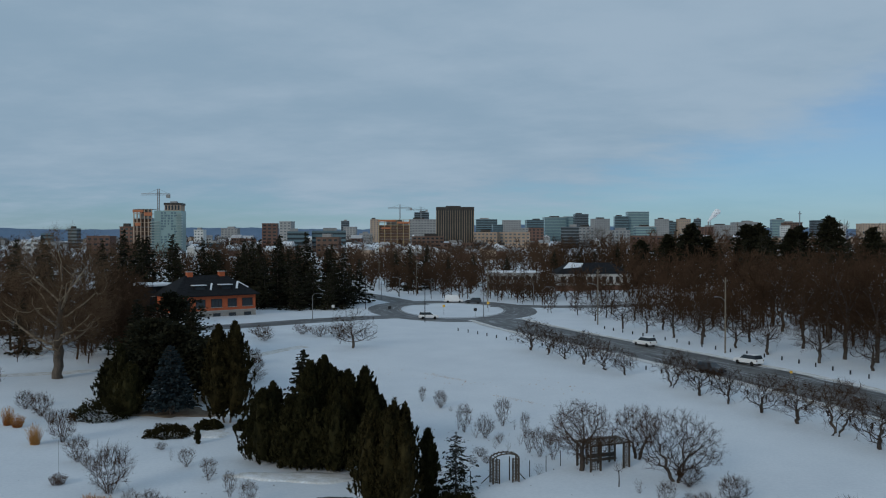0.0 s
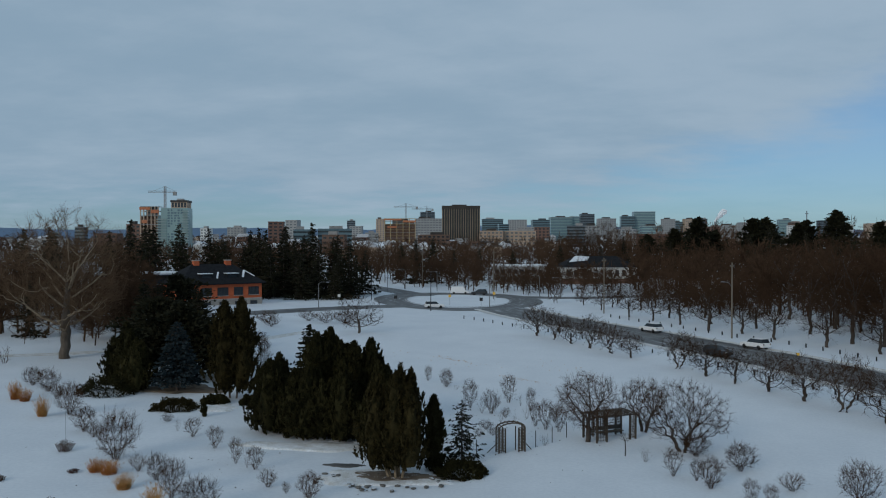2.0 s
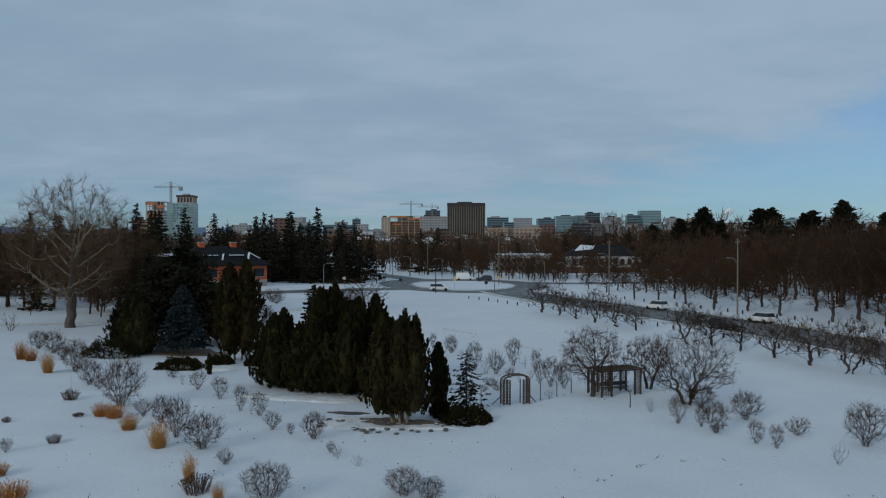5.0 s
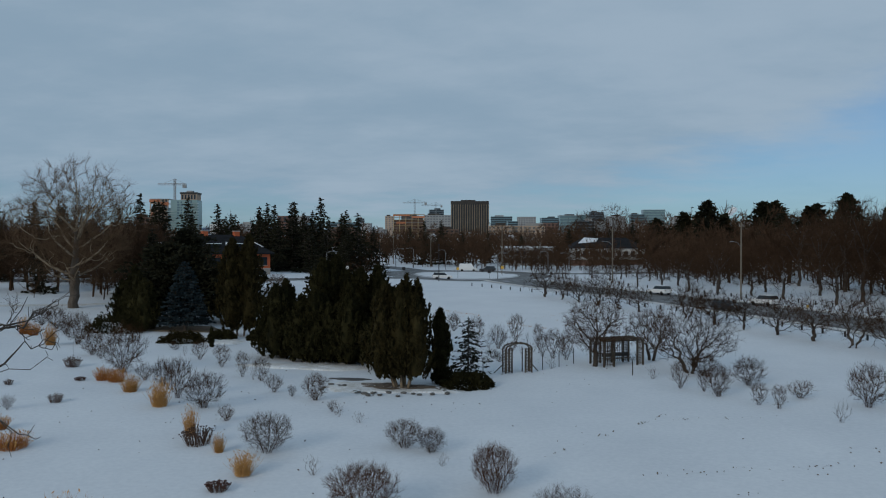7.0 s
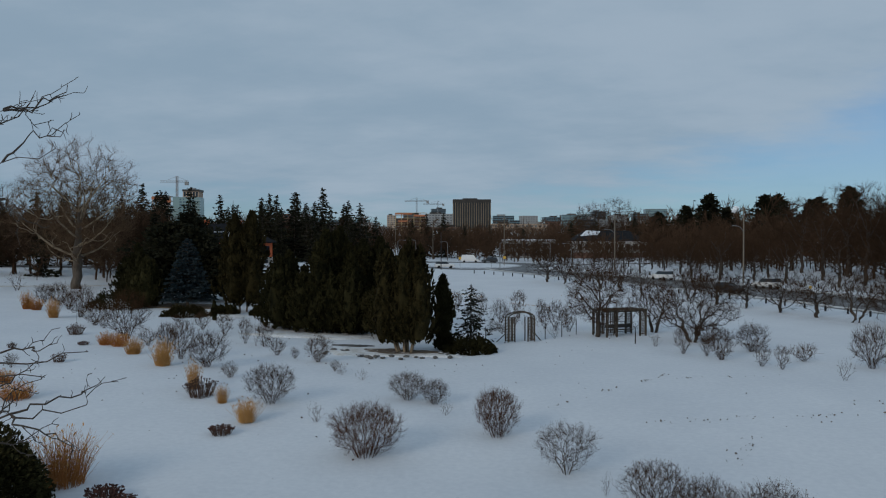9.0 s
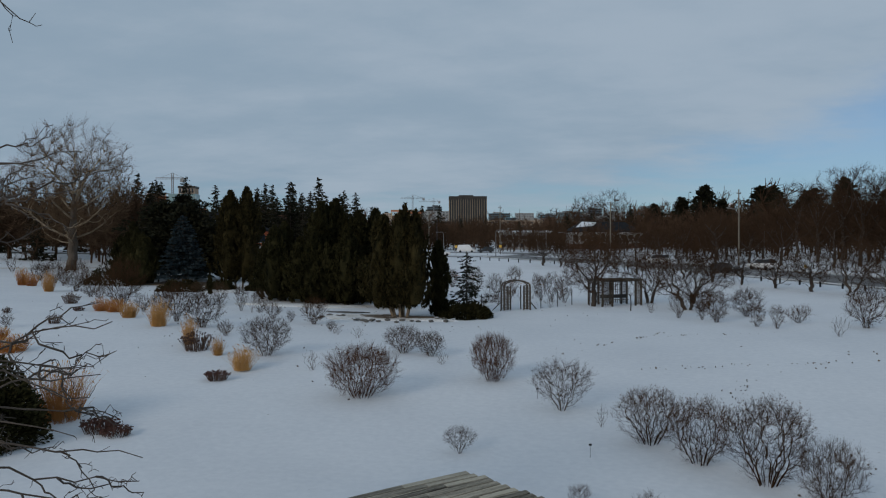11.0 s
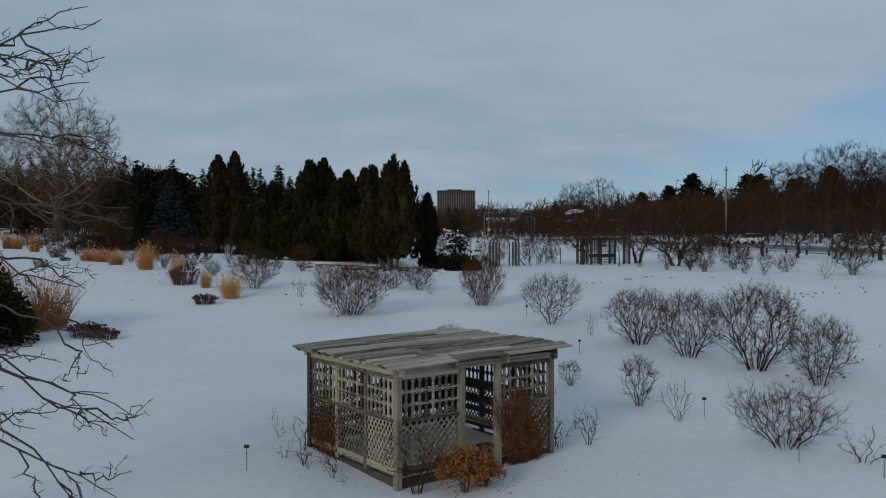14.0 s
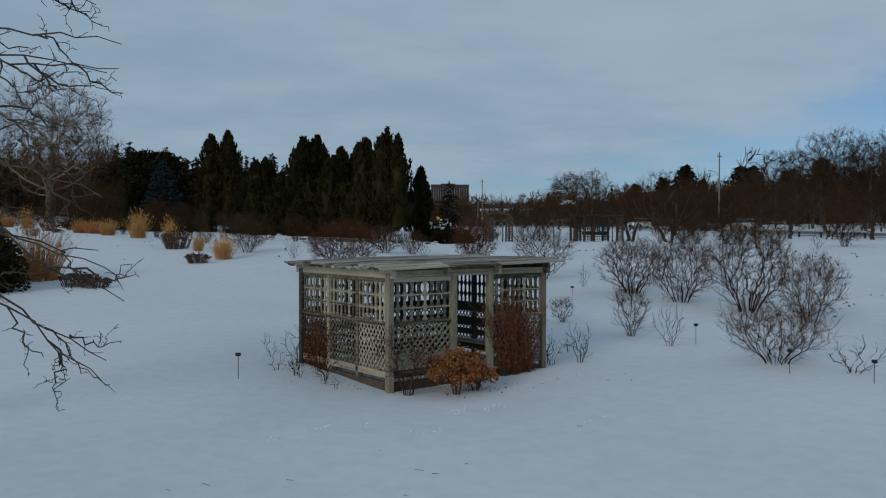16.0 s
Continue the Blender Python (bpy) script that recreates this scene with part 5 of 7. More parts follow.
set_bushes([("low", -24, 163, 5.5, 2.8), ("low", -28, 166, 5.0, 2.4), ("low", -35, 160, 5.5, 2.8), ("low", -33, 155, 4.0, 2.4), ("round", -30, 132, 3.0, 2.6), ("round", -28, 126, 2.6, 2.4), ("low", -26.5, 118, 3.5, 2.2), ("round", -20, 163, 6.0, 3.0),
            ("sparse", -60, 112, 3.4, 2.6), ("low", -46, 116, 4.0, 2.6)], 6)

# three small trees by the arbour
for label, x, y, seed, kw in (("round-headed leafless tree beside a wooden arbour", 13.0, 78.0, 501, dict(height=6.6, width=6.2, base=1.2, trunk=0.24, fork=1.6, goals=900, belly=0.5, limbs=8, mast=0.5)),
                              ("small leafless tree forking near the ground", 19.2, 82.2, 502, dict(height=5.3, width=4.8, base=0.8, trunk=0.22, fork=1.2, stems=2, goals=560, belly=0.55)),
                              ("wide leafless tree with several low stems", 20.9, 74.6, 503, dict(height=6.5, width=8.4, base=0.9, trunk=0.3, fork=1.3, stems=3, goals=1000, belly=0.44, spread_stems=0.6))):
    ob = thing("small_tree", label, "tree")
    grown_tree(ob, rs(seed), (DARK_BARK, TWIG), tip=0.006, fat=0.017, per=6, twig=0.6, twig_w=0.0105, pull=0.6, kink=0.15, lumps=0.08, hollow=0.15, **kw)
    placed(ob, x, y, seed * 7 % 360)


# ---- dry grasses and perennials ----
def grass(rng, label, h, w, mat, n=260, plume=None, name="grass_clump"):
    ob = thing(name, label, "ornamental grass", "dry garden grasses")
    lines = []
    for _ in range(n):
        a, o = rng.uniform(0, 2 * np.pi), rng.uniform(0, 1) ** 0.6
        p = np.array([math.cos(a) * o * w * 0.28, math.sin(a) * o * w * 0.28, -0.05])
        lines.append(limb(rng, p, np.array([math.cos(a) * o * 0.28 * w / h, math.sin(a) * o * 0.28 * w / h, 1.0]), h * rng.uniform(0.4, 1.08) * (1.08 - 0.3 * o), 0.008, 0.003, 3, 0.10, -0.02 * o))
    part("tuft", tubes("tuft", lines, mat, 3), ob)
    if plume:
        tips = np.array([l[0][-1] for l in lines[:: 3]])
        v, q = flakes(rng, tips, 0.05, np.tile((0, 0, 1.0), (len(tips), 1)), 3.5)
        tagged(part("plume", mesh_np("plume", v, q, plume), ob), kind="stuff")
    return ob


G = {"rust": (grass(rs(601), "low clump of rust-brown dry grass", 1.1, 1.5, RUST_GRASS, 400, STRAW), 1.1, 1.5),
     "straw": (grass(rs(602), "tall straw-coloured dry grass clump", 1.8, 1.1, STRAW, 330, STRAW), 1.8, 1.1),
     "plume": (grass(rs(603), "large rust grass clump with pale plumes on top", 2.7, 2.4, RUST_GRASS, 560, STRAW), 2.7, 2.4)}
first = set()
for kind, x, y, w, h in (("rust", -27.6, 64.9, 1.3, 1.15), ("rust", -26.4, 64.5, 1.5, 1.15), ("straw", -23.9, 61.0, 1.25, 1.2), ("straw", -20.1, 56.5, 1.3, 1.9), ("rust", -47.5, 91.0, 1.3, 2.1),
                         ("rust", -46.0, 90.1, 1.3, 1.5), ("straw", -40.8, 83.3, 1.2, 2.0), ("straw", -13.3, 46.9, 0.7, 1.0), ("straw", -11.0, 43.4, 1.2, 1.2), ("straw", -15.9, 50.0, 0.8, 1.7), ("rust", -24.8, 46.4, 1.9, 1.1), ("plume", -16.3, 34.2, 2.5, 2.3), ("rust", -27.6, 50.0, 1.3, 0.9)):
    src, fh, fw = G[kind]
    m = pose(x, y, gz(x, y) - 0.02, 0, 0, x * 77 % 360)
    ob = copy_thing(src, m) if kind in first else src
    first.add(kind)
    ob.matrix_basis = m
    ob.scale = (w / fw * 1.2, w / fw * 1.2, h / fh * 1.05)


def sedum(rng, label, h, w, mat, n=70):
    ob = thing("perennial_clump", label, "dry perennial", "dead perennials")
    lines, heads = [], []
    for _ in range(n):
        a, o = rng.uniform(0, 2 * np.pi), rng.uniform(0, 1) ** 0.5
        p = np.array([math.cos(a) * o * w * 0.3, math.sin(a) * o * w * 0.3, -0.05])
        l = limb(rng, p, np.array([math.cos(a) * o * 0.45, math.sin(a) * o * 0.45, 1.0]), h * rng.uniform(0.6, 1.0) * (1.1 - 0.35 * o), 0.012, 0.007, 3, 0.08)
        lines.append(l)
        heads.append(l[0][-1] + rng.normal(0, 0.03, (10, 3)) * np.array([1, 1, 0.35]))
    part("framework", tubes("framework", lines, DEAD_BROWN, 4), ob)
    v, q = flakes(rng, np.concatenate(heads), 0.05, np.tile((0, 0, 1.0), (n * 10, 1)), 1.2)
    tagged(part("flower_layer", mesh_np("flower_layer", v, q, mat), ob), kind="stuff")
    return ob


P1 = sedum(rs(611), "dark red dead flower heads above the snow", 0.55, 1.5, SEDUM, 110)
P2 = sedum(rs(612), "dense dark brown dead perennial clump", 1.2, 2.0, DEAD_BROWN, 150)
for src, rows in ((P1, ((-11.7, 41.2, 1.0), (-13.9, 32.6, 1.25), (-13.0, 32.0, 1.0), (-29.2, 64.5, 0.7))), (P2, ((-14.9, 48.2, 1.0), (-32.7, 70.7, 0.85), (-27.5, 57.0, 0.55), (-33.5, 62.0, 0.4)))):
    for k, (x, y, s) in enumerate(rows):
        m = pose(x, y, gz(x, y) - 0.02, 0, 0, k * 80)
        ob = copy_thing(src, m) if k else src
        ob.matrix_basis = m
        ob.scale = (s, s, s)


# ---- beds, stones and litter on the snow ----
def patch(name, label, x, y, rx, ry, mat, seed, up=0.035):
    """A thin ragged patch lying on the snow."""
    r = rs(seed)
    n = 40
    a = np.arange(n) * 2 * np.pi / n
    k = 1 + 0.16 * np.sin(3 * a + seed) + 0.1 * np.sin(7 * a + 2 * seed) + r.normal(0, 0.04, n)
    rings = [np.stack([x + rx * k * f * np.cos(a), y + ry * k * f * np.sin(a)], 1) for f in (0.02, 0.35, 0.7, 0.92, 1.0)]
    P = np.concatenate(rings)
    Z = ground_z(P[:, 0], P[:, 1]) + up + r.normal(0, 0.012, len(P))
    Z[-n:] -= up + 0.09
    i = np.arange(n)
    q = np.concatenate([np.stack([i + n * k2, (i + 1) % n + n * k2, (i + 1) % n + n * (k2 + 1), i + n * (k2 + 1)], 1) for k2 in range(4)])
    tagged(new(name, mesh_np(name, np.concatenate([P, Z[:, None]], 1), q, mat, True)), label, "ground patch", kind="structure")


patch("bed_1", "thawed brown soil showing under the cedar", -4.4, 66.0, 3.4, 1.3, SOIL, 1, 0.10)
patch("bed_2", "dirty thin snow at the edge of the cedar bed", -5.6, 65.4, 5.2, 2.2, DIRTY_SNOW, 2, 0.085)
patch("bed_3", "thawed brown soil under dark evergreens", -32.5, 99.5, 6.0, 3.0, SOIL, 3, 0.10)
patch("bed_4", "dirty thin snow beside junipers", -27.0, 90.0, 4.5, 2.4, DIRTY_SNOW, 4, 0.085)
patch("bed_5", "dirty thin snow along the cedar row", -13.0, 74.5, 6.0, 1.6, DIRTY_SNOW, 5, 0.09)
patch("puddle", "grey frozen puddle beside the cedars", -8.6, 68.6, 1.6, 0.55, ASPHALT, 6, 0.11)
r = rs(901)
for k in range(34):
    a = r.uniform(0, 2 * np.pi)
    x, y = -5.4 + 6.0 * math.cos(a) * r.uniform(0.6, 1), 64.6 + 2.6 * math.sin(a) * r.uniform(0.4, 1)
    bm = bmesh.new()
    bmesh.ops.create_icosphere(bm, subdivisions=1, radius=r.uniform(0.07, 0.24))
    for v in bm.verts:
        v.co = Vector((v.co.x * 1.4, v.co.y, v.co.z * 0.55)) * (1 + 0.25 * noise.noise(v.co * 6 + Vector((k, 0, 0))))
    ob = thing("garden_rock", "dark grey rough rock edging the bed", "rock", "rocks round the bed", at=(x, y, gz(x, y) + 0.08), turn=r.uniform(0, 360))
    part("stone", bm, ob, mat=ROCK)
    if r.uniform() < 0.4:
        part("snow_cap", boxes((-0.12, -0.08, 0.06, 0.12, 0.08, 0.1)), ob, mat=SNOW)


def litter(name, label, seed, spots, mat, size):
    r = rs(seed)
    P = np.array([(x, y, gz(x, y) + 0.06) for x, y in spots])
    n = np.tile((1.0, 0, 0), (len(P), 1)) * 1.0
    tagged(new(name, mesh_np(name, *flakes(r, P, size, r.normal(0, 1, (len(P), 3)) * np.array([1, 1, 0.25]), 1.5), mat)), label, "litter", kind="stuff")


def trail(r, x0, y0, x1, y1, n, jit):
    return [(x0 + (x1 - x0) * t + r.normal(0, jit), y0 + (y1 - y0) * t + r.normal(0, jit)) for t in np.sort(r.uniform(0, 1, n))]


litter("prints_lawn", "small dark prints and leaves in lines on the snow", 905, trail(r, 5, 47, 15, 58, 26, 0.15) + trail(r, 9, 44, 21, 46, 30, 0.25) + trail(r, 12, 37, 15, 42, 22, 0.3) + trail(r, 12, 55, 22, 57, 22, 0.3) + trail(r, 17, 43, 26, 50, 16, 0.5) + trail(r, 10, 24, 18, 33, 24, 0.4), SOIL, 0.09)
litter("straw_bits", "short straw poking from the lawn snow", 906, trail(r, -2, 128, 3.5, 122, 60, 0.4) + trail(r, 7, 113, 13, 107, 50, 0.35) + trail(r, -14, 134, 6, 120, 40, 2.2) + trail(r, 12, 124, 20, 112, 30, 2.0), STRAW, 0.10)
litter("dead_leaves", "brown fallen leaves on the snow by the shelter", 907, trail(r, 0.2, 15.2, 1.6, 15.9, 40, 0.22) + trail(r, 1.8, 16.4, 4.2, 17.0, 16, 0.3) + trail(r, -3, 17, -1, 15.3, 20, 0.25) + [(r.uniform(-8, 10), r.uniform(9, 30)) for _ in range(14)], DEAD_BROWN, 0.028)
litter("bed_litter", "dead stalks and leaves on the thin snow of the beds", 908, [(r.normal(-12, 12), r.normal(62, 12)) for _ in range(200)] + [(r.normal(5, 5), r.normal(88, 6)) for _ in range(160)], DEAD_BROWN, 0.09)
litter("snow_crumbs", "crumbled snow in small tracks near the shelter", 909, trail(r, -3.4, 13.4, -3.1, 13.5, 14, 0.08) + trail(r, -1.9, 12.9, -0.9, 13.0, 40, 0.1) + trail(r, -0.4, 12.6, 0.3, 12.7, 24, 0.1) + trail(r, 0.3, 13.8, 1.3, 14.4, 60, 0.14) + trail(r, 2.2, 13.2, 3.0, 13.5, 18, 0.08) + trail(r, -9, 38, -8.4, 39.5, 30, 0.2) + trail(r, -2.6, 12.2, -2.1, 12.3, 10, 0.06), CRUST, 0.022)

# short fallen twigs on the snow near the shelter
r = rs(915)
for k in range(14):
    x, y = (r.uniform(-3.6, 0.2), r.uniform(8.6, 11.5)) if k < 10 else (r.uniform(0, 4), r.uniform(9.5, 14))
    ob = thing("fallen_twig", "short dark twig lying on the snow", "twig", "fallen twigs", at=(x, y, gz(x, y)))
    a = r.uniform(-0.6, 0.6)
    l = limb(r, np.array([0.0, 0.0, 0.03]), np.array([math.cos(a), math.sin(a), 0.0]), r.uniform(0.07, 0.2), 0.004, 0.002, 4, 0.2)
    l[0][:, 2] = np.array([ground_z(x + p[0], y + p[1]) - gz(x, y) + 0.012 for p in l[0]])
    nz = max(0, 1 - math.hypot(x, y - 30) / 140)
    l[0][:, 2] += nz * (0.07 * math.sin(x * 0.31 + 1.7 * math.sin(y * 0.13)) * math.sin(y * 0.24 + 0.6) + 0.035 * math.sin(x * 0.83 + y * 0.47) * math.sin(y * 0.71 - x * 0.2))
    part("stick", tubes("stick", [l], DARK_BARK, 4), ob)


# ---- garden shelter ----
def slat(bm, x, z0, tiers, tier, y, thick=0.018, wide=0.062, thin=0.028):
    """An ornamental board with pinched waists, so that the gaps between boards are bottle-shaped."""
    prof = []
    for k in range(tiers):
        for f, w in ((0.0, wide), (0.10, wide), (0.24, thin), (0.72, thin * 0.9), (0.86, wide * 0.8), (1.0, wide)):
            prof.append((z0 + (k + f) * tier, w))
    fr = [[bm.verts.new((x + s * w, y + d, z)) for s, d in ((-1, 0), (1, 0), (1, thick), (-1, thick))] for z, w in prof]
    for a, b in zip(fr, fr[1:]):
        if abs(a[0].co.z - b[0].co.z) < 1e-6:
            continue
        for i in range(4):
            bm.faces.new((a[i], a[(i + 1) % 4], b[(i + 1) % 4], b[i]))
    return bm


def lattice(bm, x0, z0, x1, z1, y, pitch, slope, w=0.03, thick=0.012, ways=(1, -1)):
    """Crossed laths clipped to a panel."""
    for k, way in enumerate(ways):
        yy = y + k * thick * 1.05
        h = z1 - z0
        run = h / slope
        s = x0 - run
        while s < x1:
            a, b = (s, z0), (s + run, z1)
            if way < 0:
                a, b = (s, z1), (s + run, z0)
            pa, pb = np.array(a), np.array(b)
            d = pb - pa
            t0, t1 = max(0, (x0 - pa[0]) / d[0]), min(1, (x1 - pa[0]) / d[0])
            if t1 - t0 > 0.03:
                p, q = pa + d * t0, pa + d * t1
                bar(bm, (p[0], yy, p[1]), (q[0], yy, q[1]), w, thick, up=(0, 1, 0)) if False else bar(bm, (p[0], yy, p[1]), (q[0], yy, q[1]), thick, w, up=(0, 0, 1))
            s += pitch
    return bm


def side_wall(root, name, length, bays, m, mat, lower=("fine",), low=0.2, mid=1.2, top=2.05, upper=True, skip=()):
    """A wall of bays in its own plane (x along it, y outwards, z up), put in place by m."""
    wall = new(name)
    wall.parent = root
    wall.matrix_basis = m
    edges = np.linspace(0, length, bays + 1) if isinstance(bays, int) else np.array(bays)
    part("sill", bevelled(boxes((0.0, -0.02, low, length, 0.07, low + 0.13)), 0.008), wall, mat=mat)
    part("mid_rail", bevelled(boxes((0.0, -0.035, mid - 0.03, length, 0.075, mid + 0.03)), 0.008), wall, mat=mat)
    part("top_rail", bevelled(boxes((0.0, -0.02, top - 0.09, length, 0.07, top)), 0.008), wall, mat=mat)
    for i, (a, b) in enumerate(zip(edges, edges[1:])):
        if i in skip:
            continue
        if i:
            part("stud", bevelled(boxes((a - 0.05, -0.02, low - 0.1, a + 0.05, 0.085, top)), 0.008), wall, mat=mat)
        style = lower[i % len(lower)]
        if style == "fine":
            part("lattice", lattice(bmesh.new(), a + 0.04, low + 0.13, b - 0.04, mid - 0.03, 0.012, 0.125, 1.35, 0.026), wall, mat=mat)
        else:
            part("lattice", lattice(bmesh.new(), a + 0.05, low + 0.13, b - 0.05, mid - 0.03, 0.012, 0.15, 1.0, 0.035), wall, mat=mat)
        if upper:
            n = max(4, round((b - a) / 0.175))
            pitch = (b - a - 0.08) / n
            tier = (top - 0.09 - mid - 0.03) / 3
            for k in range(n + 1):
                part("slat", slat(bmesh.new(), a + 0.04 + k * pitch, mid + 0.03, 3, tier, 0.01), wall, mat=mat)
            for k in (1, 2):
                part("cross_rail", boxes((a + 0.04, -0.004, mid + 0.03 + k * tier - 0.012, b - 0.04, 0.034, mid + 0.03 + k * tier + 0.012)), wall, mat=mat)
    return wall


SX, SY, STURN = -0.767, 15.88, 37.3
LX, LY = 4.06, 3.47
shelter = thing("garden_shelter", "weathered grey wooden garden shelter with lattice walls and a slatted roof", "garden shelter", at=(SX, SY, -0.02), turn=STURN)
shelter.scale = (1, 1, 1.05)
for x, y in ((0, 0), (1.55, 0), (2.52, 0), (LX, 0), (0, LY), (LX, LY), (LX / 2, LY), (LX, LY / 2)):
    part("post", bevelled(boxes((x - 0.065, y - 0.065, -0.2, x + 0.065, y + 0.065, 2.12)), 0.01), shelter, mat=GREEN_WOOD if y == 0 else GREY_WOOD)
side_wall(shelter, "west_wall", LY, 3, Matrix.Translation((0, LY, 0)) @ pose(0, 0, 0, 0, 0, -90), GREY_WOOD)
side_wall(shelter, "front_panel", 1.55, 1, Matrix.Identity(4), GREY_WOOD, ("coarse",))
side_wall(shelter, "front_panel", LX - 2.52, 1, Matrix.Translation((2.52, 0, 0)), GREY_WOOD, ("fine",))
# far walls in the darker wood: shade inside the shelter put into their colour
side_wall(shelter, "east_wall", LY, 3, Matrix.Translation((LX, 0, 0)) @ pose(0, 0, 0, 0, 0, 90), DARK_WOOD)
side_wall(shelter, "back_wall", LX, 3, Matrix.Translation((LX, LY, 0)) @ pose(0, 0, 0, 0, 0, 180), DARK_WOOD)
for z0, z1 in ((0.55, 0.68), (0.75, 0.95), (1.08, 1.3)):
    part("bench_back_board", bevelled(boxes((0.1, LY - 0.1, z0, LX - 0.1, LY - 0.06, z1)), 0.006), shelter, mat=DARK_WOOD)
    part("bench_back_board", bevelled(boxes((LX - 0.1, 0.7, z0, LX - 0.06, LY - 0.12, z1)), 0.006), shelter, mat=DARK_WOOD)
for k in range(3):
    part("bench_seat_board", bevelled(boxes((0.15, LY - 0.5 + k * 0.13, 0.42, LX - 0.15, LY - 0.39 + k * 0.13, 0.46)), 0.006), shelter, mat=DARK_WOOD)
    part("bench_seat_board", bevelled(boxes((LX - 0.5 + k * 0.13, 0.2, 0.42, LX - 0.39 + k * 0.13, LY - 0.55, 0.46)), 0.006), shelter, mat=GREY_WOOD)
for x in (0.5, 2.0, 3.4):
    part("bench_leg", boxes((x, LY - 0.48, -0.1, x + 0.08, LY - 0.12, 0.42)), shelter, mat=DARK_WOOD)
part("header", bevelled(boxes((0.0, -0.05, 2.05, LX, 0.05, 2.17)), 0.008), shelter, mat=GREY_WOOD)
part("header", bevelled(boxes((0.0, LY - 0.05, 2.05, LX, LY + 0.05, 2.17)), 0.008), shelter, mat=GREY_WOOD)
for x in (0.0, 1.3, 2.65, LX):
    part("joist", bevelled(boxes((x - 0.035, -0.2, 2.08 if 0 < x < LX else 2.04, x + 0.035, LY + 0.25, 2.185 + 0.02 * x)), 0.008), shelter, mat=GREY_WOOD)
rng = rs(701)
pitch = 0.312
for k in range(13):
    y = -0.3 + k * pitch
    cut = [-0.32 + rng.uniform(-0.03, 0.03), rng.uniform(0.6, 1.6), rng.uniform(2.2, 3.4), 4.44 + rng.uniform(-0.07, 0.07)]
    for a, b in zip(cut, cut[1:]):
        for s, (w0, w1) in enumerate(((0.0, 0.165), (0.18, 0.345))):
            sx = rng.uniform(-0.02, 0.02)
            bm = boxes((a + 0.004 + (sx if a < 0 else 0), y + w0, 0, b - 0.004 + (sx if b > 4 else 0), y + w1, 0.032))
            for vtx in bm.verts:
                f = (vtx.co.y - y) / 0.37
                vtx.co.z += 2.19 + 0.02 * vtx.co.x + f * 0.055 + s * 0.012 + 0.012 * math.sin(vtx.co.x * 1.3 + k)
            part("roof_board", bevelled(bm, 0.006), shelter, mat=ROOF_WOOD)
part("seat_end", bevelled(boxes((2.26, 0.08, -0.05, 2.32, 0.3, 0.38), (2.38, 0.08, -0.05, 2.44, 0.3, 0.38), (2.2, 0.04, 0.38, 2.5, 0.34, 0.43)), 0.006), shelter, mat=ARBOUR_WOOD)
for x0, y0, x1, y1 in ((0.02, 0.03, 0.1, LY - 0.03), (0.03, 0.02, 1.5, 0.1), (2.57, 0.02, LX - 0.03, 0.1), (0.03, LY - 0.1, LX - 0.03, LY - 0.02), (LX - 0.1, 0.03, LX - 0.02, LY - 0.03)):
    part("skid", boxes((x0, y0, -0.15, x1, y1, 0.12)), shelter, "dark brown foot beam", mat=ARBOUR_WOOD)


# ---- rust-leaved plants at the shelter ----
def leafy(rng, label, w, h, d, mat, leaves, name="dry_leafed_shrub"):
    ob = thing(name, label, "shrub")
    starts = [[(0.05 * math.cos(a), 0.05 * math.sin(a), -0.1), (0.1 * math.cos(a), 0.1 * math.sin(a), 0.12)] for a in np.arange(6) * 1.05]
    P, par = branch_out(rng, egg(rng, 200, h, w, 0.16 * h, 0.5, 0.2, 0.2), starts, 0.4, 0.7, 0.2)
    lines, rad = branch_lines(P, par, 0.003, 0.016)
    ends = P[rad < 0.0045]
    part("framework", mesh_np("framework", *tube_arrays(lines, 4), DEAD_BROWN, True), ob)
    c = ends[rng.randint(len(ends), size=leaves)] + rng.normal(0, 0.05, (leaves, 3))
    v, q = flakes(rng, c, 0.042, None, 1.5)
    tagged(part("foliage", mesh_np("foliage", v, q, mat), ob), kind="stuff")
    ob.scale = (1, d, 1)
    return ob


def at_shelter(x, y):
    c, s = math.cos(radians(STURN)), math.sin(radians(STURN))
    return SX + x * c - y * s, SY + x * s + y * c


ob = leafy(rs(711), "low shrub holding rust-orange dry leaves", 1.1, 0.78, 1.0, RUST_LEAF, 3000)
x, y = at_shelter(0.98, -0.82)
placed(ob, x, y, 20, 1.0, 0.02)
ob = leafy(rs(713), "small side shoot of rust-orange dry leaves", 0.75, 0.5, 1.0, RUST_LEAF, 1000)
placed(ob, *at_shelter(1.48, -0.8), 70, 1.0, 0.02)
VINE_LEAF = surface("dark rust climber leaves", (0.055, 0.022, 0.010), (0.25, 0.085, 0.028), scale=7, bump=0)
vine = thing("climbing_vine", "dense rust-brown dry climber on the lattice", "climbing plant")
lines, c = [], []
rng = rs(712)
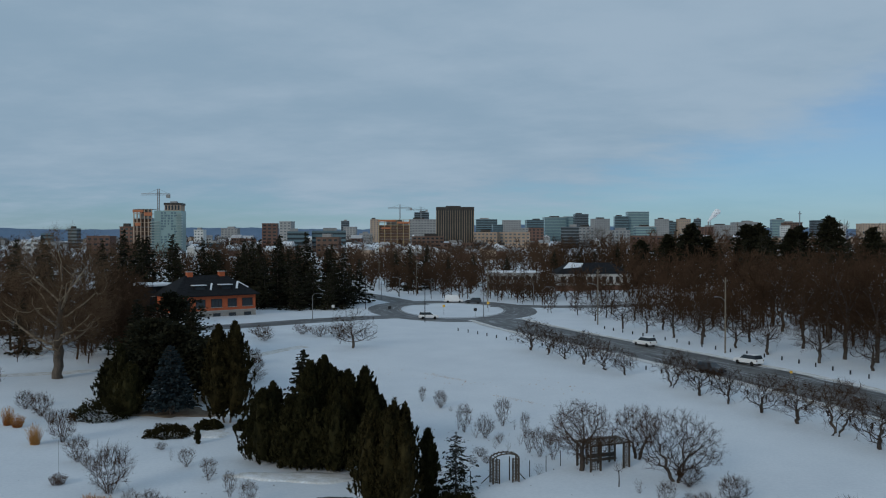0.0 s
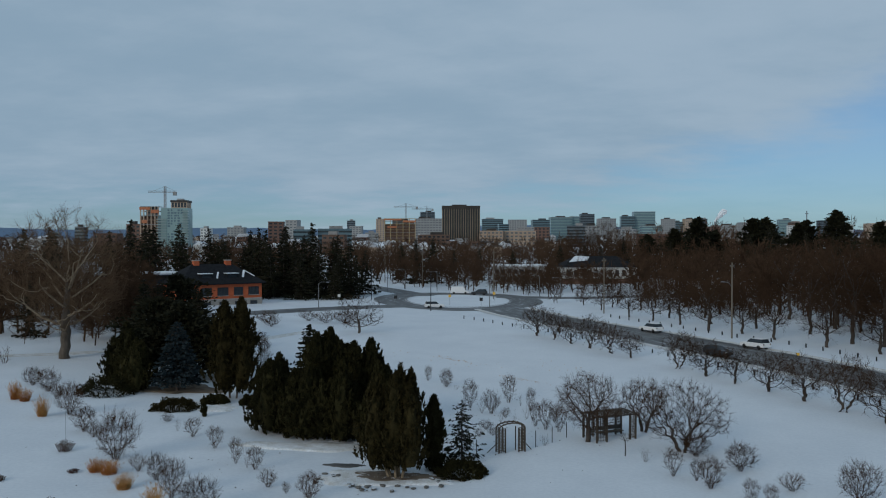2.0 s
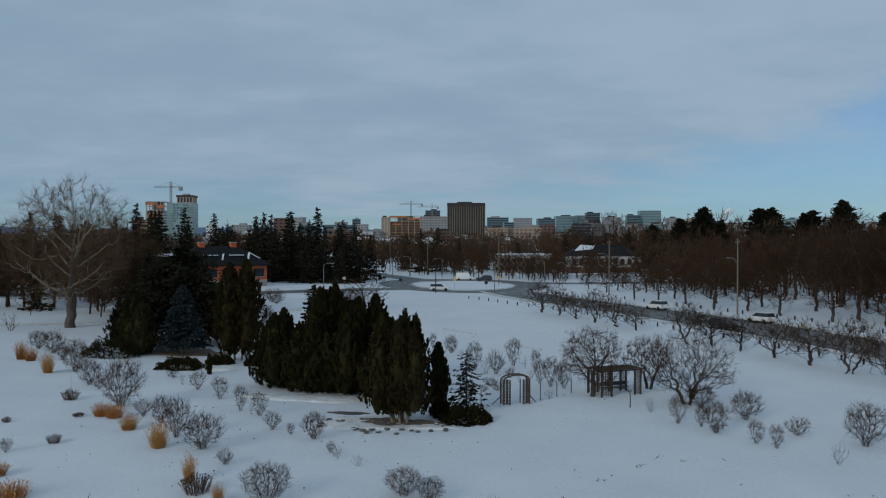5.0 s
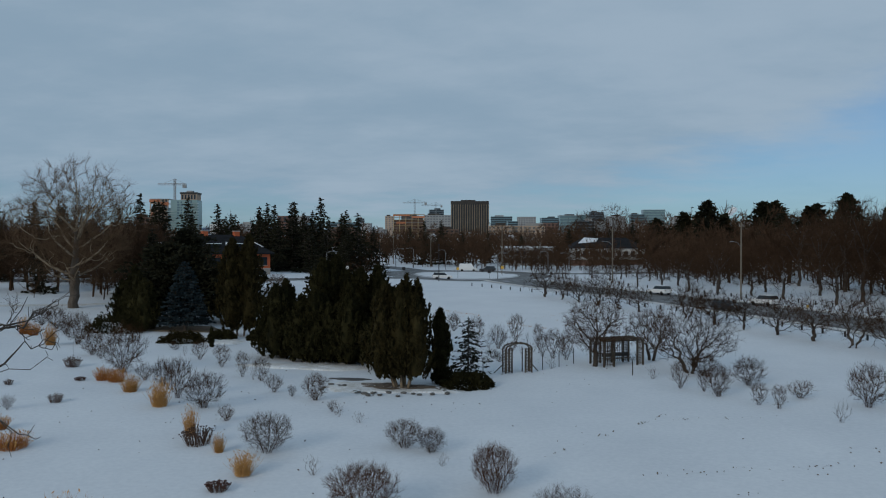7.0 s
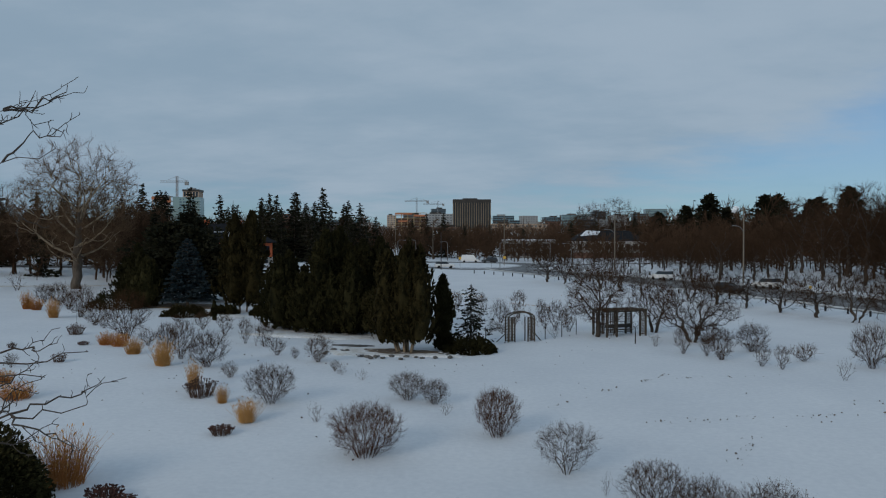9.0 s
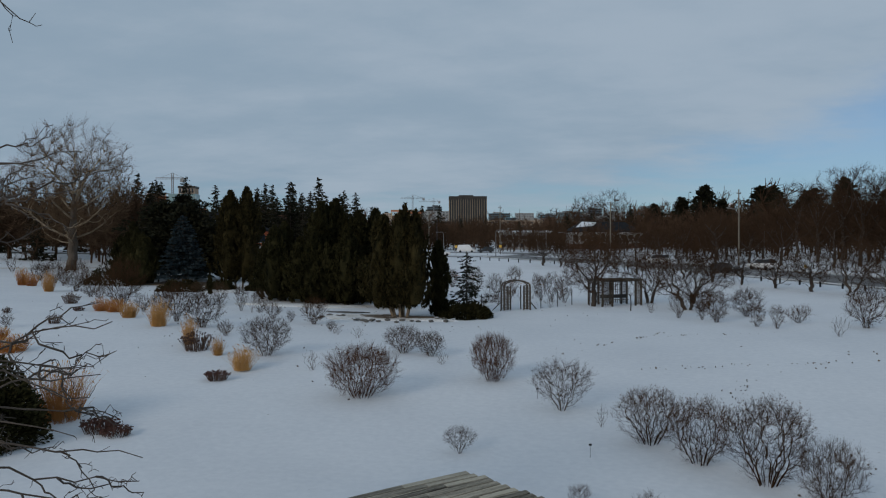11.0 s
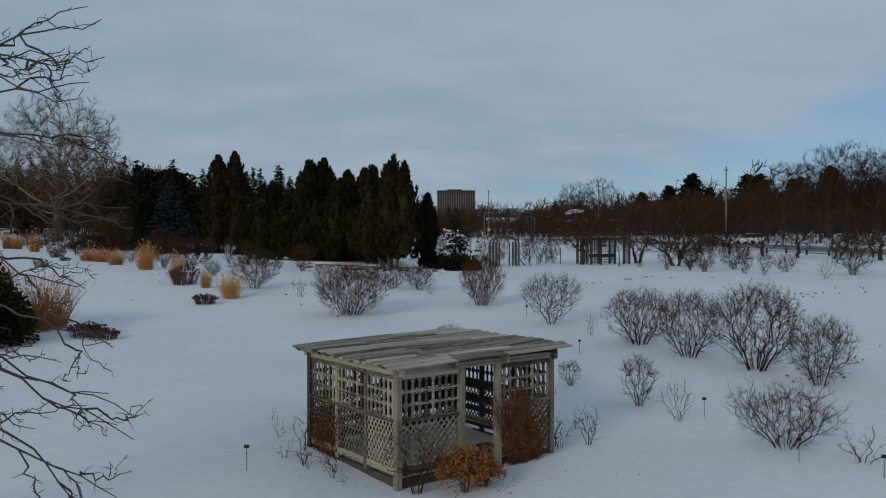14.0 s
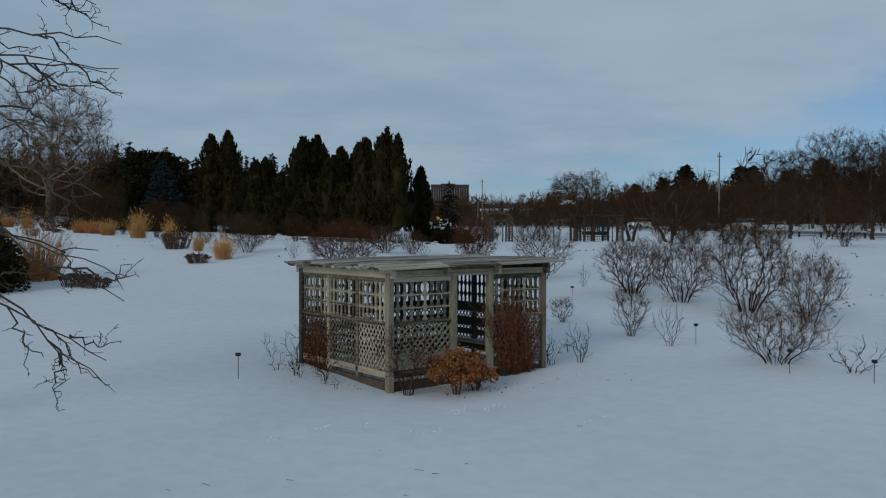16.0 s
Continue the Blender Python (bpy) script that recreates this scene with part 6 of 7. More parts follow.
for k in range(150):
    cx, sd, tall = ((2.86, 0.08, 2.1), (2.98, 0.1, 1.85), (3.08, 0.1, 1.6), (3.3, 0.16, 1.2))[k % 4]
    x0 = np.clip(rng.normal(cx, sd), 2.6, 3.75)
    l = limb(rng, np.array([x0, -0.1, -0.05]), np.array([rng.normal(0.1, 0.13), -0.02, 1.0]), tall * (rng.uniform(0.72, 1.08) if k % 4 < 2 else rng.uniform(0.5, 1.05)), 0.007, 0.003, 8, 0.13)
    l[0][:, 1] = np.clip(l[0][:, 1] + rng.normal(0, 0.05), -0.34, -0.07)
    lines.append(l)
    t = rng.uniform(0.6, 7, 95)
    c.append(np.stack([np.interp(t, np.arange(len(l[0])), l[0][:, m]) for m in range(3)], 1) + rng.normal(0, 1, (95, 3)) * np.array([0.05, 0.04, 0.05]))
part("framework", tubes("framework", lines, DEAD_BROWN, 3), vine)
tagged(part("foliage", mesh_np("foliage", *flakes(rng, np.concatenate(c), 0.02, rng.normal(0, 1, (150 * 95, 3)) * np.array([0.5, 0.5, 1]), 2.4), VINE_LEAF), vine), kind="stuff")
vine.matrix_basis = pose(SX, SY, 0, 0, 0, STURN)
vine2 = thing("climbing_vine", "thin rust-brown climber behind the west lattice", "climbing plant")
lines, c = [], []
for k in range(60):
    l = limb(rng, np.array([0.12, rng.uniform(2.35, 3.32), 0.0]), np.array([0.0, rng.normal(0, 0.1), 1.0]), rng.uniform(0.6, 1.25) * (1.5 if k % 5 == 0 else 1), 0.008, 0.004, 6, 0.16)
    l[0][:, 0] = np.clip(l[0][:, 0] - 0.1, -0.06, 0.1)
    lines.append(l)
    c.append(l[0][rng.randint(0, 6, 90)] + rng.normal(0, 1, (90, 3)) * np.array([0.03, 0.08, 0.09]))
part("framework", tubes("framework", lines, DEAD_BROWN, 3), vine2)
tagged(part("foliage", mesh_np("foliage", *flakes(rng, np.concatenate(c), 0.022, None, 2.0), VINE_LEAF), vine2), kind="stuff")
vine2.matrix_basis = pose(SX, SY, 0, 0, 0, STURN)
for (x, y), w, h, lab in ((at_shelter(0.2, -0.34), 1.5, 1.4, "bare brown shrub against the corner post"), (at_shelter(4.5, 0.3), 1.0, 0.8, "sparse bare stems beside the shelter"), (at_shelter(-0.25, 3.35), 0.8, 1.0, "bare tangled stems beside the lattice"),
                          (at_shelter(-0.5, 1.6), 0.9, 0.5, "thin bare stems by the wall"), (at_shelter(-0.75, 2.4), 0.8, 0.45, "thin bare stems by the wall")):
    ob = bush(rs(int(w * 1000 + h * 77)), lab, h, w, (DEAD_BROWN, TWIG), stems=24 if w > 1.2 else 5, goals=420 if w > 1.2 else 46, per=1, twig=0.16, twig_w=0.005, trunk=0.012, lumps=0.25, kink=0.25)
    placed(ob, x, y, 0, 1.0, 0.02)

STALKS = [(-3.71, 19.32, 0.5), (-3.29, 17.82, 0.55), (-2.68, 17.09, 0.45), (-2.11, 16.54, 0.5), (-1.83, 16.1, 0.4), (-4.16, 20.8, 0.4), (2.74, 18.69, 0.75), (3.35, 20.3, 0.6), (3.67, 19.9, 0.5), (-3.0, 18.6, 0.35), (-2.4, 17.6, 0.4)]
stalk = None
for k, (x, y, h) in enumerate(STALKS):
    if k < 3:
        ob = bush(rs(740 + k), "few wiry bare rose stems poking from the snow", 0.6, 0.75, (DEAD_BROWN, TWIG), group="wiry stems by the shelter", stems=3, goals=16, per=0.5, twig=0.1, twig_w=0.004, trunk=0.008, lumps=0.3, kink=0.3)
        stalk = (stalk or []) + [ob]
    else:
        ob = copy_thing(stalk[k % 3], pose(x, y, gz(x, y)))
    placed(ob, x, y, k * 67 % 360, h / 0.6, 0.02)

# ---- the overhanging tree beside the camera ----
OLD_TWIG = surface("dark grey branch bark", (0.035, 0.028, 0.023), (0.10, 0.08, 0.066), scale=4, bump=0.3)
near_tree = thing("overhanging_tree", "leafless tree with long drooping branches", "tree")
rng = rs(721)
TX, TY = -10.5, 10.5
foot = np.array([0.0, 0.0, -0.2])
trunk = limb(rng, foot, np.array([0.03, 0, 1.0]), 12.0, 0.32, 0.12, 8, 0.03)
part("trunk", tubes("trunk", [trunk], BARK, 10), near_tree)
branches, fine = [], []
base_z = gz(TX, TY)
TIPS = [(-4.05, 7.4, -1.2), (-5.14, 12.9, -1.0), (-5.2, 12.3, -0.6), (-4.86, 9.6, -0.4), (-4.5, 9.05, -0.9), (-5.15, 9.35, -0.3), (-4.34, 6.86, -0.2), (-4.37, 6.45, 0.1), (-4.4, 6.0, 0.3), (-4.33, 6.7, -0.6),
        (-3.96, 4.95, 0.5), (-4.05, 5.47, 0.2), (-4.1, 5.15, 0.6), (-4.26, 4.16, 0.8), (-4.7, 5.9, 0.4), (-3.96, 3.39, 1.0), (-4.2, 2.74, 1.3), (-4.09, 2.35, 1.4), (-4.0, 2.06, 1.7), (-4.1, 1.0, 2.3), (-4.3, 1.25, 1.9)]


def crooked(p, q, sag, n, amp):
    """A wandering branch from p to q that sags and turns up at its end."""
    t = np.linspace(0, 1, n)[:, None]
    pts = p + (q - p) * t + np.array([0, 0, 1.0]) * (sag * np.sin(np.pi * t) * (1 - 0.5 * t))
    walk_off = np.cumsum(rng.normal(0, amp, (n, 3)), 0)
    walk_off -= walk_off[0] + (walk_off[-1] - walk_off[0]) * t
    kink = rng.normal(0, amp * 0.55, (n, 3)) * (t > 0.25)
    kink[0] = kink[-1] = 0
    return pts + walk_off + kink


def spurs(line, n, lo, hi):
    for _ in range(n):
        i = rng.randint(2, len(line))
        d = unit(line[i] - line[i - 1])
        fine.append(limb(rng, line[i], spread(rng, d, rng.uniform(0.5, 1.1)), rng.uniform(lo, hi), 0.0055, 0.0035, 3, 0.3, 0.06))


for tx, tz, rise in TIPS:
    z0 = tz + rise - base_z
    p = np.array([np.interp(z0, trunk[0][:, 2], trunk[0][:, 0]), 0, z0])
    tip = np.array([tx - TX, rng.uniform(-0.7, 0.7), tz - base_z])
    pts = crooked(p, tip, 0.35 * rise + 0.1 if rise > 0 else 0.3 * rise, 24, 0.055)
    branches.append((pts, np.linspace(0.042 if tz < 10 else 0.022, 0.006 if tz < 10 else 0.004, 24)))
    spurs(pts, 6, 0.05, 0.22)
    for k in range(5 if tz < 10 else 3):
        j = rng.randint(9, 22)
        d = unit(pts[j + 1] - pts[j - 1])
        side = spread(rng, d, rng.uniform(0.3, 0.8))
        side[2] -= 0.18
        q = pts[j] + unit(side) * min(rng.uniform(0.6, 1.9), 0.4 + 0.13 * (24 - j))
        b1 = crooked(pts[j], q, rng.uniform(-0.16, 0.12), 11, 0.04)
        b1[-4:, 2] += np.array([0.01, 0.03, 0.06, 0.09]) * rng.uniform(0, 1.4)
        fine.append((b1, np.linspace(0.016, 0.005, 11)))
        spurs(b1, 5, 0.04, 0.18)
        for _ in range(2):
            i = rng.randint(3, 9)
            q2 = b1[i] + spread(rng, unit(b1[i + 1] - b1[i - 1]), rng.uniform(0.35, 0.8)) * rng.uniform(0.2, 0.6)
            b2 = crooked(b1[i], q2, rng.uniform(-0.06, 0.05), 7, 0.035)
            fine.append((b2, np.linspace(0.007, 0.004, 7)))
            spurs(b2, 3, 0.03, 0.12)
# extra crown out of view, added to cast soft shade on the near snow
lv = crown_tree(rng, 15.5, 5.0, 3.0, trunk=0.1, fork=3.4, limbs=18, subs=8, shoots=4, twigs=1, thin=0.012, crook=0.05, low=1.9, leader=0.8)
tagged(part("inner_crown", mesh_np("inner_crown", *joined([tube_arrays(lv[1], 5), tube_arrays(lv[2], 3), blades(rng, lv[3], 0.03), blades(rng, lv[4], 0.024)]), OLD_TWIG, True), near_tree), kind="stuff")
for b in branches:
    part("limb", tubes("limb", [b], OLD_TWIG, 6), near_tree)
tagged(part("twig_mass", tubes("twig_mass", fine, OLD_TWIG, 4), near_tree), kind="stuff")
near_tree.matrix_basis = pose(TX, TY, gz(TX, TY))


# ---- rose arch and arbour ----
def arch(x, y, turn):
    ob = thing("garden_arch", "grey wooden lattice arch over a garden path", "garden arch", at=(x, y, gz(x, y)), turn=turn)
    for s in (-1, 1):
        side = new("side_panel")
        side.parent = ob
        for yy in (-0.35, 0.35):
            part("post", boxes((s * 1.25 - 0.05, yy - 0.05, -0.1, s * 1.25 + 0.05, yy + 0.05, 2.15)), side, mat=ARBOUR_WOOD)
            part("post", boxes((s * 0.62 - 0.04, yy - 0.04, -0.1, s * 0.62 + 0.04, yy + 0.04, 2.15)), side, mat=ARBOUR_WOOD)
        for k in range(4):
            x = s * (0.70 + k * 0.155)
            part("lath", boxes((x - 0.025, -0.41, 0.05, x + 0.025, -0.386, 2.15)), side, mat=ARBOUR_WOOD)
        for k in range(16):
            z = 0.1 + k * 0.135
            part("rung", boxes((s * 1.25 - 0.03, -0.35, z, s * 1.25 + 0.03, 0.35, z + 0.05)), side, mat=ARBOUR_WOOD)
            part("rung", boxes((min(s * 1.25, s * 0.62), -0.385, z, max(s * 1.25, s * 0.62), -0.36, z + 0.06)), side, mat=ARBOUR_WOOD)
    for yy in (-0.35, 0.35):
        for k in range(8):
            a0, a1 = math.pi * k / 8, math.pi * (k + 1) / 8
            part("arch_piece", bar(bmesh.new(), (1.25 * math.cos(a0), yy, 2.1 + 0.5 * math.sin(a0)), (1.25 * math.cos(a1), yy, 2.1 + 0.5 * math.sin(a1)), 0.08, 0.1), ob, mat=ARBOUR_WOOD)
    for k in range(9):
        a = math.pi * (k + 0.5) / 9
        part("top_slat", boxes((1.25 * math.cos(a) - 0.04, -0.45, 2.16 + 0.5 * math.sin(a), 1.25 * math.cos(a) + 0.04, 0.45, 2.2 + 0.5 * math.sin(a))), ob, mat=ARBOUR_WOOD)
    for s in (-1, 1):
        part("brace", bar(bmesh.new(), (s * 1.3, 0, 0.8), (s * 2.2, 0.3, -0.1), 0.07, 0.07), ob, mat=ARBOUR_WOOD)
    return ob


arch(5.5, 74.4, 18)
arbour = thing("arbour", "dark grey wooden arbour with a bench and flat slatted top", "arbour", at=(13.75, 77.5, gz(13.75, 77.5)), turn=24)
AW, AD = 4.35, 2.3
for x in (0, 1.1, 2.4, 3.7, AW):
    for y in (0, AD):
        if not (y == 0 and x == 2.4):
            part("post", boxes((x - 0.07, y - 0.07, -0.1, x + 0.07, y + 0.07, 2.3)), arbour, mat=ARBOUR_WOOD)
for y in (0, AD):
    part("beam", boxes((-0.12, y - 0.05, 2.3, AW + 0.12, y + 0.05, 2.44)), arbour, mat=ARBOUR_WOOD)
for k in range(14):
    x = -0.08 + k * (AW + 0.16) / 13
    part("top_slat", boxes((x - 0.025, -0.2, 2.44, x + 0.025, AD + 0.2, 2.53)), arbour, mat=ARBOUR_WOOD)
for x0, x1, y in ((0.07, 1.03, 0.0), (3.77, AW - 0.07, 0.0), (0.07, 1.03, AD), (1.17, 2.33, AD), (2.47, 3.63, AD), (3.77, AW - 0.07, AD)):
    p = new("trellis")
    p.parent = arbour
    for k in range(5):
        part("lath", boxes((x0 + (x1 - x0) * (k + 0.5) / 5 - 0.018, y - 0.02, 0.1, x0 + (x1 - x0) * (k + 0.5) / 5 + 0.018, y + 0.02, 2.3)), p, mat=ARBOUR_WOOD if y == 0 else DARK_WOOD)
    for k in range(9):
        part("lath", boxes((x0, y + 0.022, 0.2 + k * 0.24, x1, y + 0.045, 0.236 + k * 0.24)), p, mat=ARBOUR_WOOD if y == 0 else DARK_WOOD)
part("bench_seat", boxes((1.2, AD - 0.6, 0.42, 4.2, AD - 0.1, 0.48)), arbour, mat=ARBOUR_WOOD)
part("bench_back", boxes((1.2, AD - 0.12, 0.6, 4.2, AD - 0.08, 0.95)), arbour, mat=DARK_WOOD)
rng = rs(731)


def stake(x, y, h=0.95, name="garden_stake", label="thin dark garden stake with a small label plate", plate=True):
    ob = thing(name, label, "plant label", "plant labels", at=(x, y, gz(x, y) - 0.03))
    part("rod", tubes("rod", [([(0, 0, -0.1), (0, 0, h)], [0.008, 0.008])], BLACK_PAINT, 5), ob)
    if plate:
        part("plate", bevelled(boxes((-0.055, -0.01, h - 0.02, 0.055, 0.01, h + 0.05)), 0.005), ob, mat=BLACK_PAINT)


for x, y in ((-3.9, 16.9), (6.75, 21.2), (7.55, 17.4), (8.7, 16.2), (3.9, 38.2), (2.5, 24.0), (5.0, 30.0)):
    stake(x, y, 0.5)
stake(-33.0, 71.5, 3.6, "garden_pole", "tall thin dark pole in the garden", False)
ob = thing("standard_rose", "small bare standard tree with a tiny twiggy head", "tree", at=(15.4, 72.9, gz(15.4, 72.9)))
part("trunk", tubes("trunk", [([(0, 0, -0.1), (0.02, 0, 0.6), (0.0, 0.02, 1.3)], [0.06, 0.05, 0.04])], DARK_BARK, 6), ob)
head = egg(rs(733), 70, 2.3, 1.1, 1.1, 0.5, 0.15, 0.2)
P, par = branch_out(rs(734), head, [[(0, 0, 1.1), (0, 0.02, 1.3)]], 0.5, 0.6, 0.15)
tagged(part("crown", tubes("crown", branch_lines(P, par, 0.008, 0.03)[0], TWIG, 3), ob), kind="stuff")
for x, y in ((9.6, 77.6), (2.4, 72.6), (11.2, 79.5), (7.9, 76.0)):
    ob = thing("garden_stake", "slim wooden support post in the rose bed", "post", "rose supports", at=(x, y, gz(x, y)))
    part("shaft", boxes((-0.035, -0.035, -0.1, 0.035, 0.035, 1.5)), ob, mat=DARK_WOOD)

# ---- bollards ----
boll = thing("bollard", "short black wooden bollard in the snow", "bollard", "bollards along the road", at=(3.2, 177.4, gz(3.2, 177.4)))
part("shaft", bevelled(boxes((-0.1, -0.1, -0.1, 0.1, 0.1, 0.66)), 0.025), boll, mat=BLACK_PAINT)


def along(points, spacing):
    line = smooth_line(points, 0.25)
    run = np.concatenate([[0], np.cumsum(np.linalg.norm(np.diff(line, axis=0), axis=1))])
    return [(np.interp(s, run, line[:, 0]), np.interp(s, run, line[:, 1])) for s in np.arange(spacing, run[-1], spacing)]


for x, y in along([(3.2, 177.4), (6.7, 172.6), (12.8, 162.5), (18.0, 155.6), (27.7, 138.1), (32.3, 130.8), (40.0, 116.3), (45.6, 102.8), (47.8, 96.8), (52, 80), (55, 66)], 3.4) + \
        along([(33.7, 183.7), (38.0, 173.2), (44.0, 159.9), (50.0, 147.4), (56.7, 136.9), (62.1, 123.3), (68, 106), (73, 90)], 3.4):
    copy_thing(boll, pose(x, y, gz(x, y), 0, 0, x * 50 % 90))


# ---- poles and lamps ----
def utility_pole(x, y, h, arm=False, turn=0.0):
    ob = thing("utility_pole", "tall weathered wooden utility pole", "utility pole", "utility poles", at=(x, y, gz(x, y)), turn=turn)
    part("shaft", lathe("shaft", [(0.15, -0.2), (0.13, h * 0.5), (0.10, h)], POLE_WOOD, 8), ob)
    part("crossarm", boxes((-0.5, -0.05, h - 0.75, 0.5, 0.05, h - 0.63)), ob, mat=POLE_WOOD)
    for xx in (-0.45, 0.45):
        part("insulator", lathe("insulator", [(0.05, h - 0.63), (0.07, h - 0.5), (0.03, h - 0.42)], CONCRETE, 6, (xx, 0)), ob)
    if arm:
        part("lamp_arm", tubes("lamp_arm", [([(0, 0, h * 0.68), (-1.0, 0, h * 0.74), (-2.0, 0, h * 0.75)], [0.05, 0.05, 0.04])], STEEL, 5), ob)
        part("lamp_head", bevelled(boxes((-2.7, -0.14, h * 0.75 - 0.08, -1.9, 0.14, h * 0.75 + 0.06)), 0.04), ob, mat=STEEL)
    return ob


for x, y, h, a, t in ((12.5, 232.9, 13.5, False, 20), (-8.8, 277.5, 11.9, False, 0), (-23.0, 300.3, 10.5, False, 0), (49.3, 145.7, 13.2, True, 30), (35.1, 189.2, 12.6, True, 20), (75, 104, 13, True, 30)):
    utility_pole(x, y, h, a, t)


def street_lamp(x, y, h, turn, mat=STEEL, reach=1.8, head=True):
    ob = thing("street_lamp", "slim grey street lamp with a curved arm" if head else "plain black lamp post", "street lamp", "street lamps", at=(x, y, gz(x, y)), turn=turn)
    part("shaft", lathe("shaft", [(0.11, -0.1), (0.09, h * 0.5), (0.06, h * 0.93)], mat, 8), ob)
    part("arm", tubes("arm", [([(0, 0, h * 0.92), (reach * 0.25, 0, h * 0.985), (reach * 0.7, 0, h), (reach, 0, h * 0.985)], [0.05, 0.045, 0.04, 0.04])], mat, 6), ob)
    part("lamp_head", bevelled(boxes((reach - 0.1, -0.16, h * 0.985 - 0.1, reach + 0.6, 0.16, h * 0.985 + 0.07)), 0.05), ob, mat=STEEL if head else mat)


for x, y, h, t in ((-29.7, 189.9, 6.2, 10), (-18.6, 252.4, 6.3, 0), (-3.7, 262.3, 6.2, 180), (26.3, 242.3, 6.2, 200), (-14, 268, 6.4, 170), (31, 232, 6, 180), (10, 205.5, 6.5, 30)):
    street_lamp(x, y, h, t)
street_lamp(-4.2, 193.5, 8.6, 90, BLACK_PAINT, 0.25, False)
street_lamp(-20.5, 221.2, 9.0, 90, BLACK_PAINT, 0.25, False)


def road_sign(x, y, h, w, mat, turn=0.0):
    ob = thing("road_sign", "small road sign on a thin post", "road sign", "road signs", at=(x, y, gz(x, y)), turn=turn)
    part("post", boxes((-0.035, -0.035, -0.1, 0.035, 0.035, h)), ob, mat=STEEL)
    part("plate", bevelled(boxes((-w / 2, -0.06, h - w, w / 2, -0.04, h)), 0.01), ob, mat=mat)


for x, y, h, w, mat in ((0.2, 212.0, 2.6, 0.65, YELLOW_SIGN), (12.0, 222.0, 2.6, 0.7, YELLOW_SIGN), (-13.0, 203.5, 2.6, 0.8, BLACK_PAINT), (50.5, 121.0, 1.6, 0.4, YELLOW_SIGN), (8.0, 207.0, 2.2, 0.8, BLACK_PAINT), (-27, 205, 2.4, 0.7, WHITE_WALL)):
    road_sign(x, y, h, w, mat)


# ---- vehicles ----
def car(label, mat, x, y, turn, length=4.7, width=1.85, height=1.68, van=False):
    ob = thing("car", label, "car", "cars on the road", at=(x, y, gz(x, y) + 0.06), turn=turn)
    L, W = length / 2, width / 2

    def loft(rows, taper):
        bm = bmesh.new()
        rings = [[bm.verts.new((px, s * W * k, z)) for s in (-1, 1)] for px, z, k in rows]
        for a, b in zip(rings, rings[1:] + rings[:1]):
            bm.faces.new((a[0], b[0], b[1], a[1]))
        bm.faces.new([r[0] for r in rings][::-1])
        bm.faces.new([r[1] for r in rings])
        bmesh.ops.recalc_face_normals(bm, faces=bm.faces)
        return bevelled(bm, 0.05, 2)
    body = part("body", loft([(-L, 0.35, 1), (L, 0.32, 1), (L, 0.75, 1), (L * 0.92, 0.92, 1), (L * 0.42, 1.02, 1), (-L * 0.95, 1.05, 1), (-L, 0.9, 1)], 1), ob, mat=mat)
    top = height
    r0, r1 = (-0.93, 0.2) if not van else (-0.96, 0.45)
    part("cabin", loft([(L * (r1 + 0.25), 1.0, 0.93), (L * r1 - 0.1, top - 0.06, 0.82), (L * r0 + 0.25, top - 0.04, 0.82), (L * r0, 1.02, 0.93)], 1), ob, "dark car windows", mat=DARK_GLASS if not van else mat)
    part("roof", bevelled(boxes((L * r0 + 0.3, -W * 0.8, top - 0.07, L * r1 - 0.15, W * 0.8, top)), 0.03), ob, mat=mat)
    for s in (-1, 1):
        for px in (-L * 0.62, L * 0.62):
            wheel = new("wheel")
            wheel.parent = ob
            wheel.matrix_basis = pose(px, s * (W - 0.1), 0.34, 90, 0, 0)
            part("tyre", lathe("tyre", [(0.2, -0.11), (0.33, -0.11), (0.34, 0), (0.33, 0.11), (0.2, 0.11)], RUBBER, 14), wheel)
            part("rim", lathe("rim", [(0.01, -0.1), (0.2, -0.09), (0.2, 0.09), (0.01, 0.1)], STEEL, 10), wheel)
        part("headlight", boxes((L - 0.1, s * W * 0.75 - 0.15, 0.66, L + 0.012, s * W * 0.75 + 0.15, 0.8)), ob, mat=WHITE_WALL)
        part("tail_light", boxes((-L - 0.012, s * W * 0.8 - 0.1, 0.75, -L + 0.1, s * W * 0.8 + 0.1, 0.98)), ob, mat=RED_BRICK)


car("white sport utility car on the wet road", WHITE_PAINT, 37.5, 154.9, 118)
car("white sport utility car on the wet road", WHITE_PAINT, 49.3, 134.6, 118)
car("dark saloon car on the wet road", DARK_PAINT, 41.3, 128.4, -62, 4.6, 1.8, 1.5)
car("white sport utility car turning in the roundabout", WHITE_PAINT, -3.5, 200.6, 8)
car("white van beyond the roundabout", WHITE_PAINT, 3.2, 250.5, 0, 5.6, 2.0, 2.3, True)
car("dark grey car in the roundabout", DARK_PAINT, 9.0, 247.0, 170)


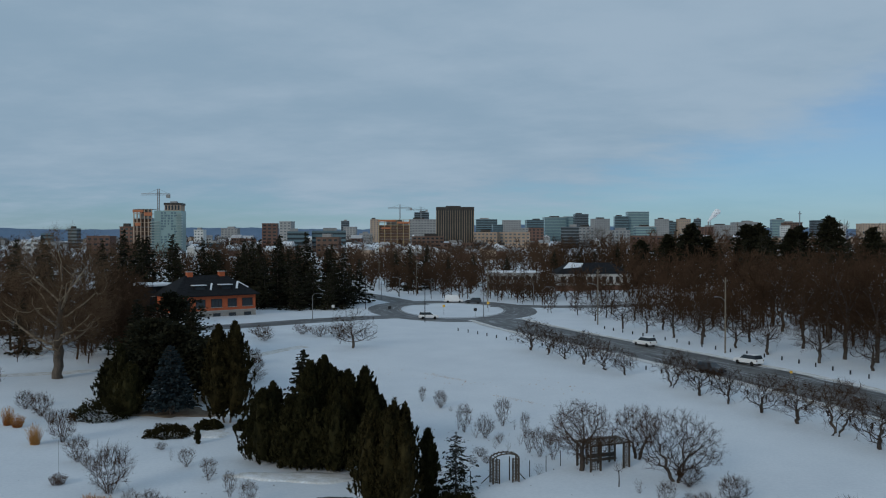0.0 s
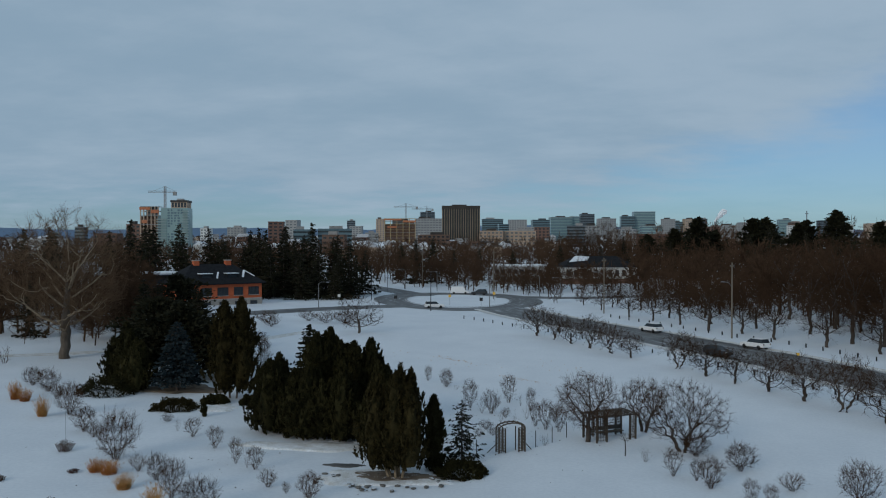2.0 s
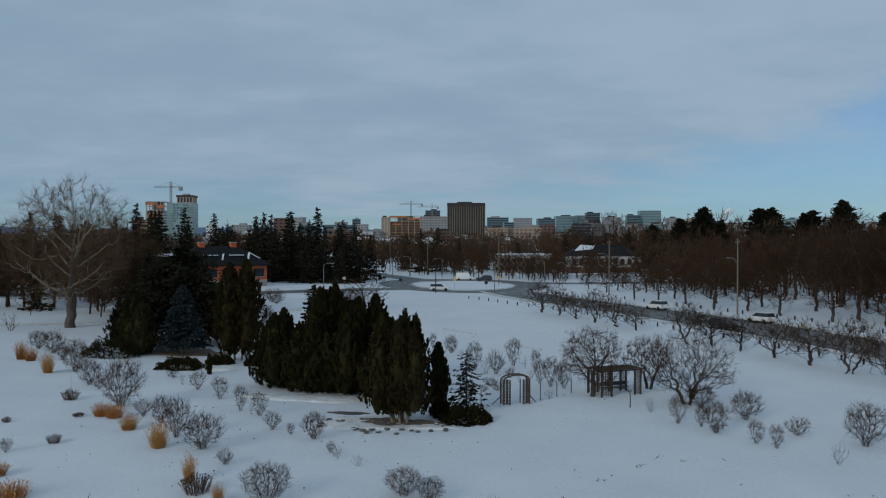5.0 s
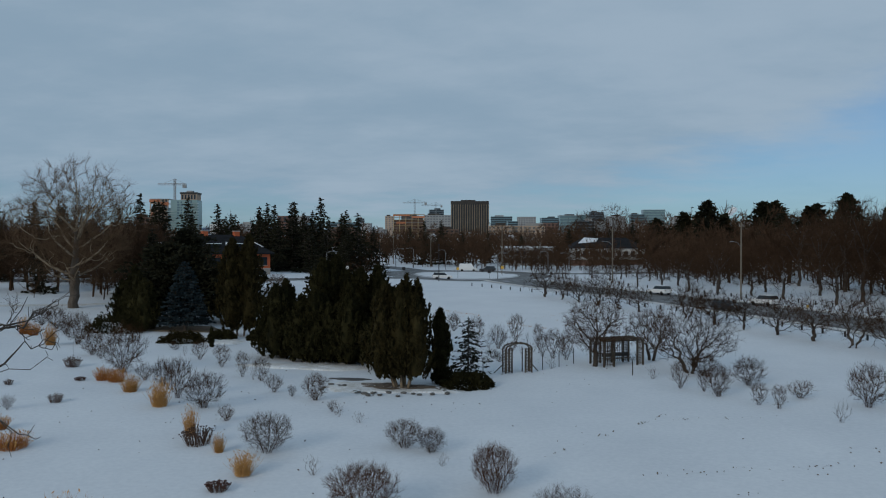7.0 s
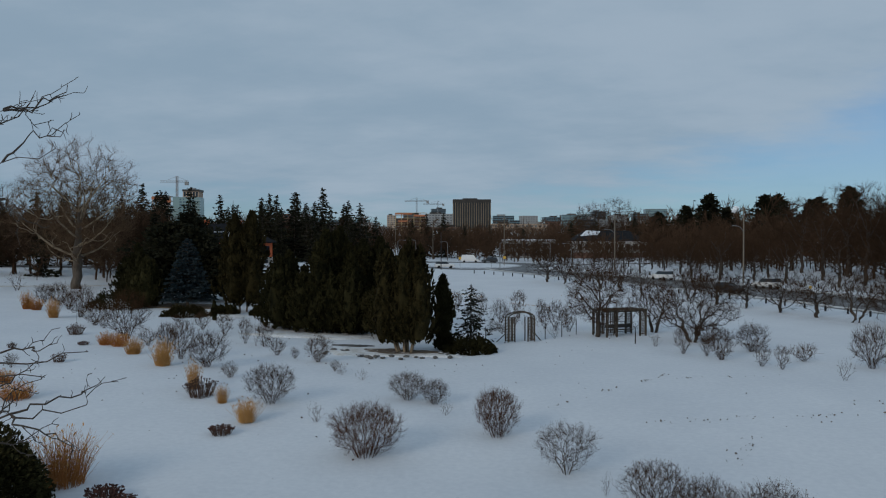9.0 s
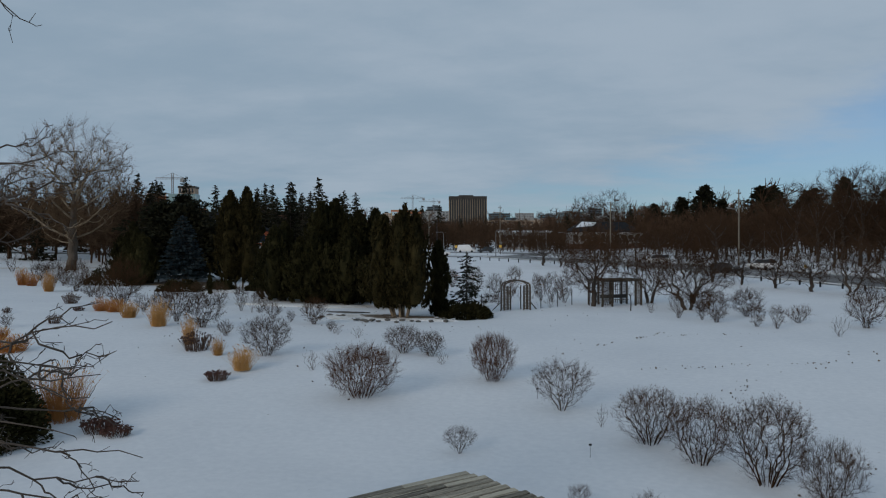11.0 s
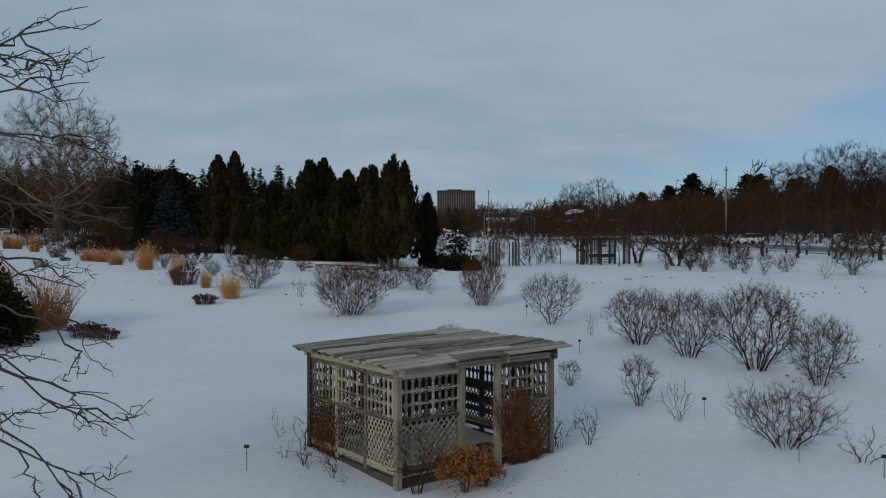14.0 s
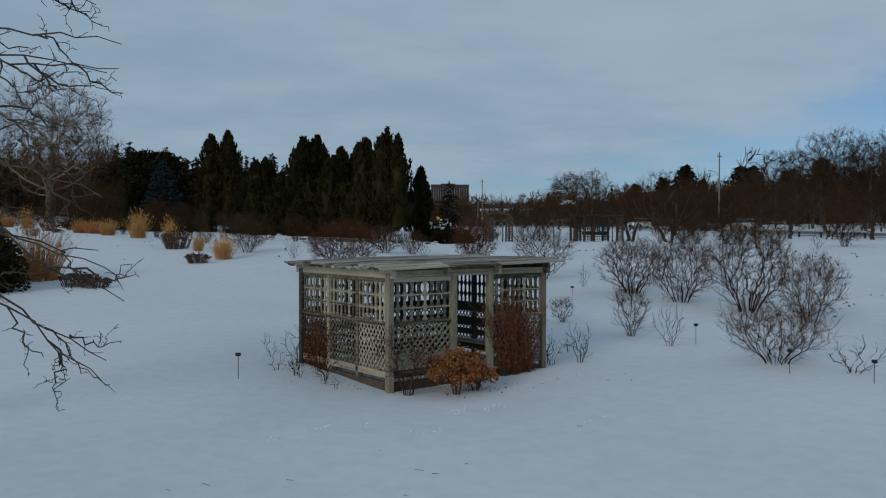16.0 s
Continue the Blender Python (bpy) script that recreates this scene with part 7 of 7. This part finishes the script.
# ---- brick building and houses ----
def window(parent, x, z, w, h, y, frame_mat, cols=2, rows=2):
    """A recessed window: frame, sill, pane and bars, in the plane of a wall that faces -y."""
    win = new("window")
    win.parent = parent
    part("frame", boxes((x - w / 2, y - 0.05, z, x - w / 2 + 0.1, y + 0.02, z + h), (x + w / 2 - 0.1, y - 0.05, z, x + w / 2, y + 0.02, z + h), (x - w / 2, y - 0.05, z + h - 0.1, x + w / 2, y + 0.02, z + h), (x - w / 2, y - 0.05, z, x + w / 2, y + 0.02, z + 0.1)), win, mat=frame_mat)
    part("pane", boxes((x - w / 2 + 0.1, y - 0.015, z + 0.1, x + w / 2 - 0.1, y + 0.0, z + h - 0.1)), win, mat=DARK_GLASS)
    for k in range(1, cols):
        xx = x - w / 2 + w * k / cols
        part("glazing_bar", boxes((xx - 0.05, y - 0.045, z + 0.1, xx + 0.05, y - 0.012, z + h - 0.1)), win, mat=frame_mat)
    part("sill", boxes((x - w / 2 - 0.1, y - 0.14, z - 0.12, x + w / 2 + 0.1, y + 0.02, z)), win, mat=STONE)


def hip_roof(w, d, z0, rise, over, inset):
    bm = bmesh.new()
    o = over
    c = [bm.verts.new(p) for p in ((-o, -o, z0), (w + o, -o, z0), (w + o, d + o, z0), (-o, d + o, z0), (inset, d / 2, z0 + rise), (w - inset, d / 2, z0 + rise))]
    for f in ((0, 1, 5, 4), (1, 2, 5), (2, 3, 4, 5), (3, 0, 4), (3, 2, 1, 0)):
        bm.faces.new([c[i] for i in f])
    return bm


BW, BD = 20.0, 12.0
bx, by = -60.0, 186.7
hall = thing("brick_building", "orange brick building with a dark hipped roof and stone base", "building", at=(bx, by, gz(-46, 196) - 0.3), turn=40.5)
part("base", boxes((0, 0, -1.0, BW, BD, 1.6)), hall, "pale stone base", mat=STONE)
part("wall", boxes((0.06, 0.06, 1.6, BW - 0.06, BD - 0.06, 5.2)), hall, "orange brick wall", mat=BRICK)
part("string_course", boxes((-0.05, -0.05, 1.6, BW + 0.05, 0.06, 1.85), (BW - 0.06, -0.05, 1.6, BW + 0.05, BD, 1.85)), hall, mat=STONE)
part("eaves", boxes((-0.7, -0.7, 5.2, BW + 0.7, BD + 0.7, 5.42)), hall, "dark eaves board", mat=SLATE)
part("roof", hip_roof(BW, BD, 5.42, 4.4, 0.8, 5.0), hall, "dark shingle roof", mat=SLATE)
for k in range(5):
    window(hall, 2.2 + k * 3.9, 2.6, 2.3 if k % 2 else 2.7, 1.9, 0.02, BLACK_PAINT, 3)
    window(hall, 2.2 + k * 3.9, 0.2, 1.8, 1.0, -0.05, BLACK_PAINT, 2)
for x, y in ((6.0, BD / 2), (14.0, BD / 2)):
    ch = part("chimney", bevelled(boxes((x - 0.7, y - 0.5, 8.6, x + 0.7, y + 0.5, 10.6)), 0.03), hall, mat=BRICK)
    part("cap", boxes((x - 0.8, y - 0.6, 10.6, x + 0.8, y + 0.6, 10.8)), ch, mat=STONE)
for x in (6.5, 13.0):
    dorm = new("dormer")
    dorm.parent = hall
    part("wall", boxes((x - 1.4, 1.2, 6.2, x + 1.4, 4.0, 7.6)), dorm, mat=SLATE)
    part("pane", boxes((x - 1.1, 1.17, 6.5, x + 1.1, 1.2, 7.3)), dorm, mat=DARK_GLASS)
    part("snow_cap", bevelled(boxes((x - 1.6, 1.0, 7.6, x + 1.6, 4.6, 7.8)), 0.08), dorm, "snow on the dormer roof", mat=SNOW)


def strip(root, pts, w, t):
    for a, b in zip(pts, pts[1:]):
        part("snow_strip", bar(bmesh.new(), a, b, w, t), root, "snow lying in the roof valley", mat=SNOW)


strip(hall, [(15.6, 1.2, 6.75), (17.0, 3.4, 8.3), (18.8, 1.4, 6.9)], 0.5, 0.12)
strip(hall, [(9.0, 1.0, 6.6), (10.2, 3.0, 8.0)], 0.4, 0.12)
wing = thing("entrance_wing", "low wing with a snow-covered flat roof", "building", at=(-68.6, 193.0, gz(-64, 190)), turn=40.5)
part("wall", boxes((0, 0, -0.6, 7, 8, 6.6)), wing, mat=SLATE)
part("roof", bevelled(boxes((-0.5, -0.5, 6.6, 7.5, 8.5, 7.2)), 0.15), wing, "thick snow on the roof", mat=SNOW)
for x in (1.5, 3.5, 5.5):
    window(wing, x, 4.4, 1.4, 1.4, 0.0, BLACK_PAINT, 1)

house = thing("white_house", "house with white upper floor, brown base and snowy roof", "house", at=(41.5, 300, gz(55, 305)), turn=4)
part("base", boxes((0, 0, -0.6, 26, 13, 1.9)), house, "brown brick ground floor", mat=RED_BRICK)
part("wall", boxes((-0.3, -0.3, 1.9, 26.3, 13.3, 6.0)), house, "white upper floor", mat=WHITE_WALL)
part("roof", hip_roof(26, 13, 6.0, 3.9, 0.9, 5.0), house, "dark hipped roof", mat=SLATE)
snow = bmesh.new()
quad = [snow.verts.new(p) for p in ((2.2, 2.4, 7.8), (9, 3.4, 8.32), (10.5, 5.9, 9.65), (5.4, 6.3, 9.98), (2.4, 7.5, 8.2))]
snow.faces.new((quad[0], quad[1], quad[2], quad[3]))
snow.faces.new((quad[0], quad[3], quad[4]))
part("roof_snow", snow, house, "snow lying on part of the roof", mat=SNOW)
for k in range(10):
    window(house, 1.6 + k * 2.5, 2.8, 1.4, 2.2, -0.31, BROWN_CLAD, 2)
low = thing("pale_block", "long pale two-storey building among trees", "building", at=(16, 305, gz(24, 305)), turn=-3)
part("wall", boxes((0, 0, -0.6, 19, 10, 6.4)), low, mat=CONCRETE)
part("roof", bevelled(boxes((-0.5, -0.5, 6.4, 19.5, 10.5, 7.0)), 0.12), low, "snowy flat roof", mat=SNOW)
for k in range(8):
    window(low, 1.6 + k * 2.25, 3.8, 1.5, 1.5, 0.0, BROWN_CLAD, 1)
    window(low, 1.6 + k * 2.25, 0.9, 1.5, 1.5, 0.0, BROWN_CLAD, 1)


# ---- the town ----
DARK_CLAD = surface("blue grey cladding", (0.07, 0.085, 0.10), (0.12, 0.14, 0.16), scale=0.1, bump=0, rough=0.5)
WALLS = dict(brick=RED_BRICK, conc=CONCRETE, glass=BLUE_GLASS, white=WHITE_WALL, dark=DARK_CLAD, tan=TAN_STONE, bglass=BLUE_GLASS, pglass=PALE_GLASS, brown=BROWN_CLAD)
PANES = dict(brick=DARK_GLASS, conc=GREY_PANE, glass=DARK_GLASS, white=GREY_PANE, dark=DARK_GLASS, tan=GREY_PANE, bglass=DARK_GLASS, pglass=BLUE_GLASS, brown=DARK_GLASS)
LOOK = dict(brick="red brick city building", conc="pale concrete city block", glass="low dark glass office block", white="white city building", dark="dark glass tower", tan="tan stone office block", bglass="blue glass office tower",
            pglass="pale green glass tower", brown="brown city block")
TOWN_WEST = [(-288, 760, 13, 37, 'brick'), (-187, 900, 16, 43, 'brick'), (-208, 1100, 16, 50, 'conc'), (-139, 800, 20, 33, 'glass'), (-112, 820, 33, 34, 'glass'), (-333, 1300, 26, 44, 'conc'), (-322, 1100, 13, 39, 'white'), (-295, 600, 28, 23, 'white'),
             (-444, 1000, 12, 39, 'dark'), (-289, 700, 19, 28, 'brick'), (-523, 1100, 13, 34, 'glass'), (-211, 1800, 17, 68, 'dark'), (-168, 1500, 22, 50, 'conc'), (-131, 1600, 17, 66, 'tan'), (-120, 1300, 21, 36, 'conc'), (-97, 700, 19, 27, 'brown')]
TOWN_MID = [(-30, 1300, 46, 58, 'conc'), (-43, 1700, 29, 83, 'dark'), (-56, 1200, 24, 48, 'conc'), (-16, 900, 34, 29, 'brown'), (89, 1700, 43, 69, 'bglass'), (99, 1500, 18, 54, 'bglass'), (124, 1500, 32, 62, 'conc'), (48, 950, 27, 34, 'tan'), (80, 960, 40, 34, 'tan'),
            (111, 1200, 24, 43, 'conc'), (210, 1900, 39, 73, 'bglass'), (128, 1150, 21, 42, 'brick'), (270, 2000, 52, 82, 'pglass'), (307, 2010, 27, 84, 'pglass'), (316, 1900, 30, 86, 'dark'), (152, 1000, 21, 41, 'dark'), (180, 1050, 21, 42, 'conc'), (16, 850, 32, 22, 'brown')]
TOWN_EAST = [(324, 1700, 33, 70, 'conc'), (407, 1900, 31, 81, 'bglass'), (447, 1910, 48, 92, 'pglass'), (473, 1800, 28, 72, 'conc'), (523, 1920, 26, 69, 'bglass'), (550, 1900, 27, 75, 'tan'), (579, 1900, 15, 75, 'dark'), (316, 1300, 31, 47, 'pglass'), (187, 800, 12, 29, 'brick'),
             (212, 820, 17, 29, 'brick'), (728, 2000, 56, 70, 'conc'), (735, 2020, 16, 74, 'brown'), (803, 2000, 28, 77, 'pglass')]
TOWN_FAR_EAST = [(697, 1700, 18, 56, 'white'), (722, 1720, 35, 63, 'brown'), (862, 1900, 34, 72, 'dark'), (856, 1800, 24, 59, 'white'), (780, 1500, 51, 56, 'tan'), (828, 1520, 46, 52, 'conc'), (606, 1800, 49, 59, 'conc'), (475, 1500, 22, 50, 'brick'), (213, 1000, 24, 37, 'conc')]


def city_block(x, y, w, top, kind, rng):
    base = gz(x, y) - 1
    d = w * rng.uniform(0.5, 0.9)
    h = top - base
    ob = thing("city_building", LOOK[kind] + " on the skyline", "building", "town skyline", at=(x, y, base), turn=rng.uniform(-12, 12))
    part("wall", boxes((-w / 2, 0, 0, w / 2, d, h)), ob, mat=WALLS[kind])
    floors = max(2, int(h / 3.6))
    if kind in ("brick", "conc", "tan", "white", "brown"):
        n = max(3, int(w / 4.5))
        bm = bmesh.new()
        for i in range(n):
            x0 = -w / 2 + w * (i + 0.22) / n
            box(bm, x0, -0.12, 0, x0 + w / n * 0.56, 0.1, 1.7)
        me = bpy.data.meshes.new("window_strip")
        bm.to_mesh(me)
        bm.free()
        me.materials.append(PANES[kind])
        for k in range(floors):
            o = tagged(part("window_strip", me, ob), kind="stuff")
            o.location = (0, 0, h * (k + 0.35) / floors)
    else:
        me = bpy.data.meshes.new("glass_band")
        bm = boxes((-w / 2 - 0.12, -0.12, 0, w / 2 + 0.12, d, 1.9))
        bm.to_mesh(me)
        bm.free()
        me.materials.append(PANES[kind])
        for k in range(floors):
            o = part("glass_band", me, ob)
            o.location = (0, 0, h * (k + 0.3) / floors)
    part("parapet", boxes((-w / 2 - 0.25, -0.25, h, w / 2 + 0.25, d + 0.25, h + 0.8)), ob, mat=WALLS[kind] if kind != "pglass" else CONCRETE)
    if rng.uniform() < 0.7:
        q = rng.uniform(-0.2, 0.2) * w
        part("plant_room", boxes((q - w * 0.2, d * 0.25, h + 0.8, q + w * 0.2, d * 0.75, h + 3.6)), ob, mat=CONCRETE if rng.uniform() < 0.6 else BRONZE)


rng = rs(801)
for town in (TOWN_WEST, TOWN_MID, TOWN_EAST, TOWN_FAR_EAST):
    for row in town:
        city_block(*row, rng)

# lower blocks filling the town between the towers
rng = rs(805)
for k in range(130):
    y = rng.uniform(800, 2300)
    x = rng.uniform(-0.56, 0.56) * y
    city_block(x, y, rng.uniform(8, 19) * (1 + (y > 1500) * 0.5), 19 + (y - 600) * rng.uniform(-0.004, 0.011), rng.choice(["conc", "tan", "brick", "brick", "brown", "brown", "dark", "glass", "bglass", "conc"]), rng)

# dark office tower with fins
tb = gz(15, 1035) - 1
tower = thing("office_tower", "dark bronze office tower with brown vertical fins", "office tower", at=(-8, 1030, tb), turn=1)
TH, TW = 66.8 - tb, 46.0
part("core", boxes((0.3, 0.6, 0, TW - 0.3, 24, TH - 1)), tower, mat=DARK_GLASS)
for k in range(23):
    part("spandrel", boxes((0.2, 0.25, TH * (k + 0.1) / 23, TW - 0.2, 0.7, TH * (k + 0.1) / 23 + 1.1)), tower, mat=BRONZE)
for k in range(17):
    x = TW * k / 16
    part("fin", boxes((x - 0.45, -0.35, 0, x + 0.45, 0.8, TH - 3.0)), tower, mat=FIN)
part("crown_band", boxes((-0.5, -0.4, TH - 4.2, TW + 0.5, 24.4, TH)), tower, mat=BRONZE)
part("plant_room", boxes((12, 6, TH, 30, 18, TH + 1.6)), tower, mat=BRONZE)

# pale residential tower with balconies
rb = gz(-217, 665) - 1
flats = thing("apartment_tower", "pale green glass apartment tower with balconies", "apartment tower", at=(-229, 660, rb), turn=4)
RH = 48.5 - rb
part("shaft", boxes((0.8, 0, 0, 21.5, 17, RH)), flats, mat=PALE_GLASS)
part("low_wing", boxes((-1.6, 0.6, 0, 4.6, 15, RH - 6.5)), flats, "darker glass wing with deep balconies", mat=BLUE_GLASS)
part("crown", boxes((8.5, 1, RH, 21, 15, RH + 5.4)), flats, "tan crown storey", mat=TAN_STONE)
part("crown_roof", boxes((8.0, 0.5, RH + 4.6, 21.5, 15.5, RH + 6.2)), flats, mat=BRONZE)
part("roof_plant", boxes((12, 5, RH + 6.2, 17, 10, RH + 7.6)), flats, mat=STEEL)
for k in range(5):
    part("crown_window", boxes((9.1 + k * 2.4, 0.9, RH + 0.6, 10.6 + k * 2.4, 1.05, RH + 4.2)), flats, mat=DARK_GLASS)
rng = rs(807)
for k in range(17):
    z = 2 + k * (RH - 3) / 17
    if z < RH - 8:
        part("balcony", boxes((-2.4, -0.9, z, 5.2, 1, z + 0.8)), flats, mat=GREEN_PANEL)
    part("balcony", boxes((17.6, -0.9, z, 22.4, 1, z + 0.8)), flats, mat=GREEN_PANEL)
    for x in (6.0, 8.6, 11.2, 13.8, 16.2):
        if rng.uniform() < 0.75:
            part("window", boxes((x, -0.1, z + 0.5, x + rng.uniform(0.9, 2.2), 0.1, z + 1.9)), flats, mat=BLUE_GLASS)

# towers under construction
for name, x, y, w, top, c1, c2 in (("a", -256, 690, 15.5, 51, TAN_STONE, ORANGE), ("b", -85, 1100, 41, 53, YELLOW, ORANGE)):
    b = gz(x, y) - 1
    ob = thing("unfinished_tower", "unfinished concrete tower with orange site netting", "construction site", "construction sites", at=(x, y, b))
    h = top - b
    n = int(h / 3.5)
    part("core", boxes((w * 0.25, 4, 0, w * 0.75, 10, h)), ob, mat=CONCRETE)
    for k in range(n + 1):
        part("floor_slab", boxes((0, 0, h * k / n - 0.35, w, 14, h * k / n)), ob, mat=CONCRETE if k % 2 else c1)
    for k in range(6):
        part("column", boxes((w * k / 5 - 0.4 + (0.4 if k == 0 else -0.4 if k == 5 else 0), 0.1, 0, w * k / 5 + 0.4 + (0.4 if k == 0 else -0.4 if k == 5 else 0), 0.9, h)), ob, mat=c1)
    part("netting", boxes((-0.3, -0.4, h * 0.93, w * 0.55, -0.2, h * 0.985)), ob, mat=c2)
    part("netting", boxes((w * 0.6, -0.4, h * 0.86, w + 0.3, -0.2, h * 0.93)), ob, mat=c2)
    part("netting", boxes((w * 0.1, -0.35, h * 0.66, w * 0.4, -0.2, h * 0.72)), ob, mat=c2)
    part("panel", boxes((0.3, 2.3, 0.5, w - 0.3, 2.6, h * 0.8)), ob, mat=BROWN_CLAD)


def crane(x, y, top, mast0, jib, back, turn):
    ob = thing("tower_crane", "thin grey tower crane on the skyline", "tower crane", "cranes", at=(x, y, mast0), turn=turn)
    h = top - mast0
    for sx, sy in ((-0.7, -0.7), (0.7, -0.7), (0.7, 0.7), (-0.7, 0.7)):
        part("mast_leg", boxes((sx - 0.16, sy - 0.16, 0, sx + 0.16, sy + 0.16, h)), ob, mat=STEEL)
    bm = bmesh.new()
    for k in range(int(h / 2)):
        s = 1 if k % 2 else -1
        bar(bm, (-0.7 * s, -0.7, k * 2), (0.7 * s, -0.7, k * 2 + 2), 0.2, 0.2)
    part("mast_bracing", bm, ob, mat=STEEL)
    for z in (h - 5.2, h - 4.0):
        part("jib_chord", boxes((-back, -0.3, z, jib, 0.3, z + 0.3)), ob, mat=STEEL)
    bm = bmesh.new()
    for k in range(int((jib + back) / 1.6)):
        x0 = -back + k * 1.6
        bar(bm, (x0, 0, h - 5.1 if k % 2 else h - 3.9), (x0 + 1.6, 0, h - 3.9 if k % 2 else h - 5.1), 0.16, 0.16)
    part("jib_bracing", bm, ob, mat=STEEL)
    part("counterweight", boxes((jib - 3, -0.8, h - 7.5, jib, 0.8, h - 4.5)), ob, mat=CONCRETE)
    part("tie", bar(bmesh.new(), (0, 0, h), (-back * 0.7, 0, h - 4), 0.18, 0.18), ob, mat=STEEL)
    part("tie", bar(bmesh.new(), (0, 0, h), (jib * 0.9, 0, h - 4), 0.18, 0.18), ob, mat=STEEL)


crane(-235, 690, 67.5, 8, 9.5, 14, 2)
crane(-57, 1105, 73, 20, 16, 16, -3)
crane(-33, 1250, 76, 5, 10, 22, 4)
ob = thing("radio_mast", "thin steel mast far off in the town", "mast", at=(722, 1690, gz(722, 1690)))
part("shaft", boxes((-0.7, -0.7, 0, 0.7, 0.7, 63)), ob, mat=STEEL)
part("antenna", boxes((-3.4, -0.5, 57, 3.4, 0.5, 58.2)), ob, mat=STEEL)

# houses with snowy roofs below the town
rng = rs(811)
proto = []
for k, m in enumerate((RED_BRICK, WHITE_WALL, TAN_STONE, CONCRETE)):
    ob = thing("town_house", "small town house with a patchy snowy roof", "house", "town houses")
    part("wall", boxes((-5, -5, -1, 5, 5, 6.5)), ob, mat=m)
    bm = bmesh.new()
    c = [bm.verts.new(p) for p in ((-5.4, -5.4, 6.4), (5.4, -5.4, 6.4), (5.4, 5.4, 6.4), (-5.4, 5.4, 6.4), (-5.4, 0, 9.4), (5.4, 0, 9.4))]
    for f in ((0, 1, 5, 4), (2, 3, 4, 5), (1, 2, 5), (3, 0, 4), (3, 2, 1, 0)):
        bm.faces.new([c[i] for i in f])
    part("roof", bm, ob, mat=SNOW if k == 1 else TOWN_ROOF)
    for i in range(3):
        for z in (1.2, 4.2):
            part("window", boxes((-3.7 + i * 2.9, -5.06, z, -2.1 + i * 2.9, -4.9, z + 1.5)), ob, mat=DARK_GLASS)
    proto.append(ob)
spots = [(x, y) for x, y in zip(np.concatenate([rng.uniform(-220, 60, 90), rng.uniform(-650, 950, 170)]), np.concatenate([rng.uniform(600, 1000, 90), rng.uniform(850, 1700, 170)]))]
for k, (x, y) in enumerate(spots):
    m = pose(x, y, gz(x, y), 0, 0, rng.choice([0, 90]) + rng.uniform(-15, 15))
    ob = proto[k] if k < 4 else copy_thing(proto[k % 4], m)
    ob.matrix_basis = m
    s = rng.uniform(0.65, 1.1) * (1 + (y > 1100) * 0.5)
    ob.scale = (s, s, s * rng.uniform(0.8, 1.2))
r = rs(821)
wood("woods_town", "leafless trees scattered among far houses", 12, [(x * y, y, sc) for x, y, sc in zip(r.uniform(-0.56, 0.56, 520), r.uniform(540, 1500, 520), r.uniform(0.7, 1.05, 520))], town_woods)
puff = thing("steam_plume", "white steam rising from a far chimney", "steam", at=(588, 1850, gz(588, 1850)))
part("chimney", lathe("chimney", [(2.4, -1), (2.0, 20), (1.6, 44)], CONCRETE, 10), puff)
for k in range(7):
    bm = bmesh.new()
    bmesh.ops.create_icosphere(bm, subdivisions=3, radius=2.2 + k * 0.7)
    for v in bm.verts:
        v.co = v.co * (1 + 0.45 * noise.noise(v.co * 0.35 + Vector((k * 5.0, 0, 0)))) + Vector((k * 3.2, 0, 46 + k * 3.4))
    part("puff", bm, puff, mat=STEAM)
